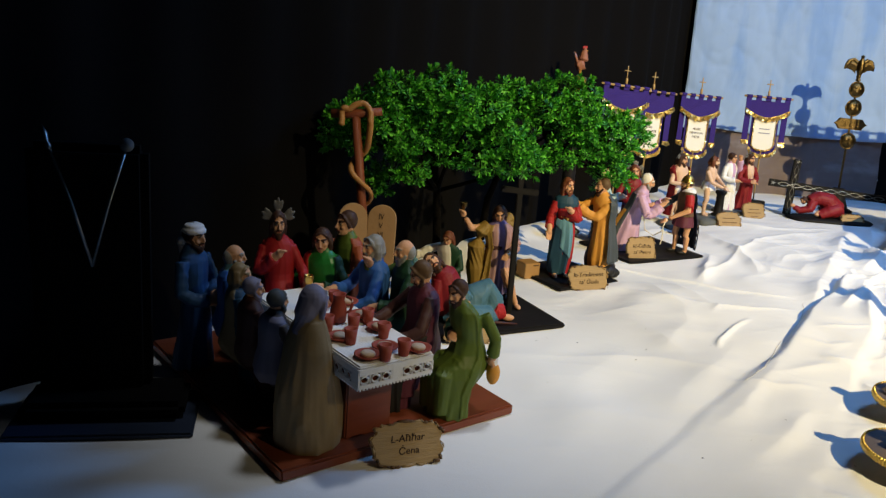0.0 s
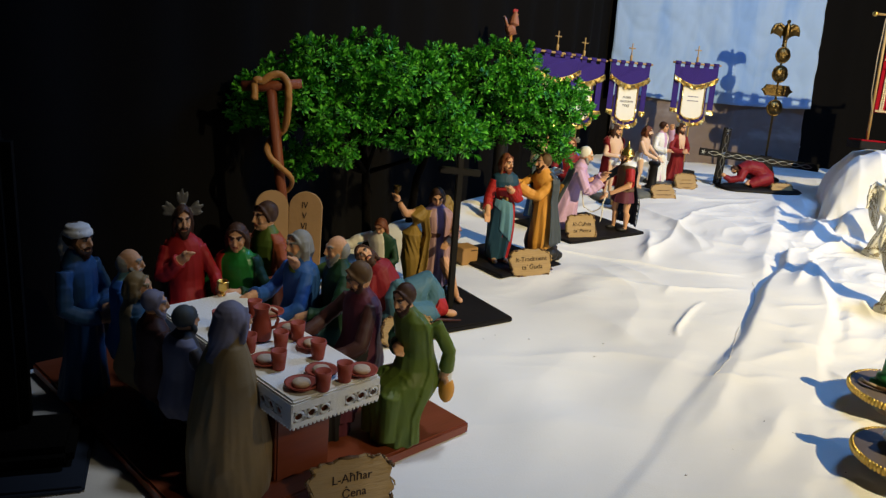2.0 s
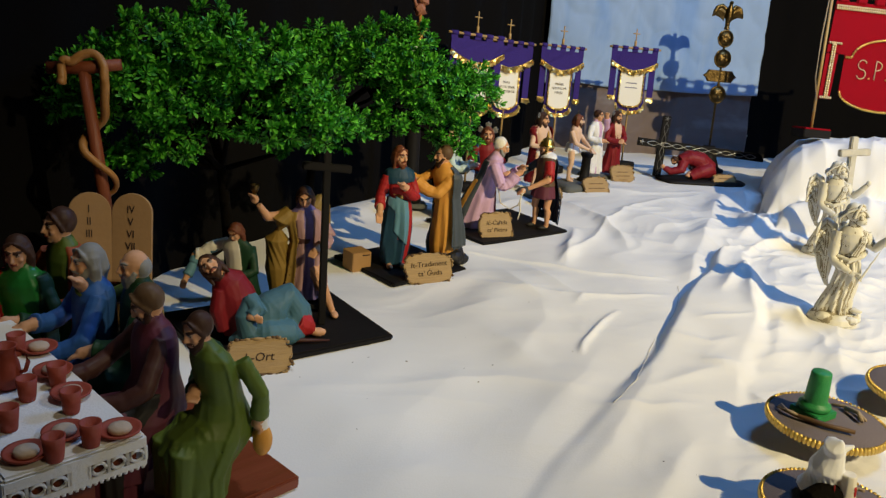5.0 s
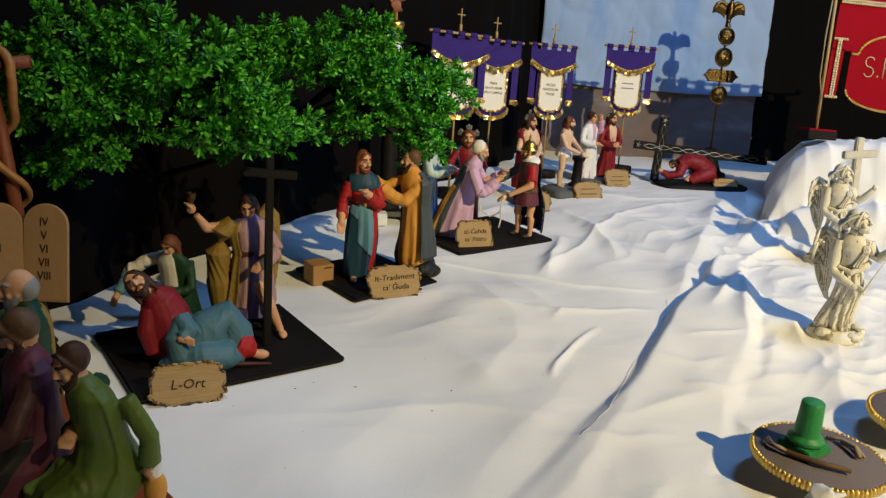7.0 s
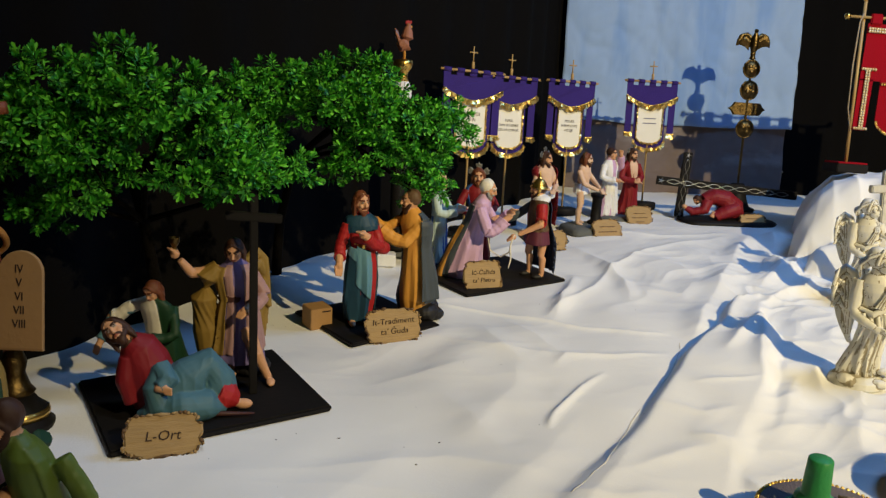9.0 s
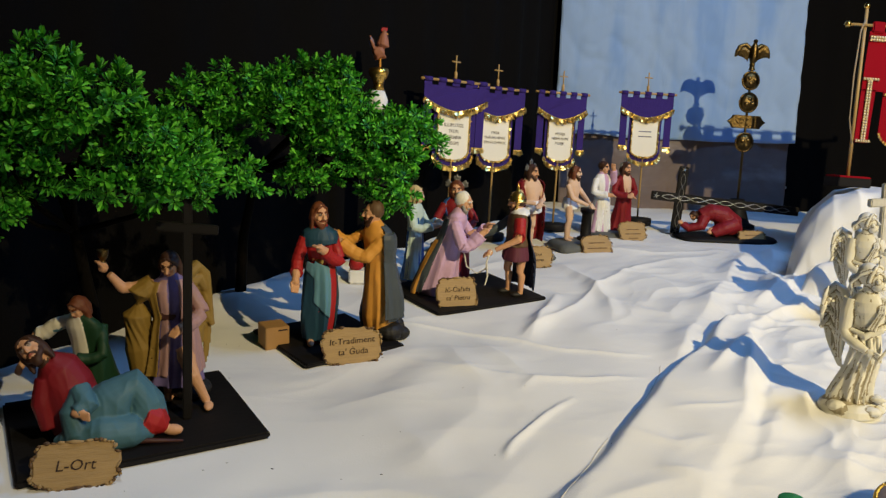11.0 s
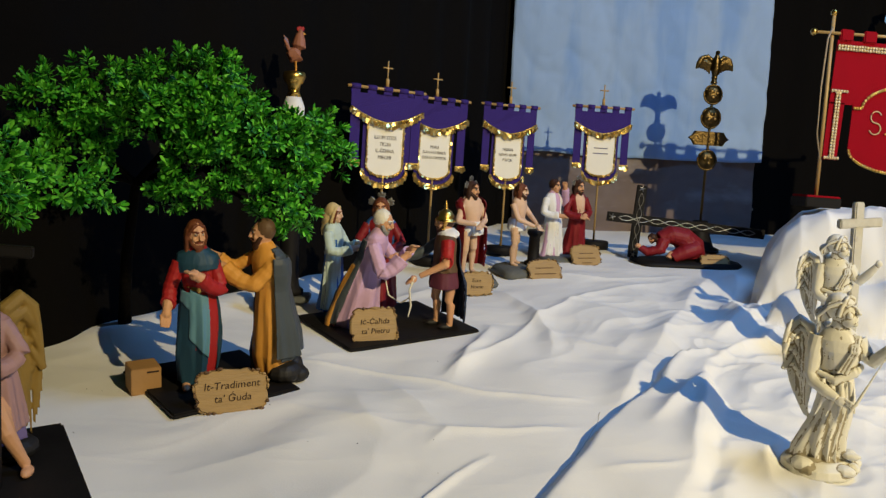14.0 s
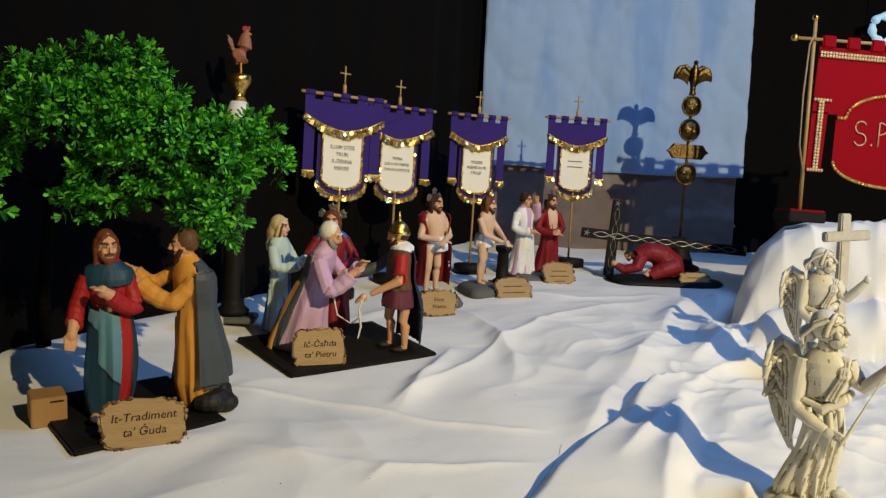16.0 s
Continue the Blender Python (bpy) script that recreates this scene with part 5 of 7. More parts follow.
knots = [(0.010, -0.016, -0.290), (-0.014, -0.010, -0.268), (-0.006, 0.014, -0.245), (0.020, 0.012, -0.222), (0.026, -0.010, -0.196), (0.004, -0.020, -0.172), (-0.018, -0.016, -0.150), (-0.020, 0.008, -0.128), (0.0, 0.020, -0.108), (0.020, 0.012, -0.088), (0.030, -0.008, -0.060), (0.037, -0.014, -0.024), (0.036, -0.012, 0.010), (0.020, -0.008, 0.026), (0.0, -0.010, 0.022), (-0.016, -0.012, 0.010), (-0.028, -0.014, 0.012), (-0.034, -0.015, 0.002), (-0.034, -0.018, -0.016), (-0.037, -0.022, -0.032)]
lean = (bot - top) / (top.z - bot.z)
knots = [Vector(k) + lean * max(0.0, -k[2]) + Vector((0, 0, max(0.0, -k[2]))) for k in knots]
pts = []
for i in range(len(knots) - 1):
    p0, p1, p2, p3 = knots[max(0, i - 1)], knots[i], knots[i + 1], knots[min(len(knots) - 1, i + 2)]
    for q in range(4):
        t = q / 4
        pts.append(top + 0.5 * (2 * p1 + (p2 - p0) * t + (2 * p0 - 5 * p1 + 4 * p2 - p3) * t * t + (3 * p1 - p0 - 3 * p2 + p3) * t ** 3))
pts.append(top + knots[-1])
rad = [0.002 + 0.0062 * min(1, 3 * i / len(pts)) for i in range(len(pts))]
rad[-2:] = [0.0095, 0.003]
Shape().tube(pts, rad, SNAKE, 10).make("serpent", se, label="ochre snake with a raised head")
ta = empty("law_tablets", Matrix.Translation((-0.198, 2.050, ground(-0.2, 2.055) + 0.157)) @ Matrix.Rotation(radians(6), 4, "Z"), "pair of arched card tablets with roman numerals on the serpent's base", "tablets")


def tablet(cx, yaw, nums):
    out = [(-0.037, 0.0), (0.037, 0.0)] + [(0.037 * math.cos(a), 0.132 + 0.037 * math.sin(a)) for a in [math.pi * i / 14 for i in range(15)]]
    m = Matrix.Translation((cx, 0, 0)) @ Matrix.Rotation(radians(yaw), 4, "Z") @ Matrix.Rotation(radians(-4), 4, "X")
    t = Shape().plate(out, 0.007, STONECARD, m=m, rim=0.03)
    ob = t.make("tablet", ta)
    lettering("numeral", nums, 0.020, INK, ob, m @ Matrix.Translation((-0.002, -0.0008, 0.132)), gap=1.16, depth=0.0004, stretch=0.85)


tablet(-0.034, 10, ("I", "II", "III"))
tablet(0.036, -10, ("IV", "V", "VI", "VII", "VIII"))

# ---- agony in the garden ----
ORT = 28.0
board(0.000, 1.990, ORT, 0.400, 0.318, 0.014, EBONY, "black painted base board under the garden scene")


def gar(x, y, face, lift=0.014):
    return on_table(x, y, face, lift)


x0 = empty("wooden_cross", on_table(0.197, 2.222, 10, 0.014, tilt=False), "plain black wooden cross standing on the garden board", "cross")
Shape().box((0, 0, 0.198), (0.0155, 0.014, 0.396), EBONY, bevel=0.002).make("upright", x0)
Shape().box((0, -0.001, 0.345), (0.104, 0.0155, 0.017), EBONY, bevel=0.002, turn=Matrix.Rotation(radians(3.5), 3, "Y")).make("crossbar", x0)
Shape().tube([(0, 0, 0), (0.04, 0.012, 0.002), (0.10, 0.02, 0.0)], [0.004, 0.005, 0.002], BROWN, 6).make("sword", None, on_table(0.115, 2.105, 0, 0.02), "small brown sword lying on the black board", "sword")


def garden_angel(s, H):
    feathered_wing(s, H, (0.045, 0.09), radians(131), MUSTARD, -1, 0.23, 0.83, 1.42, 0.9)
    # bare legs below the tucked-up robe, one stepping forwards
    s.tube([(0.07 * H, -0.06 * H, 0.36 * H), (0.14 * H, -0.15 * H, 0.22 * H), (0.21 * H, -0.12 * H, 0.04 * H)], [0.06 * H, 0.042 * H, 0.028 * H], SKIN, 10)
    s.ball((0.225 * H, -0.16 * H, 0.022 * H), (0.032 * H, 0.06 * H, 0.024 * H), SKIN, 10, 6)
    s.tube([(-0.04 * H, 0.0, 0.30 * H), (-0.03 * H, 0.02 * H, 0.02 * H)], [0.05 * H, 0.03 * H], SKIN, 10)
    s.ball((-0.03 * H, 0.0, 0.02 * H), (0.03 * H, 0.06 * H, 0.024 * H), SKIN, 10, 6)
    # loose sleeve of the raised arm
    s.tube([(-0.10 * H, 0.0, 0.77 * H), (-0.18 * H, -0.02 * H, 0.72 * H), (-0.20 * H, -0.01 * H, 0.58 * H), (-0.19 * H, 0.0, 0.36 * H), (-0.16 * H, 0.0, 0.14 * H)], [0.06 * H, 0.078 * H, 0.086 * H, 0.092 * H, 0.08 * H], MUSTARD, 12)
    s.lathe([(0.025 * H, 0), (0.012 * H, 0.02 * H), (0.032 * H, 0.05 * H), (0.036 * H, 0.09 * H), (0.01 * H, 0.06 * H)], ANTIQUE, 14, m=Matrix.Translation((-0.365 * H, -0.085 * H, 0.915 * H)))
    s.ball((0.10 * H, 0.05 * H, 0.06 * H), (0.13 * H, 0.12 * H, 0.07 * H), DARK, 14, 8)


statuette(gar(0.152, 2.300, 8), "painted angel in violet and pink with mustard wing lifting a cup", 0.298, full(STAND, 1.25), VIOLET, [dict(mat=MUSTARD, a0=165, a1=238, z0=0.20, z1=0.79, grow=1.22), dict(mat=DUSTY, a0=-66, a1=25, z0=0.20, z1=0.80, grow=1.07), dict(mat=DUSTY, a0=-128, a1=-100, z0=0.20, z1=0.80, grow=1.07)], (dict(a=(-0.12, 0, 0.76), b=(-0.27, -0.04, 0.75), c=(-0.335, -0.08, 0.85), sleeve=SKIN, skin=SKIN, bare=True), dict(a=(0.12, 0, 0.75), b=(0.19, -0.03, 0.60), c=(0.10, -0.14, 0.55), sleeve=DUSTY, skin=SKIN)), hd(hair=HAIR, nod=20, turn=-10, size=1.0), garden_angel, z0=0.13, seed=15, belt=BROWN, voxel=0.0016)


FADED = paint("faded_teal", (0.058, 0.140, 0.180))


def reclining():
    s, H = Shape(), 0.30
    # torso half raised, leaning back to the left; knees drawn up under a blue mantle
    s.tube([(-0.046, 0.0, 0.022), (-0.056, 0.0, 0.056), (-0.068, 0.0, 0.094), (-0.080, -0.004, 0.125), (-0.092, -0.008, 0.138)], [0.046, 0.046, 0.044, 0.034, 0.018], CRIMSON, 20)
    s.tube([(-0.045, -0.012, 0.030), (-0.010, -0.018, 0.044), (0.016, -0.012, 0.070), (0.040, -0.002, 0.088), (0.056, 0.0, 0.056), (0.062, 0.0, 0.022)], [0.044, 0.044, 0.038, 0.030, 0.034, 0.034], FADED, 20)
    s.tube([(-0.075, -0.048, 0.012), (-0.045, -0.054, 0.020), (0.0, -0.054, 0.026), (0.045, -0.038, 0.024), (0.075, -0.026, 0.010)], [0.006, 0.024, 0.032, 0.028, 0.006], FADED, 16)
    s.tube([(-0.040, -0.040, 0.100), (-0.046, -0.052, 0.066), (-0.036, -0.056, 0.030)], [0.006, 0.018, 0.024], FADED, 14)
    s.tube([(0.060, -0.014, 0.036), (0.078, -0.012, 0.026), (0.092, -0.010, 0.016)], [0.030, 0.026, 0.014], RED, 12)
    s.ball((0.105, -0.014, 0.012), (0.018, 0.011, 0.010), SKIN, 10, 6)
    # arms: one hanging, one across the lap
    s.tube([(-0.092, -0.022, 0.112), (-0.096, -0.030, 0.070), (-0.086, -0.036, 0.030)], [0.016, 0.018, 0.014], CRIMSON, 12)
    s.tube([(-0.036, -0.034, 0.100), (-0.020, -0.056, 0.078), (-0.034, -0.068, 0.070)], [0.016, 0.018, 0.014], FADED, 12)
    s.ball((-0.030, -0.072, 0.072), (0.012, 0.008, 0.008), SKIN, 10, 6)
    for k in range(4):
        s.tube([(-0.024, -0.076, 0.076 - 0.004 * k), (-0.010, -0.078, 0.073 - 0.004 * k)], [0.0034, 0.0024], SKIN, 6)
    head(s, H, (-0.375, -0.050, 0.530), SKIN, HAIR, HAIR, turn=12, nod=-24, tilt=-42)
    s.tube([(-0.085, -0.004, 0.128), (-0.104, -0.010, 0.152)], 0.015, SKIN, 10)
    return fuse(s).make("statuette", None, gar(0.085, 2.155, 6), "fainting painted statuette in red robe and blue mantle", "statuette", "painted statuettes")


reclining()
statuette(gar(0.022, 2.268, -14), "painted kneeling statuette in green and cream leaning over the lying man", 0.225, KNEEL, DARKGREEN, [dict(mat=CREAM, a0=150, a1=285, z0=0.45, z1=0.83, grow=1.16)], (dict(a=(-0.14, -0.06, 0.74), b=(-0.40, -0.14, 0.62), c=(-0.44, -0.26, 0.44), sleeve=SKY, skin=SKIN), dict(a=(-0.13, -0.05, 0.75), b=(-0.28, -0.10, 0.69), c=(-0.40, -0.14, 0.62), sleeve=CREAM, skin=SKIN, r=0.065, hand=False), dict(a=(0.13, -0.04, 0.72), b=(0.18, -0.16, 0.52), c=(0.02, -0.26, 0.50), sleeve=DARKGREEN, skin=SKIN)), hd(hair=AUBURN, nod=26, turn=-14), seed=16, bend=0.14)
name_plaque(0.085, 2.000, 16, 0.140, 0.078, ("L-Ort",), 0.026, "ragged wooden plaque with burnt lettering in front of the garden scene", lean=26, seed=2)

# ---- betrayal ----
TRA = 35.0
board(0.377, 2.503, TRA, 0.258, 0.27, 0.010, EBONY, "black base board under the betrayal scene")
bx = empty("card_box", on_table(0.285, 2.645, 28, 0.0), "small plain brown cardboard box beside the black board", "box")
Shape().box((0, 0, 0.026), (0.056, 0.056, 0.052), CARD, bevel=0.0015).make("carton", bx)
Shape().box((0.012, -0.0285, 0.044), (0.022, 0.0012, 0.003), INK).make("flap_slot", bx)
def dark_rock(s, H):
    for c, r in (((0.10, 0.03, 0.05), (0.10, 0.11, 0.07)), ((0.06, 0.10, 0.07), (0.09, 0.08, 0.08)), ((0.13, 0.10, 0.03), (0.08, 0.07, 0.05))):
        s.ball(tuple(q * H for q in c), tuple(q * H for q in r), DARK, 12, 8)


statuette(on_table(0.385, 2.655, 10, 0.010) @ Matrix.Diagonal((0.92, 0.94, 1.0, 1)), "bearded painted statuette in red robe and teal mantle", 0.338, SLIM, RED,
          [dict(mat=TEAL, a0=-265, a1=-62, z0=0.03, z1=0.56, grow=1.15, slant=-0.02), dict(mat=SKY, a0=-118, a1=-64, z0=0.25, z1=0.565, grow=1.30, slant=-0.12), dict(mat=SKY, a0=-165, a1=-100, z0=0.49, z1=0.57, grow=1.29, slant=-0.08), dict(mat=TEAL, a0=-15, a1=195, z0=0.10, z1=0.80, grow=1.08), dict(mat=TEAL, a0=-205, a1=25, z0=0.690, z1=0.806, grow=1.20, slant=0.05)],
          (dict(a=(0.12, 0, 0.73), b=(0.155, -0.04, 0.58), c=(0.035, -0.135, 0.665), sleeve=RED, skin=SKIN, r=0.047), dict(a=(-0.12, 0, 0.73), b=(-0.155, -0.02, 0.58), c=(-0.165, -0.06, 0.50), sleeve=RED, skin=SKIN, r=0.050)),
          hd(hair=AUBURN, beard=AUBURN, turn=26, nod=2, size=1.0), seed=17, belt=GOLD, skinfeet=SKIN, voxel=0.0015)
statuette(on_table(0.520, 2.708, -42, 0.010), "dark haired statuette in ochre robe and slate mantle, embracing", 0.338, TRAITOR, OCHRE,
          [dict(mat=SLATE, a0=-22, a1=205, z0=0.16, z1=0.82, grow=1.22, slant=0.06), dict(mat=SLATE, a0=-34, a1=75, z0=0.16, z1=0.76, grow=1.40), dict(mat=SLATE, a0=-150, a1=-125, z0=0.05, z1=0.5, grow=1.12)],
          (dict(a=(-0.12, -0.04, 0.74), b=(-0.16, -0.11, 0.68), c=(-0.235, -0.20, 0.725), sleeve=OCHRE, skin=SKIN, r=0.042), dict(a=(0.12, -0.04, 0.74), b=(0.03, -0.15, 0.60), c=(-0.13, -0.235, 0.685), sleeve=OCHRE, skin=SKIN, r=0.054)),
          hd(hair=LEATHER, beard=HAIR, long=False, turn=-36, parted=False, size=1.02), dark_rock, seed=18, bend=0.06, belt=CRIMSON, voxel=0.0015)
name_plaque(0.475, 2.540, 14, 0.150, 0.088, ("It-Tradiment", "ta' Ġuda"), 0.021, "ragged wooden plaque with burnt lettering in front of the betrayal scene", lean=24, seed=3)
po = empty("red_pot", on_table(0.442, 3.20, 0), "small red pot standing on a white block", "pot")
Shape().box((0.01, 0, 0.02), (0.06, 0.05, 0.04), WHITE, bevel=0.004).make("block", po)
Shape().lathe([(0.016, 0.04), (0.022, 0.05), (0.020, 0.066), (0.013, 0.078), (0.020, 0.096), (0.016, 0.096), (0.008, 0.07)], RED).make("pot", po)

# ---- denial ----
DEN = 30.0
board(0.676, 2.889, DEN, 0.370, 0.300, 0.010, EBONY, "black base board under the denial scene")
statuette(on_table(0.612, 3.225, 66, 0.010), "painted statuette of a woman in blue and mint with straw veil", 0.288, STAND, BLUE, [dict(mat=MINT, a0=-200, a1=-100, z0=0.02, z1=0.54, grow=1.06), dict(mat=MINT, a0=-180, a1=180, z0=0.52, z1=0.82, grow=1.04)],
          (dict(a=(0.12, 0, 0.73), b=(0.16, -0.06, 0.58), c=(0.06, -0.22, 0.62), sleeve=MINT, skin=PALE), dict(a=(-0.12, 0, 0.73), b=(-0.16, -0.06, 0.58), c=(-0.06, -0.22, 0.60), sleeve=MINT, skin=PALE)), hd(skin=PALE, hair=AUBURN, veil=STRAW), seed=19)
statuette(on_table(0.735, 3.275, 5, 0.010), "bearded painted statuette in crimson robe and blue mantle", 0.302, full(STAND, 1.2), CRIMSON, [dict(mat=BLUE, a0=-30, a1=210, z0=0.45, z1=0.81, grow=1.10)],
          arms2(CRIMSON, reach=0.16, spread=0.02), hd(hair=AUBURN, beard=AUBURN, rays=SILVER, turn=-8), seed=20)
statuette(on_table(0.700, 3.085, 72, 0.010) @ Matrix.Diagonal((1.06, 1.06, 1.0, 1)), "grey haired statuette in lilac robe bending forwards", 0.300, LEANING, LILAC, [dict(mat=SLATE, a0=40, a1=158, z0=0.02, z1=0.74, grow=1.14), dict(mat=OCHRE, a0=112, a1=140, z0=0.0, z1=0.52, grow=1.20)],
          (dict(a=(0.12, -0.10, 0.71), b=(0.16, -0.20, 0.54), c=(0.05, -0.34, 0.66), sleeve=LILAC, skin=SKIN), dict(a=(-0.13, -0.10, 0.71), b=(-0.18, -0.20, 0.50), c=(-0.10, -0.33, 0.62), sleeve=LILAC, skin=SKIN, r=0.066)), hd(hair=CREAM, beard=GREYHAIR, long=False, nod=16, size=1.20, parted=False), seed=21, bend=0.16, voxel=0.0016)


def soldier_kit(s, H):
    for x, y in ((-0.055, -0.03), (0.06, 0.06)):
        s.tube([(x * H, y * H, 0.42 * H), (x * 1.1 * H, (y - 0.02) * H, 0.24 * H), (x * 1.1 * H, y * H, 0.20 * H), (x * 1.15 * H, y * H, 0.03 * H)], [0.05 * H, 0.036 * H, 0.038 * H, 0.024 * H], SKIN, 10)
        s.ball((x * 1.15 * H, (y - 0.04) * H, 0.02 * H), (0.032 * H, 0.065 * H, 0.026 * H), DARK, 10, 6)
    s.ball((0, 0.02 * H, 0.80 * H), (0.12 * H, 0.09 * H, 0.05 * H), WHITE)
    rope = [(-0.05 * H, -0.62 * H, 0.72 * H), (-0.05 * H, -0.50 * H, 0.58 * H), (-0.06 * H, -0.47 * H, 0.40 * H), (-0.05 * H, -0.44 * H, 0.26 * H), (-0.02 * H, -0.34 * H, 0.20 * H), (0.06 * H, -0.28 * H, 0.27 * H), (0.13 * H, -0.27 * H, 0.42 * H), (0.15 * H, -0.26 * H, 0.47 * H), (0.16 * H, -0.30 * H, 0.36 * H), (0.14 * H, -0.28 * H, 0.22 * H), (0.15 * H, -0.30 * H, 0.13 * H)]
    s.tube(rope, 0.009 * H, CREAM, 6)


TUNIC = [(0.36, 0.0, 0.150, 0.125, 0.10), (0.40, 0.0, 0.145, 0.12, 0.10), (0.50, 0.0, 0.125, 0.10, 0.06), (0.57, 0.0, 0.11, 0.085, 0.03), (0.65, 0.0, 0.118, 0.085, 0.02), (0.73, 0.005, 0.132, 0.082, 0.02), (0.785, 0.008, 0.122, 0.070, 0.01), (0.815, 0.008, 0.080, 0.055, 0.0), (0.84, 0.004, 0.046, 0.044, 0.0)]
statuette(on_table(0.898, 3.085, -84, 0.010) @ Matrix.Diagonal((1.06, 1.06, 1.04, 1)), "painted soldier statuette in brown tunic and gilt helmet", 0.290, TUNIC, PLUM, [dict(mat=LEATHER, a0=-165, a1=62, z0=0.50, z1=0.80, grow=1.08), dict(mat=NAVY, a0=58, a1=170, z0=0.06, z1=0.80, grow=1.42)],
          (dict(a=(0.13, 0, 0.74), b=(0.18, -0.02, 0.58), c=(0.14, -0.22, 0.47), sleeve=RED, skin=SKIN, bare=True), dict(a=(-0.13, 0, 0.74), b=(-0.16, -0.14, 0.62), c=(-0.06, -0.34, 0.60), sleeve=SLATE, skin=SKIN), dict(a=(0.13, 0, 0.75), b=(0.165, -0.01, 0.66), c=(0.18, -0.02, 0.60), sleeve=RED, skin=SKIN, r=0.062, hand=False)),
          hd(hair=HAIR, beard=HAIR, cap="helmet", long=False), soldier_kit, z0=0.36, seed=22)
name_plaque(0.735, 2.955, 14, 0.128, 0.098, ("Iċ-Ċaħda", "ta' Pietru"), 0.020, "ragged wooden plaque with burnt lettering in front of the denial scene", lean=20, seed=4)

# ---- the farther scenes ----
BARE = [(0.42, 0.0, 0.115, 0.095, 0.10), (0.46, 0.0, 0.118, 0.10, 0.10), (0.54, 0.0, 0.105, 0.088, 0.06), (0.57, 0.0, 0.095, 0.072, 0.0), (0.65, 0.0, 0.108, 0.078, 0.0), (0.73, 0.005, 0.128, 0.078, 0.0), (0.785, 0.008, 0.118, 0.066, 0.0), (0.815, 0.008, 0.075, 0.052, 0.0), (0.84, 0.004, 0.044, 0.042, 0.0)]


def bare_legs(s, H):
    robe(s, H, BARE, WHITE, z0=0.42, z1=0.56, grow=1.12, seed=4)
    s.ball((0.09 * H, -0.06 * H, 0.48 * H), (0.04 * H, 0.04 * H, 0.07 * H), WHITE, 10, 6)
    for x, y in ((-0.06, -0.02), (0.06, 0.03)):
        s.tube([(x * H, y * H, 0.46 * H), (x * 1.15 * H, (y - 0.02) * H, 0.26 * H), (x * 1.2 * H, y * H, 0.20 * H), (x * 1.2 * H, y * H, 0.02 * H)], [0.056 * H, 0.040 * H, 0.040 * H, 0.024 * H], PALE, 10)
        s.ball((x * 1.2 * H, (y - 0.035) * H, 0.018 * H), (0.026 * H, 0.055 * H, 0.02 * H), PALE, 10, 6)


def rock(x, y, yaw, w, d, h, mat, label):
    s = Shape()
    rs = []
    for k, (g, z) in enumerate(((1.0, 0), (1.02, h * 0.35), (0.92, h * 0.8), (0.78, h))):
        rs.append([(w / 2 * g * (1 + 0.10 * noise.noise((math.cos(a) * 2, math.sin(a) * 2, k * 0.7 + x))) * abs(math.cos(a)) ** 0.5 * math.copysign(1, math.cos(a)), d / 2 * g * (1 + 0.10 * noise.noise((math.cos(a) * 2 + 5, math.sin(a) * 2, k + y))) * abs(math.sin(a)) ** 0.5 * math.copysign(1, math.sin(a)), z) for a in [2 * math.pi * i / 24 for i in range(24)]])
    s.rings(rs, mat)
    return s.make("rock_base", None, on_table(x, y, yaw), label, "base")


rock(1.030, 3.60, 12, 0.16, 0.15, 0.020, ROCK, "grey rock base under the robed prisoner")
statuette(on_table(1.022, 3.650, 28, 0.018), "painted statuette of a bare-chested bound man in a crimson cape", 0.306, BARE, PALE, [dict(mat=CRIMSON, a0=-38, a1=218, z0=0.08, z1=0.81, grow=1.42)],
          (dict(a=(0.13, 0, 0.74), b=(0.17, -0.03, 0.57), c=(0.03, -0.16, 0.54), sleeve=PALE, skin=PALE, bare=True), dict(a=(-0.13, 0, 0.74), b=(-0.17, -0.03, 0.57), c=(-0.03, -0.16, 0.55), sleeve=PALE, skin=PALE, bare=True)), hd(skin=SKIN, hair=HAIR, beard=HAIR, rays=SILVER, turn=22), bare_legs, z0=0.42, seed=23)
name_plaque(1.035, 3.445, 16, 0.120, 0.078, ("Ecce", "Homo"), 0.017, "ragged wooden plaque with burnt lettering before the bound man", lean=22, seed=5)
rock(1.210, 3.735, 14, 0.17, 0.16, 0.030, ROCK, "grey painted rock base of the scourging scene")
statuette(on_table(1.190, 3.760, 52, 0.028), "painted statuette in white loincloth standing at a column", 0.283, BARE, PALE, None,
          (dict(a=(0.13, 0, 0.74), b=(0.15, -0.10, 0.60), c=(0.03, -0.26, 0.52), sleeve=PALE, skin=PALE, bare=True), dict(a=(-0.13, 0, 0.74), b=(-0.14, -0.10, 0.58), c=(-0.02, -0.26, 0.50), sleeve=PALE, skin=PALE, bare=True)), hd(skin=PALE, hair=AUBURN, beard=HAIR, rays=ANTIQUE, turn=10), bare_legs, z0=0.42, seed=24, bend=0.05)
Shape().lathe([(0.030, 0), (0.030, 0.012), (0.020, 0.018), (0.018, 0.10), (0.026, 0.110), (0.026, 0.122)], EBONY).make("column", None, on_table(1.258, 3.765, 0, 0.026), "short dark column the bound man is tied to", "column")
name_plaque(1.285, 3.650, 14, 0.130, 0.082, (4.2, 5.0), 0.017, "ragged wooden plaque with faded writing before the scourging scene", lean=30, seed=6, bars=True)
rock(1.420, 4.005, 10, 0.20, 0.16, 0.020, ROCK, "grey rock base of the trial scene")
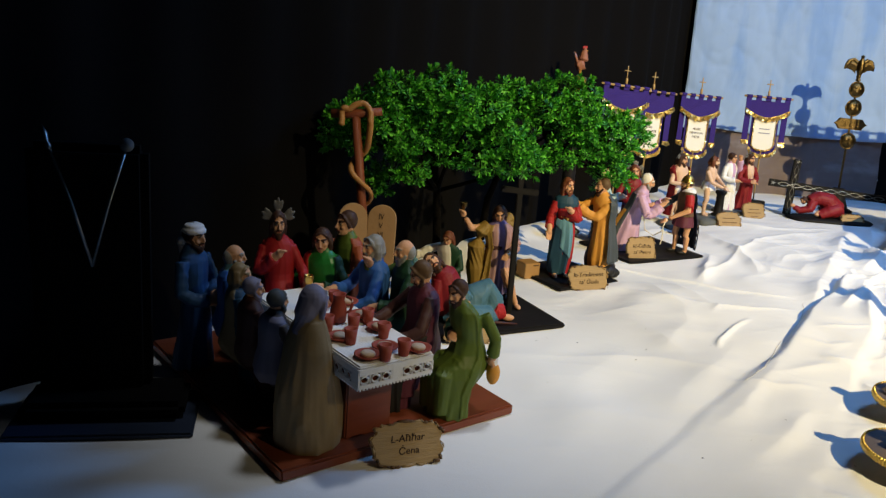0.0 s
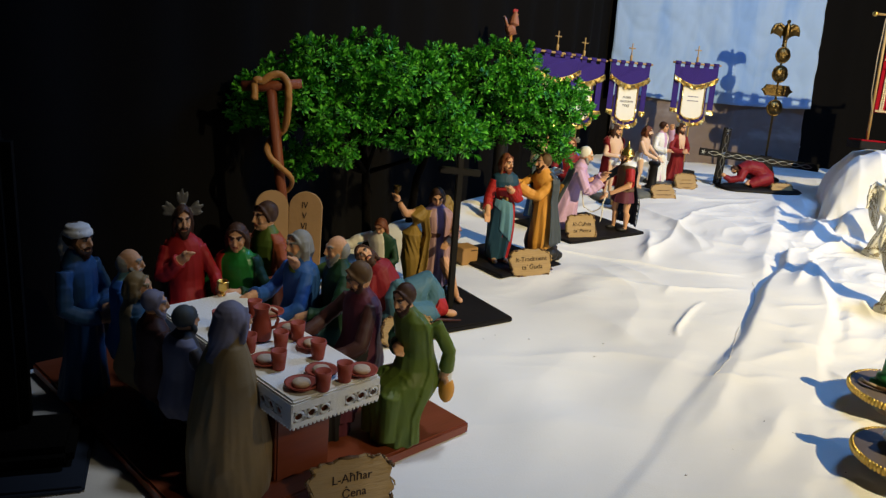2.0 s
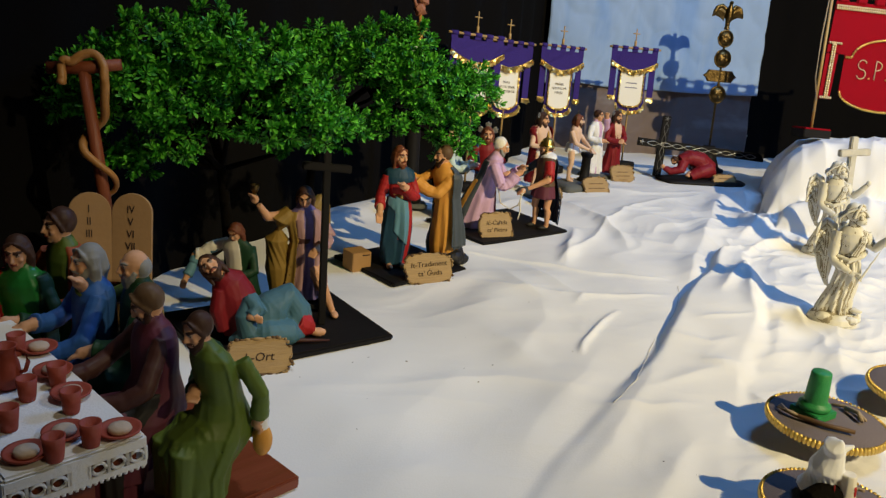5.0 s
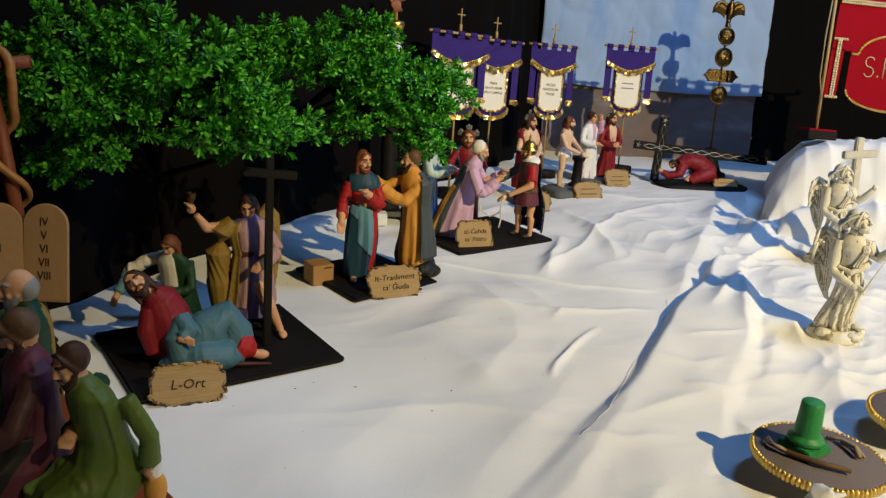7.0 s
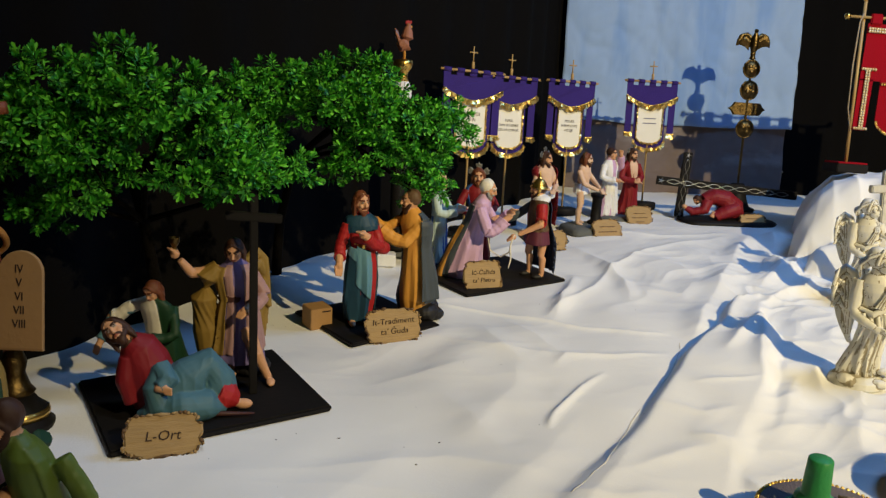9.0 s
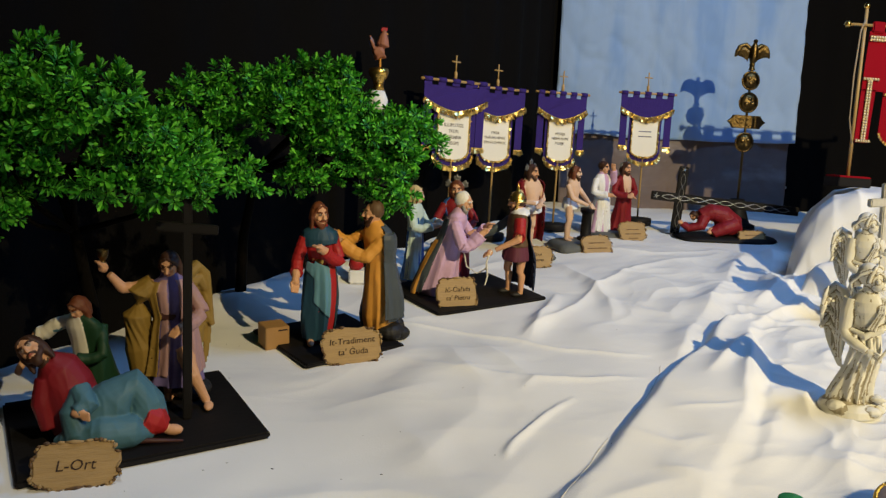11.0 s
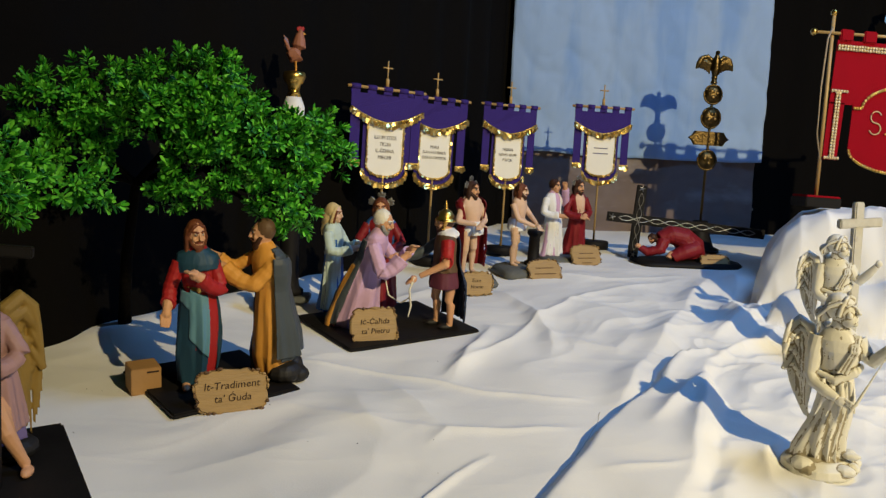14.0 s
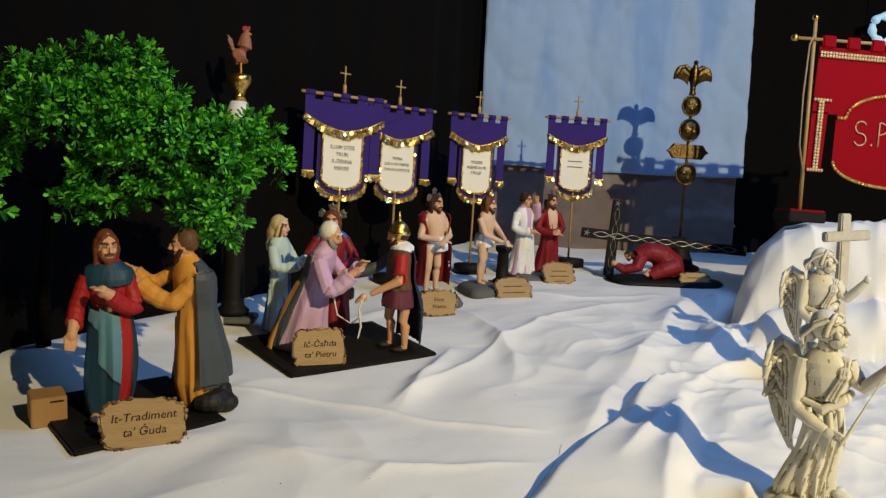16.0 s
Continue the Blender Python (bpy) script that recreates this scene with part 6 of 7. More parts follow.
statuette(on_table(1.362, 4.000, 30, 0.016), "painted statuette of a magistrate in white toga with a pink tunic", 0.288, STAND, LILAC, [dict(mat=WHITE, a0=-60, a1=255, z0=0.02, z1=0.80, grow=1.10), dict(mat=WHITE, a0=-100, a1=-20, z0=0.0, z1=0.50, grow=1.12)],
          (dict(a=(0.13, 0, 0.74), b=(0.20, -0.04, 0.64), c=(0.10, -0.10, 0.86), sleeve=LILAC, skin=SKIN), dict(a=(-0.13, 0, 0.74), b=(-0.17, -0.03, 0.57), c=(-0.03, -0.16, 0.54), sleeve=WHITE, skin=SKIN)), hd(hair=HAIR, long=False, turn=18), seed=25)
statuette(on_table(1.458, 4.025, 20, 0.016), "bound painted statuette in crimson robe with bare chest", 0.285, STAND, CRIMSON, [dict(mat=PALE, a0=-125, a1=-55, z0=0.56, z1=0.80, grow=1.06), dict(mat=CRIMSON, a0=-20, a1=200, z0=0.02, z1=0.80, grow=1.10)],
          (dict(a=(0.13, 0, 0.74), b=(0.18, -0.03, 0.57), c=(0.03, -0.16, 0.54), sleeve=CRIMSON, skin=SKIN), dict(a=(-0.13, 0, 0.74), b=(-0.18, -0.03, 0.57), c=(-0.03, -0.16, 0.53), sleeve=CRIMSON, skin=SKIN)), hd(hair=HAIR, beard=HAIR, rays=SILVER, turn=14), seed=26)
name_plaque(1.485, 3.905, 12, 0.130, 0.086, (4.0, 5.2, 3.0), 0.015, "ragged wooden plaque with faded writing before the trial scene", lean=24, seed=7, bars=True)


def fallen():
    s, H = Shape(), 0.26
    s.tube([(0.10, 0.0, 0.02), (0.085, 0.0, 0.075), (0.05, 0, 0.115), (0.0, 0, 0.125), (-0.045, -0.005, 0.105)], [0.055, 0.060, 0.052, 0.046, 0.030], CRIMSON, 18)
    s.tube([(0.10, -0.03, 0.07), (0.05, -0.05, 0.05), (0.0, -0.05, 0.02)], [0.045, 0.036, 0.028], CRIMSON, 14)
    s.tube([(-0.03, -0.02, 0.10), (-0.05, -0.04, 0.055), (-0.10, -0.03, 0.04), (-0.125, -0.02, 0.06)], [0.026, 0.026, 0.022, 0.016], CRIMSON, 12)
    s.ball((-0.135, -0.02, 0.068), 0.013, SKIN, 8, 6)
    s.tube([(0.0, -0.05, 0.045), (-0.02, -0.06, 0.02)], [0.014, 0.012], SKIN, 8)
    head(s, H, (-0.29, -0.03, 0.41), SKIN, HAIR, HAIR, turn=-50, nod=30)
    return fuse(s).make("statuette", None, on_table(1.820, 4.02, 0, 0.014) @ Matrix.Diagonal((0.92, 0.9, 0.74, 1)), "fallen painted statuette in dark red under a cross", "statuette", "painted statuettes")


rock(1.885, 4.00, 0, 0.40, 0.15, 0.018, EBONY, "dark rough base under the fallen man")
fallen()
cr = empty("carried_cross", Matrix.Translation((1.705, 4.065, ground(1.705, 4.065))), "black cross with winding silver line resting on a statuette", "cross")
R = Matrix.Rotation(radians(4.3), 3, "Y")
Shape().box((0.003, 0.0, 0.142), (0.036, 0.016, 0.276), EBONY, bevel=0.002, turn=R).make("upright", cr)
Shape().box((0.195, -0.001, 0.136), (0.62, 0.0165, 0.036), EBONY, bevel=0.002, turn=R).make("beam", cr)


def winding(c, length, axis, n):
    for sgn in (-1, 1):
        pts = []
        for i in range(n * 10 + 1):
            t = i / (n * 10)
            a = math.sin(math.pi * t * n) * 0.009 * sgn
            p = R @ (Vector((t * length - length / 2, -0.0105, a)) if axis == "x" else Vector((a, -0.0105, t * length - length / 2)))
            pts.append(Vector(c) + p)
        Shape().tube(pts, 0.0016, SILVER, 5).make("silver_line", cr)


winding((0.195, 0, 0.136), 0.54, "x", 9)
winding((0.003, 0, 0.142), 0.22, "z", 4)
for p in ((-0.098, -0.011, 0.158), (0.011, -0.011, 0.268), (-0.007, -0.011, 0.018)):
    s = Shape()
    for k in range(5):
        a = 2 * math.pi * k / 5 + 0.3
        s.tube([p, (p[0] + 0.014 * math.sin(a), p[1], p[2] + 0.014 * math.cos(a))], [0.003, 0.0006], SILVER, 5)
    s.make("star", cr)
name_plaque(1.975, 3.935, 6, 0.125, 0.062, (4.0, 4.6), 0.016, "ragged wooden plaque with faded writing on the dark base", lean=30, seed=8, bars=True)

# ---- plastic box trees ----
def leaf_into(s, base, d, up, ln, wd):
    """A small spatula-shaped leaf, cupped along its middle."""
    side = d.cross(up).normalized()
    n = side.cross(d).normalized()
    p = [base, base + d * ln * 0.45 + side * wd * 0.34, base + d * ln * 0.80 + side * wd * 0.50 - n * ln * 0.05, base + d * ln - n * ln * 0.12, base + d * ln * 0.80 - side * wd * 0.50 - n * ln * 0.05, base + d * ln * 0.45 - side * wd * 0.34, base + d * ln * 0.62 - n * wd * 0.20]
    s.add(p, [(0, 1, 6), (1, 2, 6), (2, 3, 6), (3, 4, 6), (4, 5, 6), (5, 0, 6)], LEAF, True)


def sprig_shape(seed):
    rnd = random.Random(seed)
    t = Shape()
    t.slot(LEAF), t.slot(BARK)
    for lv, (n, tilt, h) in enumerate(((6, 82, 0.0), (6, 58, 0.008), (5, 36, 0.014), (3, 14, 0.018))):
        for i in range(n):
            a = 2 * math.pi * (i + 0.5 * lv) / n + rnd.uniform(-0.3, 0.3)
            q = radians(tilt + rnd.uniform(-12, 12))
            d = Vector((math.sin(q) * math.cos(a), math.sin(q) * math.sin(a), math.cos(q)))
            leaf_into(t, Vector((0, 0, h)), d, Vector((0, 0, 1)) if q > 0.45 else Vector((math.sin(a), -math.cos(a), 0.1)), rnd.uniform(0.0135, 0.0195), rnd.uniform(0.0050, 0.0068))
    t.tube([(0, 0, -0.02), (0, 0, 0.018)], [0.0012, 0.0008], BARK, 3)
    return t


SPRIGS = [sprig_shape(40 + i) for i in range(6)]


def box_tree(x, y, blobs, label, seed, trunk, toward):
    rnd = random.Random(seed)
    tr = empty("box_tree", on_table(x, y, 0, tilt=False), label, "tree", "plastic trees")
    base = Vector((x, y, ground(x, y)))
    foot = Shape().lathe([(0.035, -0.004), (0.035, 0.006), (0.018, 0.014)], BARK, 16)
    foot.make("foot", tr)
    wood = Shape()
    wood.tube([Vector(p) - base for p in trunk], [0.016 - 0.008 * i / (len(trunk) - 1) for i in range(len(trunk))], BARK, 9)
    wood.make("trunk", tr)
    for k, bl in enumerate(blobs):
        a, c = Vector(trunk[-1 if k % 3 else -2]), Vector(bl[:3])
        mid = a.lerp(c, 0.5) + Vector((rnd.uniform(-0.02, 0.02), rnd.uniform(-0.02, 0.02), -0.015))
        Shape().tube([a - base, mid - base, c - base], [0.007, 0.005, 0.002], BARK, 6).make("limb", tr)
    spots = []
    for bx, by, bz, br in blobs:
        n = int(80 * (br / 0.08) ** 2)
        for i in range(n):
            z = rnd.uniform(-0.75, 1.0)
            a = rnd.uniform(0, 2 * math.pi)
            q = math.sqrt(1 - z * z)
            d = Vector((q * math.cos(a), q * math.sin(a), z))
            r = br * rnd.uniform(0.55, 0.88) * (1 + 0.16 * noise.noise(Vector((bx, by, bz)) * 9 + d * 2))
            p = Vector((bx, by, bz)) + Vector((d.x, d.y, d.z * 0.85)) * r
            inside = any((p - Vector(o[:3])).length < o[3] * 0.60 for o in blobs)
            if inside and rnd.random() < 0.85:
                continue
            ax = (d + Vector((rnd.uniform(-0.4, 0.4), rnd.uniform(-0.4, 0.4), rnd.uniform(-0.1, 0.5)))).normalized()
            spots.append((p, ax))
    spots.sort(key=lambda e: (e[0] - Vector(toward)).length)
    rest = Shape()
    meshes = []
    for i, (p, ax) in enumerate(spots):
        m = Matrix.Translation(p - base) @ ax.to_track_quat("Z", "Y").to_matrix().to_4x4() @ Matrix.Rotation(rnd.uniform(0, 6.28), 4, "Z") @ Matrix.Scale(rnd.uniform(0.85, 1.2), 4)
        k = i % len(SPRIGS)
        if i < 300:
            if k >= len(meshes):
                ob = SPRIGS[k].make("leaf_sprig", tr, m)
                meshes.append(ob.data)
            else:
                ob = new("leaf_sprig", meshes[k])
                ob.parent = tr
                ob.matrix_local = m
        else:
            sp = SPRIGS[k]
            o = len(rest.v)
            rest.v += [tuple(m @ Vector(v)) for v in sp.v]
            rest.f += [tuple(j + o for j in f) for f in sp.f]
            rest.m += sp.m
            rest.s += sp.s
    rest.mats = list(SPRIGS[0].mats)
    rest.make("foliage", tr, kind="stuff")
    return tr


LEFT = [(-0.240, 2.22, 1.272, 0.082), (-0.155, 2.20, 1.322, 0.083), (-0.042, 2.19, 1.345, 0.090), (0.054, 2.18, 1.293, 0.095), (0.150, 2.21, 1.230, 0.088), (0.178, 2.20, 1.190, 0.062), (-0.086, 2.18, 1.205, 0.085), (-0.191, 2.17, 1.235, 0.095), (-0.290, 2.22, 1.225, 0.078), (-0.109, 2.20, 1.140, 0.052), (0.082, 2.20, 1.180, 0.058), (-0.20, 2.26, 1.100, 0.050), (-0.10, 2.32, 1.30, 0.09), (0.06, 2.33, 1.240, 0.088), (-0.24, 2.32, 1.24, 0.08), (0.205, 2.40, 1.195, 0.060), (0.245, 2.46, 1.175, 0.036), (0.13, 2.34, 1.155, 0.048)]
RIGHT = [(0.097, 2.7, 1.334, 0.082), (0.178, 2.72, 1.367, 0.075), (0.329, 2.7, 1.374, 0.09), (0.411, 2.7, 1.384, 0.075), (0.295, 2.66, 1.311, 0.075), (0.437, 2.66, 1.282, 0.095), (0.391, 2.66, 1.222, 0.074), (0.521, 2.7, 1.25, 0.088), (0.54, 2.7, 1.157, 0.07), (0.579, 2.76, 1.313, 0.068), (0.612, 2.78, 1.255, 0.055), (0.344, 2.68, 1.172, 0.050), (0.132, 2.72, 1.256, 0.07), (0.520, 2.72, 1.125, 0.046), (0.25, 2.84, 1.342, 0.09), (0.4, 2.85, 1.312, 0.09), (0.5, 2.86, 1.232, 0.08)]
box_tree(-0.01, 2.40, LEFT, "small plastic tree with dense glossy bright green leaves", 5, [(-0.01, 2.40, 0.765), (-0.02, 2.36, 0.93), (-0.03, 2.31, 1.08), (-0.05, 2.27, 1.20)], (0.2, 0.4, 1.3))
box_tree(0.135, 3.02, RIGHT, "small plastic tree with dense bright green leaves and dark trunk", 6, [(0.135, 3.02, 0.827), (0.15, 2.98, 1.0), (0.20, 2.88, 1.18), (0.30, 2.78, 1.27)], (0.7, 1.0, 1.25))

# ---- rooster on its column ----
rc = empty("rooster_column", on_table(0.487, 3.325, 0, tilt=False), "black column with gilt cap that carries a rooster", "column")
Shape().box((0, 0, 0.008), (0.12, 0.10, 0.016), ROCK, bevel=0.003).make("foot_slab", rc)
Shape().lathe([(0.040, 0.016), (0.042, 0.03), (0.030, 0.04), (0.027, 0.06), (0.026, 0.48), (0.030, 0.50)], EBONY).make("shaft", rc)
Shape().lathe([(0.024, 0.50), (0.030, 0.515), (0.030, 0.535), (0.020, 0.56)], WHITE).make("capital", rc, label="white capital")
Shape().lathe([(0.020, 0.56), (0.015, 0.575), (0.018, 0.592), (0.027, 0.602), (0.031, 0.614), (0.029, 0.626), (0.01, 0.630)], GOLD).make("cap", rc, label="gilt cap")
s = Shape()
BODYR = paint("rooster_brown", (0.30, 0.120, 0.070))
s.tube([(-0.024, 0, 0.056), (-0.008, 0, 0.044), (0.006, 0, 0.048), (0.013, 0, 0.070), (0.015, 0, 0.090), (0.015, 0, 0.106)], [0.009, 0.023, 0.028, 0.025, 0.019, 0.012], BODYR, 12)
s.ball((0.017, 0, 0.108), 0.0100, BODYR)
s.tube([(0.025, 0, 0.108), (0.036, 0, 0.105)], [0.0045, 0.001], OCHRE, 6)
for k in range(4):
    s.ball((0.008 + 0.006 * k, 0, 0.119 + 0.002 * (k % 2)), (0.0045, 0.003, 0.007), RED, 8, 6)
s.ball((0.026, 0, 0.096), (0.004, 0.0045, 0.009), RED, 8, 6)
for k in range(6):
    lift = 0.006 * (k % 3)
    s.tube([(-0.020, 0.003 * (k - 2.5), 0.054), (-0.031, 0.004 * (k - 2.5), 0.074 + lift), (-0.040 + 0.003 * (k % 2), 0.005 * (k - 2.5), 0.086 + lift)], [0.007, 0.007, 0.002], MAUVE if k % 2 else BODYR, 6)
for y in (-0.008, 0.008):
    s.tube([(0.002, y, 0.034), (0.004, y, 0.0)], 0.0032, OCHRE, 6)
    s.ball((-0.004, y * 2.2, 0.048), (0.022, 0.006, 0.015), BODYR, 10, 6)
fuse(s, 0.0014).make("rooster_figure", None, on_table(0.487, 3.325, 15, 0.629, tilt=False) @ Matrix.Diagonal((0.8, 0.8, 0.95, 1)), "small painted brown rooster with a red comb on the column", "rooster figure")


# ---- purple banners ----
def sequins(s, pts, size, seed):
    """Small bright flakes sewn on in a row, each at its own tilt."""
    rnd = random.Random(seed)
    for x, y, z in pts:
        R = Matrix.Rotation(rnd.uniform(-0.7, 0.7), 3, "X") @ Matrix.Rotation(rnd.uniform(-0.7, 0.7), 3, "Z") @ Matrix.Rotation(rnd.uniform(-0.4, 0.4), 3, "Y")
        k = rnd.uniform(0.75, 1.25) * size
        s.box((x, y - 0.002, z - rnd.uniform(0, 0.5) * size), (k, k * 0.22, k * 1.25), SEQUIN, turn=R)


def banner(x, y, yaw, lean, w, h, lines, label, size=0.0165, bars=None, stand=True):
    b = empty("banner", on_table(x, y, yaw, tilt=False) @ Matrix.Rotation(radians(lean), 4, "Y"), label, "banner", "purple banners")
    bar = h
    if stand:
        Shape().lathe([(0.058, 0.0), (0.058, 0.026), (0.054, 0.030), (0.01, 0.031)], EBONY, 24).make("foot", b, label="round black foot")
    Shape().tube([(0, 0.006, 0.0), (0, 0.006, bar + 0.02)], 0.0042, POLE, 8).make("pole", b)
    c = Shape().lathe([(0.006, 0), (0.006, 0.026), (0.003, 0.03)], POLE, 10, m=Matrix.Translation((0, 0.006, bar + 0.005)))
    c.tube([(0, 0.006, bar + 0.03), (0, 0.006, bar + 0.088)], 0.0026, POLE, 6)
    c.tube([(-0.017, 0.006, bar + 0.066), (0.017, 0.006, bar + 0.066)], 0.0026, POLE, 6)
    c.make("finial_cross", b, label="small gilt cross")
    Shape().tube([(-w / 2 - 0.012, 0, bar), (w / 2 + 0.012, 0, bar)], 0.0050, POLE, 8).make("crossbar", b)
    for i in range(5):
        cx = -w / 2 + w * (0.06 + 0.22 * i)
        s = Shape()
        s.rings([[(cx + e, 0.0078 * math.cos(a) , bar + 0.0085 * math.sin(a)) for a in [2 * math.pi * q / 12 for q in range(12)]] for e in (-w * 0.06, w * 0.06)], PURPLE)
        s.box((cx, 0.0, bar - 0.014), (w * 0.12, 0.004, 0.018), PURPLE)
        s.make("hanging_loop", b)
    # header with a swag edge
    n = 24
    z_of = lambda u: bar - 0.078 - 0.030 * (1 - (2 * u - 1) ** 2) + 0.012 * abs(2 * u - 1)
    up = [(-w / 2 + w * i / n, bar - 0.018) for i in range(n + 1)]
    lo = [(-w / 2 + w * i / n, z_of(i / n)) for i in range(n, -1, -1)]
    s = Shape()
    wav = lambda x, z: -0.004 + 0.0035 * math.sin(x * 40 + z * 9)
    s.rings([[(p[0], wav(*p) + k, p[1]) for p in up + lo] for k in (0.0, 0.003)], PURPLE, smooth=False)
    s.make("header", b)
    # side strips
    for sx in (-1, 1):
        cx = sx * w * 0.425
        Shape().box((cx, 0.002, bar - 0.13), (w * 0.13, 0.003, 0.20), PURPLE).make("side_strip", b)
        t = Shape()
        for k in range(5):
            t.tube([(cx + (k - 2) * w * 0.030, 0.0, bar - 0.226), (cx + (k - 2) * w * 0.032, -0.001, bar - 0.240)], [0.003, 0.004], GOLDTRIM, 5)
        sequins(t, [(cx + (k - 2) * w * 0.030, -0.003, bar - 0.232 - 0.004 * (k % 2)) for k in range(5)], 0.010, x + sx)
        t.box((cx, 0.0, bar - 0.224), (w * 0.15, 0.006, 0.005), GOLDTRIM)
        t.make("strip_tassel", b, label="gold tassels")

    def shield(hw, top, bot, k=14):
        return [(-hw, top), (hw, top)] + [(hw * math.cos(a), bot + (hw * 0.52) - hw * 0.52 * math.sin(a)) for a in [math.pi * i / k for i in range(k + 1)]]

    zt, zb = bar - 0.07, bar - 0.292
    o = shield(w * 0.31, zt, zb)
    Shape().plate(o, 0.003, PURPLE, m=Matrix.Translation((0, 0.0035, 0))).make("pendant", b)
    i2 = shield(w * 0.255, zt - 0.02, zb + 0.022)
    Shape().plate(i2, 0.003, IVORY, m=Matrix.Translation((0, 0.0, 0))).make("ivory_panel", b, label="ivory panel")
    tr = Shape()
    tr.tube([(p[0], -0.001, p[1]) for p in i2[1:] + i2[:1]], 0.0026, GOLDTRIM, 6)
    run = [Vector((p[0], -0.002, p[1])) for p in i2[1:] + i2[:1]]
    sequins(tr, [a.lerp(c, q) for a, c in zip(run, run[1:]) for q in [(j + 0.5) / max(1, round((c - a).length / 0.0075)) for j in range(max(1, round((c - a).length / 0.0075)))]], 0.0062, x * 7)
    tr.make("gold_border", b, label="border of gold sequins", kind="stuff")
    fr = Shape()
    for i in range(23):
        a = math.pi * i / 22
        px, pz = w * 0.31 * math.cos(a), zb + w * 0.31 * 0.52 * (1 - math.sin(a))
        sequins(fr, [(px, -0.002, pz - 0.002), (px * 0.97, -0.003, pz - 0.007)], 0.0098, i + y)
        fr.tube([(px, 0, pz + 0.003), (px * 1.0, 0, pz - 0.002)], 0.003, GOLDTRIM, 5)
    fr.make("hem_fringe", b, label="fringe of gold sequins", kind="stuff")
    fr = Shape()
    for i in range(25):
        u = i / 24
        sequins(fr, [(-w / 2 + w * u, -0.007, z_of(u)), (-w / 2 + w * u, -0.008, z_of(u) - 0.008)], 0.0098, i + x)
    fr.tube([(-w / 2 + w * i / 24, -0.006, z_of(i / 24) + 0.004) for i in range(25)], 0.0032, GOLDTRIM, 6)
    fr.make("swag_fringe", b, label="fringe of gold sequins", kind="stuff")
    mid = (zt - 0.02 + zb + 0.022) / 2
    if bars:
        for i, l in enumerate(bars):
            Shape().box((0, -0.0006, mid + 0.02 - i * 0.021), (l, 0.0008, 0.0042), MAUVE).make("writing_bar", b)
    else:
        lettering("lettering", lines, size, INK, b, Matrix.Translation((0, -0.0006, mid + (len(lines) - 1) * size * 0.62 - 0.005)), gap=1.25, stretch=0.88, depth=0.0003)
    return b


banner(0.735, 3.625, 28, 1.0, 0.252, 0.590, ("ILLUM STESS", "TKUN", "IL-ĠENNA", "MIEGĦI"), "purple felt banner with gold fringe and an ivory lettered panel", 0.0165)
banner(0.905, 3.835, 22, 1.0, 0.232, 0.565, ("MARA", "DAN HU IBNEK", "DIN HI OMMOK"), "purple felt banner with gold fringe and an ivory lettered panel", 0.0145)
banner(1.192, 4.060, 14, 1.0, 0.212, 0.550, ("MISSIER", "NERĦI RUĦI", "F'IDEJK"), "purple felt banner with gold fringe on a round black foot", 0.0150)
banner(1.596, 4.250, 2, 0.5, 0.228, 0.558, (), "dark purple felt banner with bright gold fringe and blank-looking panel", bars=(0.055, 0.06))

# ---- eagle standard ----
eg = empty("eagle_standard", on_table(2.040, 4.28, 0, tilt=False) @ Matrix.Rotation(radians(1.0), 4, "Y") @ Matrix.Diagonal((0.965, 0.965, 0.992, 1)), "antique gold eagle standard with roundels on a black base", "standard")
g0 = ground(2.088, 4.40)
Shape().lathe([(0.085, 0), (0.085, 0.012), (0.060, 0.022), (0.045, 0.06), (0.036, 0.10), (0.03, 0.125)], EBONY, 20).make("base", eg, label="black flared base")
Shape().tube([(0, 0, 0.1), (0, 0, 0.72)], 0.006, ANTIQUE, 8).make("shaft", eg)
for z, r in ((1.337 - g0, 0.040), (1.508 - g0, 0.041), (1.602 - g0, 0.038)):
    s = Shape()
    s.ball((0, 0, z), (r, r * 0.55, r), ANTIQUE, 20, 12)
    s.tube([(r * math.cos(a), -0.004, z + r * math.sin(a)) for a in [2 * math.pi * i / 28 for i in range(29)]], 0.004, ANTIQUE, 6)
    for k in range(3):
        s.ball((r * 0.35 * math.cos(k * 2.1 + z * 30), -r * 0.45, z + r * 0.35 * math.sin(k * 2.1 + z * 30)), (r * 0.3, r * 0.15, r * 0.26), ANTIQUE, 10, 6)
    s.make("roundel", eg)
s = Shape()
s.plate([(-0.062, -0.028), (0.062, -0.028), (0.074, -0.010), (0.088, 0.0), (0.074, 0.010), (0.062, 0.028), (-0.062, 0.028), (-0.074, 0.010), (-0.088, 0.0), (-0.074, -0.010)], 0.012, ANTIQUE, m=Matrix.Translation((0, -0.008, 1.425 - g0)), rim=0.06)
pl = s.make("name_plate", eg)
lettering("lettering", ("SPQR",), 0.046, ANTIQUE, pl, Matrix.Translation((0, -0.0095, 1.425 - g0 - 0.016)), depth=0.002)
s = Shape()
z = 1.665 - g0
s.lathe([(0.016, -0.02), (0.010, -0.005), (0.013, 0.005), (0.008, 0.012)], ANTIQUE, 12, m=Matrix.Translation((0, 0, z)))
s.tube([(0, 0, z + 0.005), (0, -0.004, z + 0.035), (0, -0.006, z + 0.070), (0, -0.010, z + 0.092)], [0.010, 0.018, 0.017, 0.009], ANTIQUE, 12)
s.ball((0, -0.012, z + 0.102), (0.010, 0.012, 0.010), ANTIQUE, 10, 6)
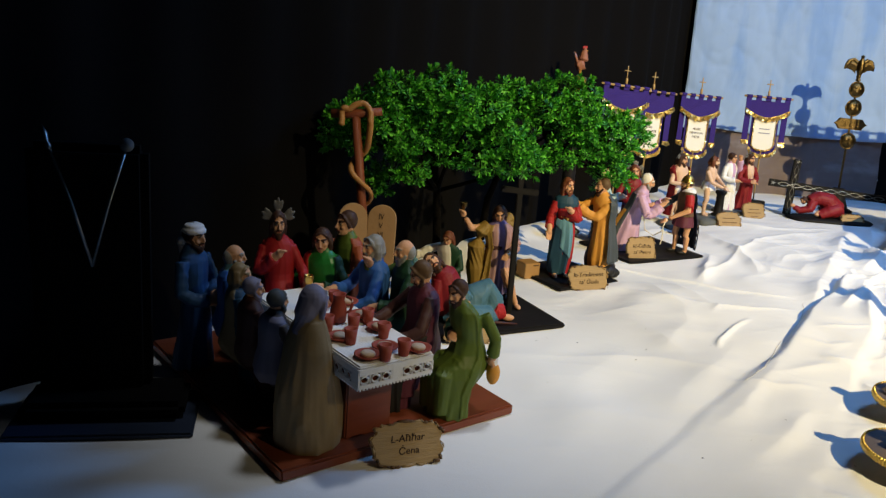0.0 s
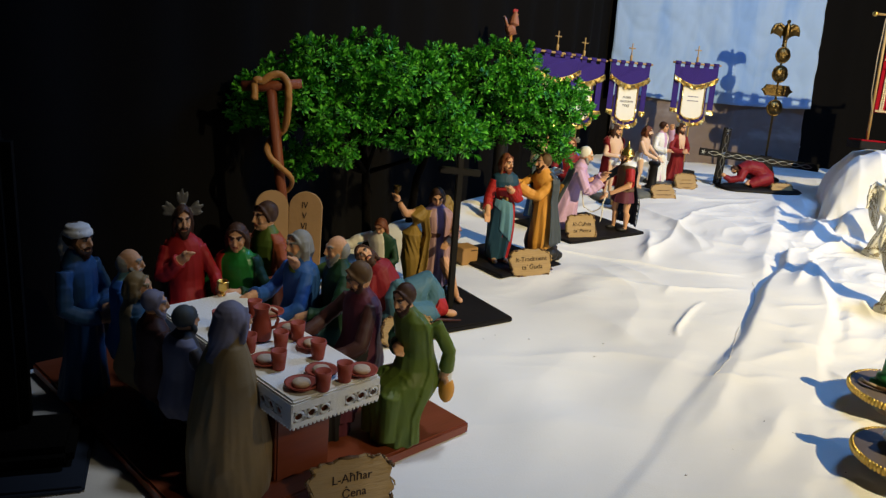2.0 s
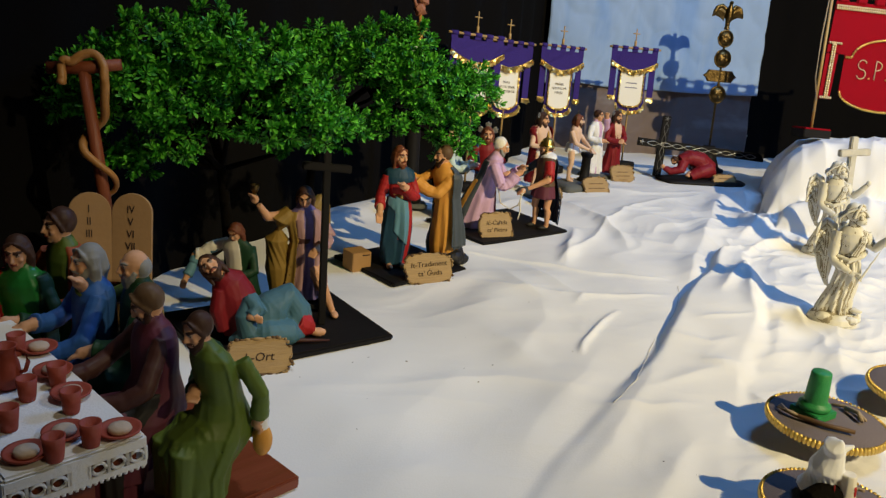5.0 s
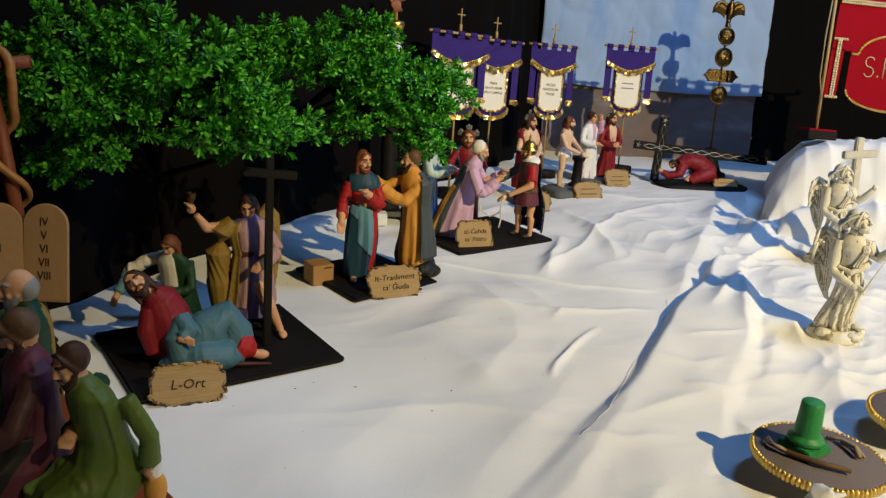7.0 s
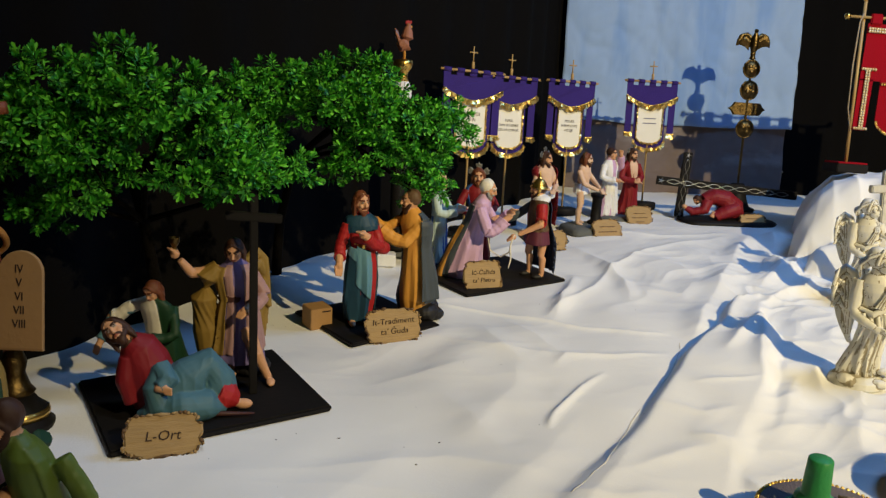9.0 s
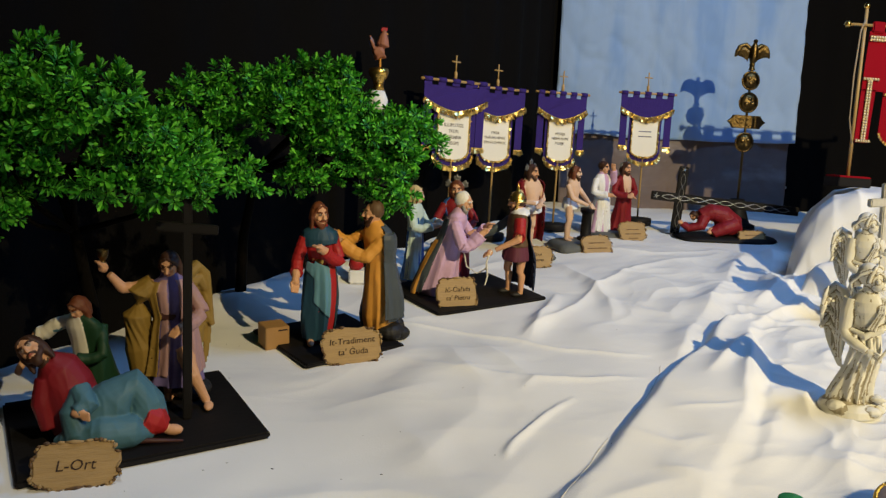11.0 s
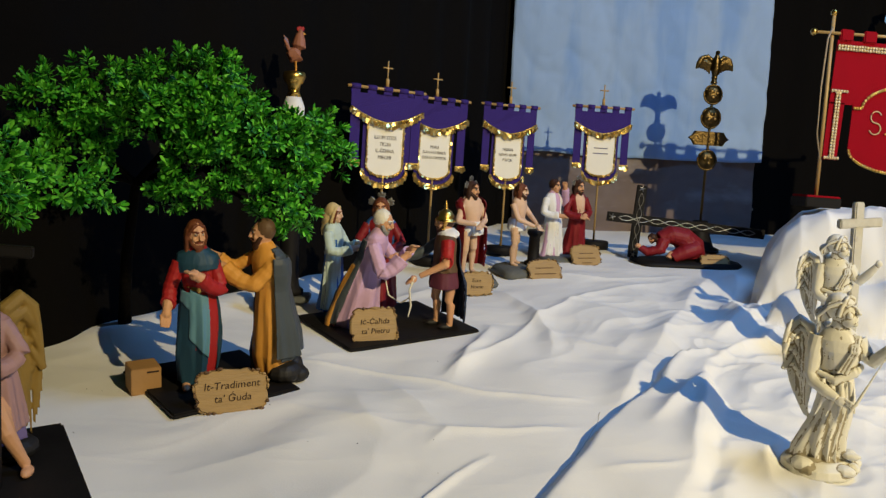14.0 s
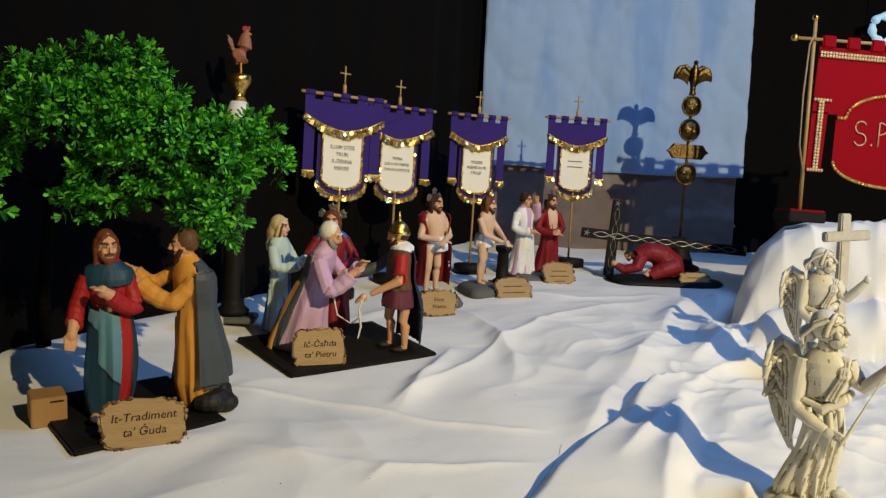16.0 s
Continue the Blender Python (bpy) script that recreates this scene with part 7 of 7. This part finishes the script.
s.tube([(0, -0.020, z + 0.102), (0, -0.030, z + 0.094)], [0.004, 0.001], ANTIQUE, 6)
for sx in (-1, 1):
    for k in range(7):
        t = k / 6
        a = Vector((sx * (0.014 + 0.046 * t), 0.006, z + 0.070 + 0.022 * math.sin(math.pi * (0.2 + 0.6 * t))))
        s.tube([a, a + Vector((sx * 0.010, 0.002, -0.025)), a + Vector((sx * (0.006 + 0.012 * t), 0.004, -0.030 - 0.034 * (1 - 0.5 * t)))], [0.009, 0.0100, 0.004], ANTIQUE, 6)
    s.tube([(0, 0.004, z + 0.060), (sx * 0.035, 0.006, z + 0.088), (sx * 0.066, 0.008, z + 0.078)], [0.010, 0.010, 0.006], ANTIQUE, 8)
fuse(s, 0.0022, 0.0006).make("eagle", eg, label="eagle with half-spread wings")

# ---- red banner on the draped box ----
rb = empty("red_banner", Matrix.Translation((2.202, 3.705, 1.170)) @ Matrix.Rotation(radians(1.5), 4, "Y") @ Matrix.Scale(0.98, 4), "red felt banner with gold braid and gilt letters", "banner")
Shape().box((0, 0, 0.017), (0.125, 0.11, 0.034), EBONY, bevel=0.003).make("foot", rb)
Shape().box((0, 0, 0.037), (0.118, 0.104, 0.008), REDFELT, bevel=0.002).make("foot_cover", rb, label="red felt top")
Shape().tube([(0, 0, 0.03), (-0.012, 0, 0.65)], [0.0065, 0.006], POLE, 10).make("pole", rb)
Shape().ball((-0.0125, 0, 0.658), 0.011, GOLD, 12, 8).make("finial", rb)
bz = 0.588
Shape().tube([(-0.075, -0.008, bz), (0.60, -0.008, bz + 0.012)], 0.0055, POLE, 8).make("crossbar", rb)
for x in (-0.08, 0.605):
    Shape().ball((x, -0.008, bz + 0.02 * (x > 0)), 0.012, GOLD, 12, 8).make("knob", rb)
for i in range(7):
    Shape().box((0.035 + i * 0.083, -0.009, bz - 0.004), (0.046, 0.017, 0.040), REDFELT, bevel=0.004).make("hanging_loop", rb)


def felt(out, y, name, label="", mat=REDFELT):
    return Shape().plate(out, 0.004, mat, m=Matrix.Translation((0, y, 0))).make(name, rb, label=label)


L, W = 0.006, 0.58
felt([(L, bz - 0.02), (W, bz - 0.02), (W, 0.355), (L + 0.055, 0.355), (L - 0.004, 0.355)], -0.010, "field")
felt([(L - 0.004, 0.36), (L + 0.050, 0.36), (L + 0.045, 0.165), (L - 0.006, 0.165)], -0.010, "side_flap")
felt([(W - 0.050, 0.36), (W + 0.004, 0.36), (W + 0.004, 0.165), (W - 0.045, 0.165)], -0.010, "side_flap")
cx, hw = (L + W) / 2, 0.208
low = [(cx + hw * math.cos(a), 0.205 - 0.075 * math.sin(a)) for a in [math.pi * i / 24 for i in range(25)]]
felt([(cx - hw, 0.36), (cx + hw, 0.36)] + low, -0.0125, "pendant")


def braid(name, pts, r=0.006, mat=GOLDTRIM):
    s = Shape()
    for p, q in zip(pts, pts[1:]):
        p, q = Vector(p), Vector(q)
        n = max(1, round((q - p).length / 0.010))
        for i in range(n):
            c = p.lerp(q, (i + 0.5) / n)
            s.ball(c, (r * 0.95, r * 0.6, r * 0.95), mat, 6, 5)
    return s.make(name, rb, label="beaded gold braid", kind="stuff")


PALEBRAID = material("pale_gold_braid", (0.66, 0.52, 0.30), 0.45, 0.5, grain=300, vary=0.4, bump=0.6, broad=60)
for dz in (0, 0.010):
    braid("top_braid", [(L, -0.016, bz - 0.040 - dz), (W, -0.016, bz - 0.040 - dz)], mat=PALEBRAID)
braid("pendant_braid", [(p[0], -0.018, p[1]) for p in low])
arch = [(cx + (hw - 0.03) * math.cos(a), -0.018, 0.345 + 0.085 * math.sin(a)) for a in [math.pi * i / 24 for i in range(25)]]
braid("arch_braid", [(cx + hw, -0.018, 0.345)] + arch + [(cx - hw, -0.018, 0.345)])
for sx in (L + 0.022, W - 0.022):
    for dx in (-0.005, 0.005):
        braid("flap_braid", [(sx + dx, -0.016, 0.395), (sx + dx, -0.016, 0.175)], mat=PALEBRAID)
    braid("flap_end_braid", [(sx - 0.028, -0.016, 0.172), (sx + 0.028, -0.016, 0.172)], mat=PALEBRAID)
    braid("flap_end_braid", [(sx - 0.028, -0.016, 0.398), (sx + 0.034, -0.016, 0.398)], mat=PALEBRAID)
def bow(cx, cz, rx, rz, a0, a1, n=14):
    return [(cx + rx * math.cos(radians(a0 + (a1 - a0) * i / n)), cz + rz * math.sin(radians(a0 + (a1 - a0) * i / n))) for i in range(n + 1)]


# letters laid out in thin gold cord: S P Q R, each in a cell one unit wide
CORDS = {"S": [bow(0.5, 0.75, 0.34, 0.25, 25, 270) + bow(0.5, 0.25, 0.36, 0.25, 90, -160)],
         "P": [[(0.2, 0.0), (0.2, 1.0)], bow(0.2, 0.75, 0.5, 0.25, 90, -90)],
         "Q": [bow(0.5, 0.5, 0.42, 0.5, 80, 440, 24), [(0.55, 0.25), (0.95, -0.05)]],
         "R": [[(0.2, 0.0), (0.2, 1.0)], bow(0.2, 0.75, 0.5, 0.25, 90, -90), [(0.3, 0.5), (0.8, 0.0)]]}
for k, letter in enumerate("SPQR"):
    cord = Shape()
    x0, z0, wide, high = cx - 0.150 + 0.080 * k, 0.262, 0.056, 0.078
    for run in CORDS[letter]:
        cord.tube([(x0 + wide * u, -0.0165, z0 + high * v) for u, v in run], 0.0022, PALEBRAID, 6)
    cord.ball((x0 + wide * 1.2, -0.0165, z0 + 0.004), 0.0046, GOLD, 8, 6)
    cord.make("cord_letter", rb, label="letter in thin gold cord")
Shape().tube([(-0.016, -0.01, bz + 0.02), (-0.032, -0.014, bz - 0.02), (-0.036, -0.014, bz - 0.18), (-0.030, -0.012, bz - 0.34), (-0.008, -0.012, bz - 0.43)], 0.003, ROPE, 6).make("cord", rb, label="thin hanging cord")

# ---- white angels ----
def angel(m, label, staff):
    s, H = Shape(), 0.308
    # skirt blown to one side, in deep folds
    rows = [(0.07, -0.14, 0.14, 0.105), (0.13, -0.135, 0.13, 0.105), (0.22, -0.10, 0.135, 0.10), (0.32, -0.055, 0.15, 0.095), (0.42, -0.03, 0.165, 0.09), (0.50, -0.025, 0.16, 0.085), (0.57, -0.015, 0.148, 0.078), (0.62, -0.01, 0.145, 0.072)]
    loops = []
    for z, x0, x1, ry in rows:
        cx, rx = (x0 + x1) / 2, (x1 - x0) / 2
        loop = []
        for j in range(72):
            a = 2 * math.pi * j / 72
            g = 1 + (0.62 - z) * 0.62 * ((1 - abs(noise.noise((math.cos(a) * 2.1 + z * 1.2, math.sin(a) * 2.1, z * 1.6)))) ** 2 - 0.62) + 0.05 * noise.noise((math.cos(a) * 5, math.sin(a) * 5, z * 3))
            loop.append((H * (cx + rx * g * math.cos(a)), H * ry * g * math.sin(a), H * z))
        loops.append(loop)
    s.rings(loops, STATUE)
    # girdle and overfold
    s.tube([(-0.035 * H, -0.05 * H, 0.58 * H), (0.06 * H, -0.10 * H, 0.555 * H), (0.15 * H, -0.07 * H, 0.60 * H), (0.18 * H, 0.0, 0.62 * H), (0.08 * H, 0.09 * H, 0.60 * H)], [0.02 * H, 0.026 * H, 0.024 * H, 0.02 * H, 0.02 * H], STATUE, 8)
    for k in range(4):
        x = 0.0 + 0.044 * k
        s.tube([(x * H, -0.095 * H, 0.56 * H), ((x + 0.012) * H, -0.125 * H, 0.47 * H), ((x - 0.03 + 0.01 * k) * H, -0.125 * H, 0.36 * H)], [0.014 * H, 0.017 * H, 0.005 * H], STATUE, 7)
    # bare chest with the sash across it
    body = [(0.58, 0.07, 0.0, 0.088, 0.070), (0.64, 0.072, -0.004, 0.098, 0.074), (0.71, 0.068, -0.008, 0.112, 0.082), (0.77, 0.066, -0.004, 0.112, 0.078), (0.81, 0.064, 0.0, 0.080, 0.060), (0.835, 0.063, 0.0, 0.045, 0.045)]
    s.rings([[(H * (cx + rx * math.cos(2 * math.pi * j / 32)), H * (cy + ry * math.sin(2 * math.pi * j / 32)), H * z) for j in range(32)] for z, cx, cy, rx, ry in body], STATUE)
    for x in (0.03, 0.125):
        s.ball((x * H, -0.048 * H, 0.725 * H), (0.050 * H, 0.034 * H, 0.046 * H), STATUE, 14, 10)
    for k in range(3):
        s.tube([((0.135 + 0.014 * k) * H, -0.03 * H, 0.80 * H), ((0.13 + 0.014 * k) * H, -0.095 * H, 0.72 * H), ((0.07 + 0.02 * k) * H, -0.095 * H, 0.60 * H)], 0.011 * H, STATUE, 7)
    # bent arm with the hand before the waist
    s.tube([(-0.035 * H, -0.01 * H, 0.775 * H), (-0.052 * H, -0.035 * H, 0.69 * H), (-0.062 * H, -0.05 * H, 0.575 * H), (-0.045 * H, -0.075 * H, 0.535 * H), (0.02 * H, -0.125 * H, 0.50 * H), (0.075 * H, -0.15 * H, 0.475 * H)], [0.048 * H, 0.044 * H, 0.036 * H, 0.036 * H, 0.031 * H, 0.022 * H], STATUE, 12)
    s.ball((0.095 * H, -0.155 * H, 0.465 * H), (0.032 * H, 0.018 * H, 0.026 * H), STATUE, 10, 7)
    for k in range(4):
        s.tube([(0.11 * H, -0.158 * H, (0.482 - 0.012 * k) * H), (0.145 * H, -0.172 * H, (0.468 - 0.014 * k) * H), (0.165 * H, -0.165 * H, (0.448 - 0.012 * k) * H)], [0.009 * H, 0.008 * H, 0.006 * H], STATUE, 6)
    # the other arm lifts the staff
    s.tube([(0.155 * H, 0.0, 0.77 * H), (0.20 * H, -0.01 * H, 0.69 * H), (0.235 * H, -0.03 * H, 0.665 * H), (0.30 * H, -0.07 * H, 0.74 * H), (0.345 * H, -0.09 * H, 0.80 * H)], [0.046 * H, 0.042 * H, 0.038 * H, 0.032 * H, 0.024 * H], STATUE, 11)
    s.ball((0.355 * H, -0.095 * H, 0.82 * H), (0.026 * H, 0.024 * H, 0.03 * H), STATUE, 9, 7)
    # head in profile, chin lifted, long locks behind
    s.tube([(0.06 * H, 0.0, 0.80 * H), (0.07 * H, -0.008 * H, 0.875 * H)], [0.05 * H, 0.044 * H], STATUE, 10)
    head(s, H, (0.075, -0.012, 0.925), STATUE, STATUE, turn=62, nod=-14, long=False, size=1.22, plain=True)
    rnd = random.Random(3)
    # hair drawn back over the crown into a knot
    s.ball((0.046 * H, 0.010 * H, 0.940 * H), (0.066 * H, 0.068 * H, 0.062 * H), STATUE, 16, 10)
    s.ball((-0.022 * H, 0.014 * H, 0.895 * H), (0.044 * H, 0.050 * H, 0.044 * H), STATUE, 12, 8)
    for k in range(8):
        y = -0.062 + 0.019 * k
        up = 0.030 * (1 - (y / 0.07) ** 2)
        s.tube([(0.104 * H, y * 0.75 * H, (0.958 + 0.4 * up) * H), (0.062 * H, y * 1.1 * H, (0.972 + up) * H), (0.005 * H, y * 1.15 * H, (0.945 + up) * H), (-0.048 * H, y * 0.8 * H, 0.892 * H), (-0.040 * H, y * 0.6 * H, 0.850 * H)], [0.008 * H, 0.011 * H, 0.011 * H, 0.011 * H, 0.006 * H], STATUE, 6)
    # rocky foot and one toe
    for k in range(22):
        a, r = rnd.uniform(0, 6.28), rnd.uniform(0.08, 0.16)
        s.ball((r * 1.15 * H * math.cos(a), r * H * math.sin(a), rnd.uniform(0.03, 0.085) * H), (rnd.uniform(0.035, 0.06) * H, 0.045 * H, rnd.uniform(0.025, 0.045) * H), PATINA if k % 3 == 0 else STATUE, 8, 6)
    s.lathe([(0.185 * H, 0), (0.20 * H, 0.02 * H), (0.19 * H, 0.06 * H), (0.14 * H, 0.09 * H)], STATUE)
    s.ball((0.165 * H, -0.05 * H, 0.125 * H), (0.05 * H, 0.024 * H, 0.022 * H), STATUE, 9, 6)
    if staff:
        s.tube([(0.375 * H, -0.10 * H, 0.90 * H), (0.165 * H, -0.17 * H, 0.46 * H), (0.13 * H, -0.18 * H, 0.40 * H)], [0.008 * H, 0.010 * H, 0.006 * H], STATUE, 7)
    feathered_wing(s, H, (-0.045, 0.06), radians(8), STATUE)
    feathered_wing(s, H, (0.02, 0.09), radians(75), STATUE)
    s.tube([(-0.06 * H, 0.07 * H, 0.74 * H), (0.03 * H, 0.05 * H, 0.72 * H), (0.03 * H, 0.12 * H, 0.74 * H)], 0.035 * H, STATUE, 8)
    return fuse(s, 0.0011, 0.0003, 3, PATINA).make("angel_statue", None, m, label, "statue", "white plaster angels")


angel(on_table(1.504, 2.362, -31, -0.002) @ Matrix.Rotation(radians(-4.5), 4, "Y"), "aged white plaster angel statue holding a lance on the sheet", True)
angel(on_table(1.838, 2.955, -30, -0.002) @ Matrix.Rotation(radians(-4.5), 4, "Y"), "aged white plaster angel statue beside a white cross", False)
ac = empty("white_cross", on_table(1.938, 3.015, 8, 0.0, tilt=False) @ Matrix.Scale(0.975, 4), "whitewashed wooden cross held by the plaster angel", "cross")
az = ground(1.855, 2.845)
Shape().box((0, 0, (1.202 - az) / 2), (0.027, 0.018, 1.202 - az), WHITEWASH, bevel=0.003, turn=Matrix.Rotation(radians(-2), 3, "Y")).make("upright", ac)
Shape().box((0, -0.003, 1.148 - az), (0.125, 0.020, 0.024), WHITEWASH, bevel=0.003, turn=Matrix.Rotation(radians(-4), 3, "Y")).make("crossbar", ac)


# ---- round trays ----
def tray(x, y, yaw, r, lift, felt_mat, label):
    t = empty("round_tray", on_table(x, y, yaw, 0.0), label, "tray", "round trays")
    Shape().lathe([(r * 0.46, -0.006), (r * 0.46, lift * 0.12), (r * 0.30, lift * 0.2), (r * 0.26, lift * 0.8), (r * 0.40, lift)], IVORY, 24).make("stand", t)
    Shape().lathe([(r * 0.96, lift), (r, lift + 0.002), (r, lift + 0.013), (r * 0.97, lift + 0.015), (0.001, lift + 0.015)], felt_mat, 48).make("felt_disc", t)
    s = Shape()
    n = 84
    for i in range(n):
        a = 2 * math.pi * i / n
        s.ball((r * 1.015 * math.cos(a), r * 1.015 * math.sin(a), lift + 0.0085), (0.0044, 0.0044, 0.0085), GOLDTRIM, 7, 5)
    s.make("gold_braid", t, label="gold braid rim", kind="stuff")
    return t, t.matrix_basis @ Matrix.Translation((0, 0, lift + 0.0155))


t1, m1 = tray(1.106, 1.765, 0, 0.100, 0.034, TAUPECLOTH, "round taupe felt tray with a gold braid rim")
gc = empty("green_column", m1 @ Matrix.Diagonal((0.9, 0.9, 0.9, 1)) @ Matrix.Translation((-0.024, 0.014, 0)) @ Matrix.Rotation(radians(24), 4, "Z"), "small broken green column on the felt tray", "column model")
Shape().box((0, 0, 0.008), (0.064, 0.064, 0.016), COLGREEN, bevel=0.002).make("plinth", gc)
Shape().lathe([(0.029, 0.016), (0.032, 0.021), (0.031, 0.027), (0.0235, 0.031), (0.0225, 0.034), (0.0205, 0.075), (0.0195, 0.094), (0.0175, 0.096)], COLGREEN, 24).make("shaft", gc)
wh = empty("whip", m1 @ Matrix.Diagonal((0.9, 0.9, 0.9, 1)) @ Matrix.Translation((-0.03, -0.03, 0.004)), "small brown rope whip lying on the felt tray", "whip")
Shape().tube([(-0.055, 0.055, 0.004), (-0.035, 0.02, 0.004), (0.0, -0.012, 0.004), (0.045, -0.038, 0.004)], [0.004, 0.005, 0.006, 0.0045], LEATHER, 7).make("handle", wh)
for k in range(3):
    Shape().tube([(-0.035, 0.02, 0.005), (-0.045 - 0.004 * k, 0.035, 0.008), (-0.062 + 0.008 * k, 0.062 + 0.006 * k, 0.004)], 0.0022, ROPE, 6).make("lash", wh)
ro = empty("rope", m1 @ Matrix.Diagonal((0.9, 0.9, 0.9, 1)) @ Matrix.Translation((0.05, 0.0, 0.003)), "short knotted rope on the felt tray", "rope")
Shape().tube([(-0.01, 0.05, 0.002), (0.012, 0.038, 0.004), (0.026, 0.012, 0.004), (0.020, -0.02, 0.003)], 0.0034, ROPE, 7).make("strand", ro)
Shape().tube([(0.008, 0.03, 0.004), (0.016, 0.0, 0.010), (0.010, -0.022, 0.004)], 0.0045, ROPE, 7).make("strand", ro)
t2, m2 = tray(0.952, 1.510, 0, 0.095, 0.034, TAUPECLOTH, "round taupe felt tray with relics and a gold braid rim")
lg = Shape().tube([(-0.055, -0.010, 0.018), (-0.02, 0.0, 0.022), (0.03, 0.005, 0.018)], [0.017, 0.020, 0.015], BARK, 12)
fuse(lg, 0.002).make("log", None, m2 @ Matrix.Diagonal((0.85, 0.85, 0.85, 1)), "short dark log lying on the felt tray", "log")
cl = Shape()
cl.tube([(-0.012, 0.02, 0.0), (-0.006, 0.014, 0.045), (0.0, 0.012, 0.085)], [0.036, 0.030, 0.018], WHITE, 16)
cl.tube([(0.0, 0.012, 0.075), (-0.012, 0.002, 0.098), (-0.002, -0.006, 0.108)], [0.016, 0.018, 0.004], WHITE, 12)
cl.tube([(0.006, 0.014, 0.080), (0.034, 0.010, 0.092)], [0.010, 0.003], WHITE, 8)
cl.tube([(0.022, -0.014, 0.006), (0.020, -0.012, 0.05)], [0.016, 0.013], CREAM, 10)
cl.tube([(-0.006, -0.020, 0.018), (-0.010, -0.021, 0.034)], 0.0025, RED, 5)
cl.tube([(0.028, -0.028, 0.016), (0.026, -0.027, 0.032)], 0.0025, RED, 5)
fuse(cl, 0.002).make("folded_cloth", None, m2 @ Matrix.Diagonal((0.85, 0.85, 0.85, 1)) @ Matrix.Translation((0.0, 0.01, 0.012)), "white folded cloth with red marks heaped on the tray", "cloth")
rp = empty("rope", m2 @ Matrix.Diagonal((0.85, 0.85, 0.85, 1)) @ Matrix.Translation((0.05, -0.01, 0.004)), "looped pale rope on the felt tray", "rope")
for k in range(2):
    Shape().tube([(0.02 * k + 0.036 * math.cos(a), 0.02 - 0.045 * k + 0.024 * math.sin(a), 0.003 + 0.004 * math.sin(a * 2)) for a in [0.6 + 5.2 * i / 18 for i in range(19)]], 0.0036, ROPE, 7).make("loop", rp)
t3, m3 = tray(1.395, 1.880, 0, 0.106, 0.038, TAUPECLOTH, "round dark felt tray with a white card")
Shape().box((-0.02, 0, 0.002), (0.07, 0.05, 0.003), IVORY, turn=Matrix.Rotation(radians(25), 3, "Z")).make("card", None, m3, "white card lying on the dark felt tray", "card")

# ---- small things at the back ----
ring = bpy.data.materials.new("cool_light_glass")
ring.use_nodes = True
rbn = ring.node_tree.nodes["Principled BSDF"]
rbn.inputs["Base Color"].default_value = (0.5, 0.75, 0.9, 1)
rbn.inputs["Roughness"].default_value = 0.08
rbn.inputs["Emission Color"].default_value = (0.35, 0.65, 1.0, 1)
rbn.inputs["Emission Strength"].default_value = 0.35
s = Shape()
s.tube([(0.055 * math.cos(a), 0, 0.055 * math.sin(a)) for a in [0.4 + 5.6 * i / 30 for i in range(31)]], [0.016 + 0.004 * math.sin(i * 1.3) for i in range(31)], ring, 10)
s.tube([(0, 0.0, 0.05), (0, 0.01, 0.60)], 0.002, EBONY, 5)
s.make("glass_ring", None, Matrix.Translation((3.03, 4.62, 2.005)), "pale blue glass ring lamp hung on the black drape", "lamp")
Shape().ball((0, 0, 0), 0.007, SILVER, 10, 8).make("curtain_pin", None, Matrix.Translation((2.462, 4.72, 1.115)), "shiny steel pin head in the black drape", "pin")

# ---- specks of dirt on the sheet ----
rnd = random.Random(12)
cr = Shape()
px = [(rnd.uniform(0.15, 1.15), rnd.uniform(1.45, 2.9)) for _ in range(34)]
P = np.array(px)
hz = cloth_height(P[:, :1], P[:, 1:])[:, 0]
for (x, y), z in zip(px, hz):
    r = rnd.choice((0.0006, 0.0008, 0.0011, 0.0016))
    cr.ball((x, y, z + r * 0.3), (r * rnd.uniform(0.8, 1.8), r, r * 0.5), UMBER, 6, 4)
cr.make("sheet_crumbs", None, None, "small dark crumbs scattered on the white sheet", "crumbs", kind="stuff")
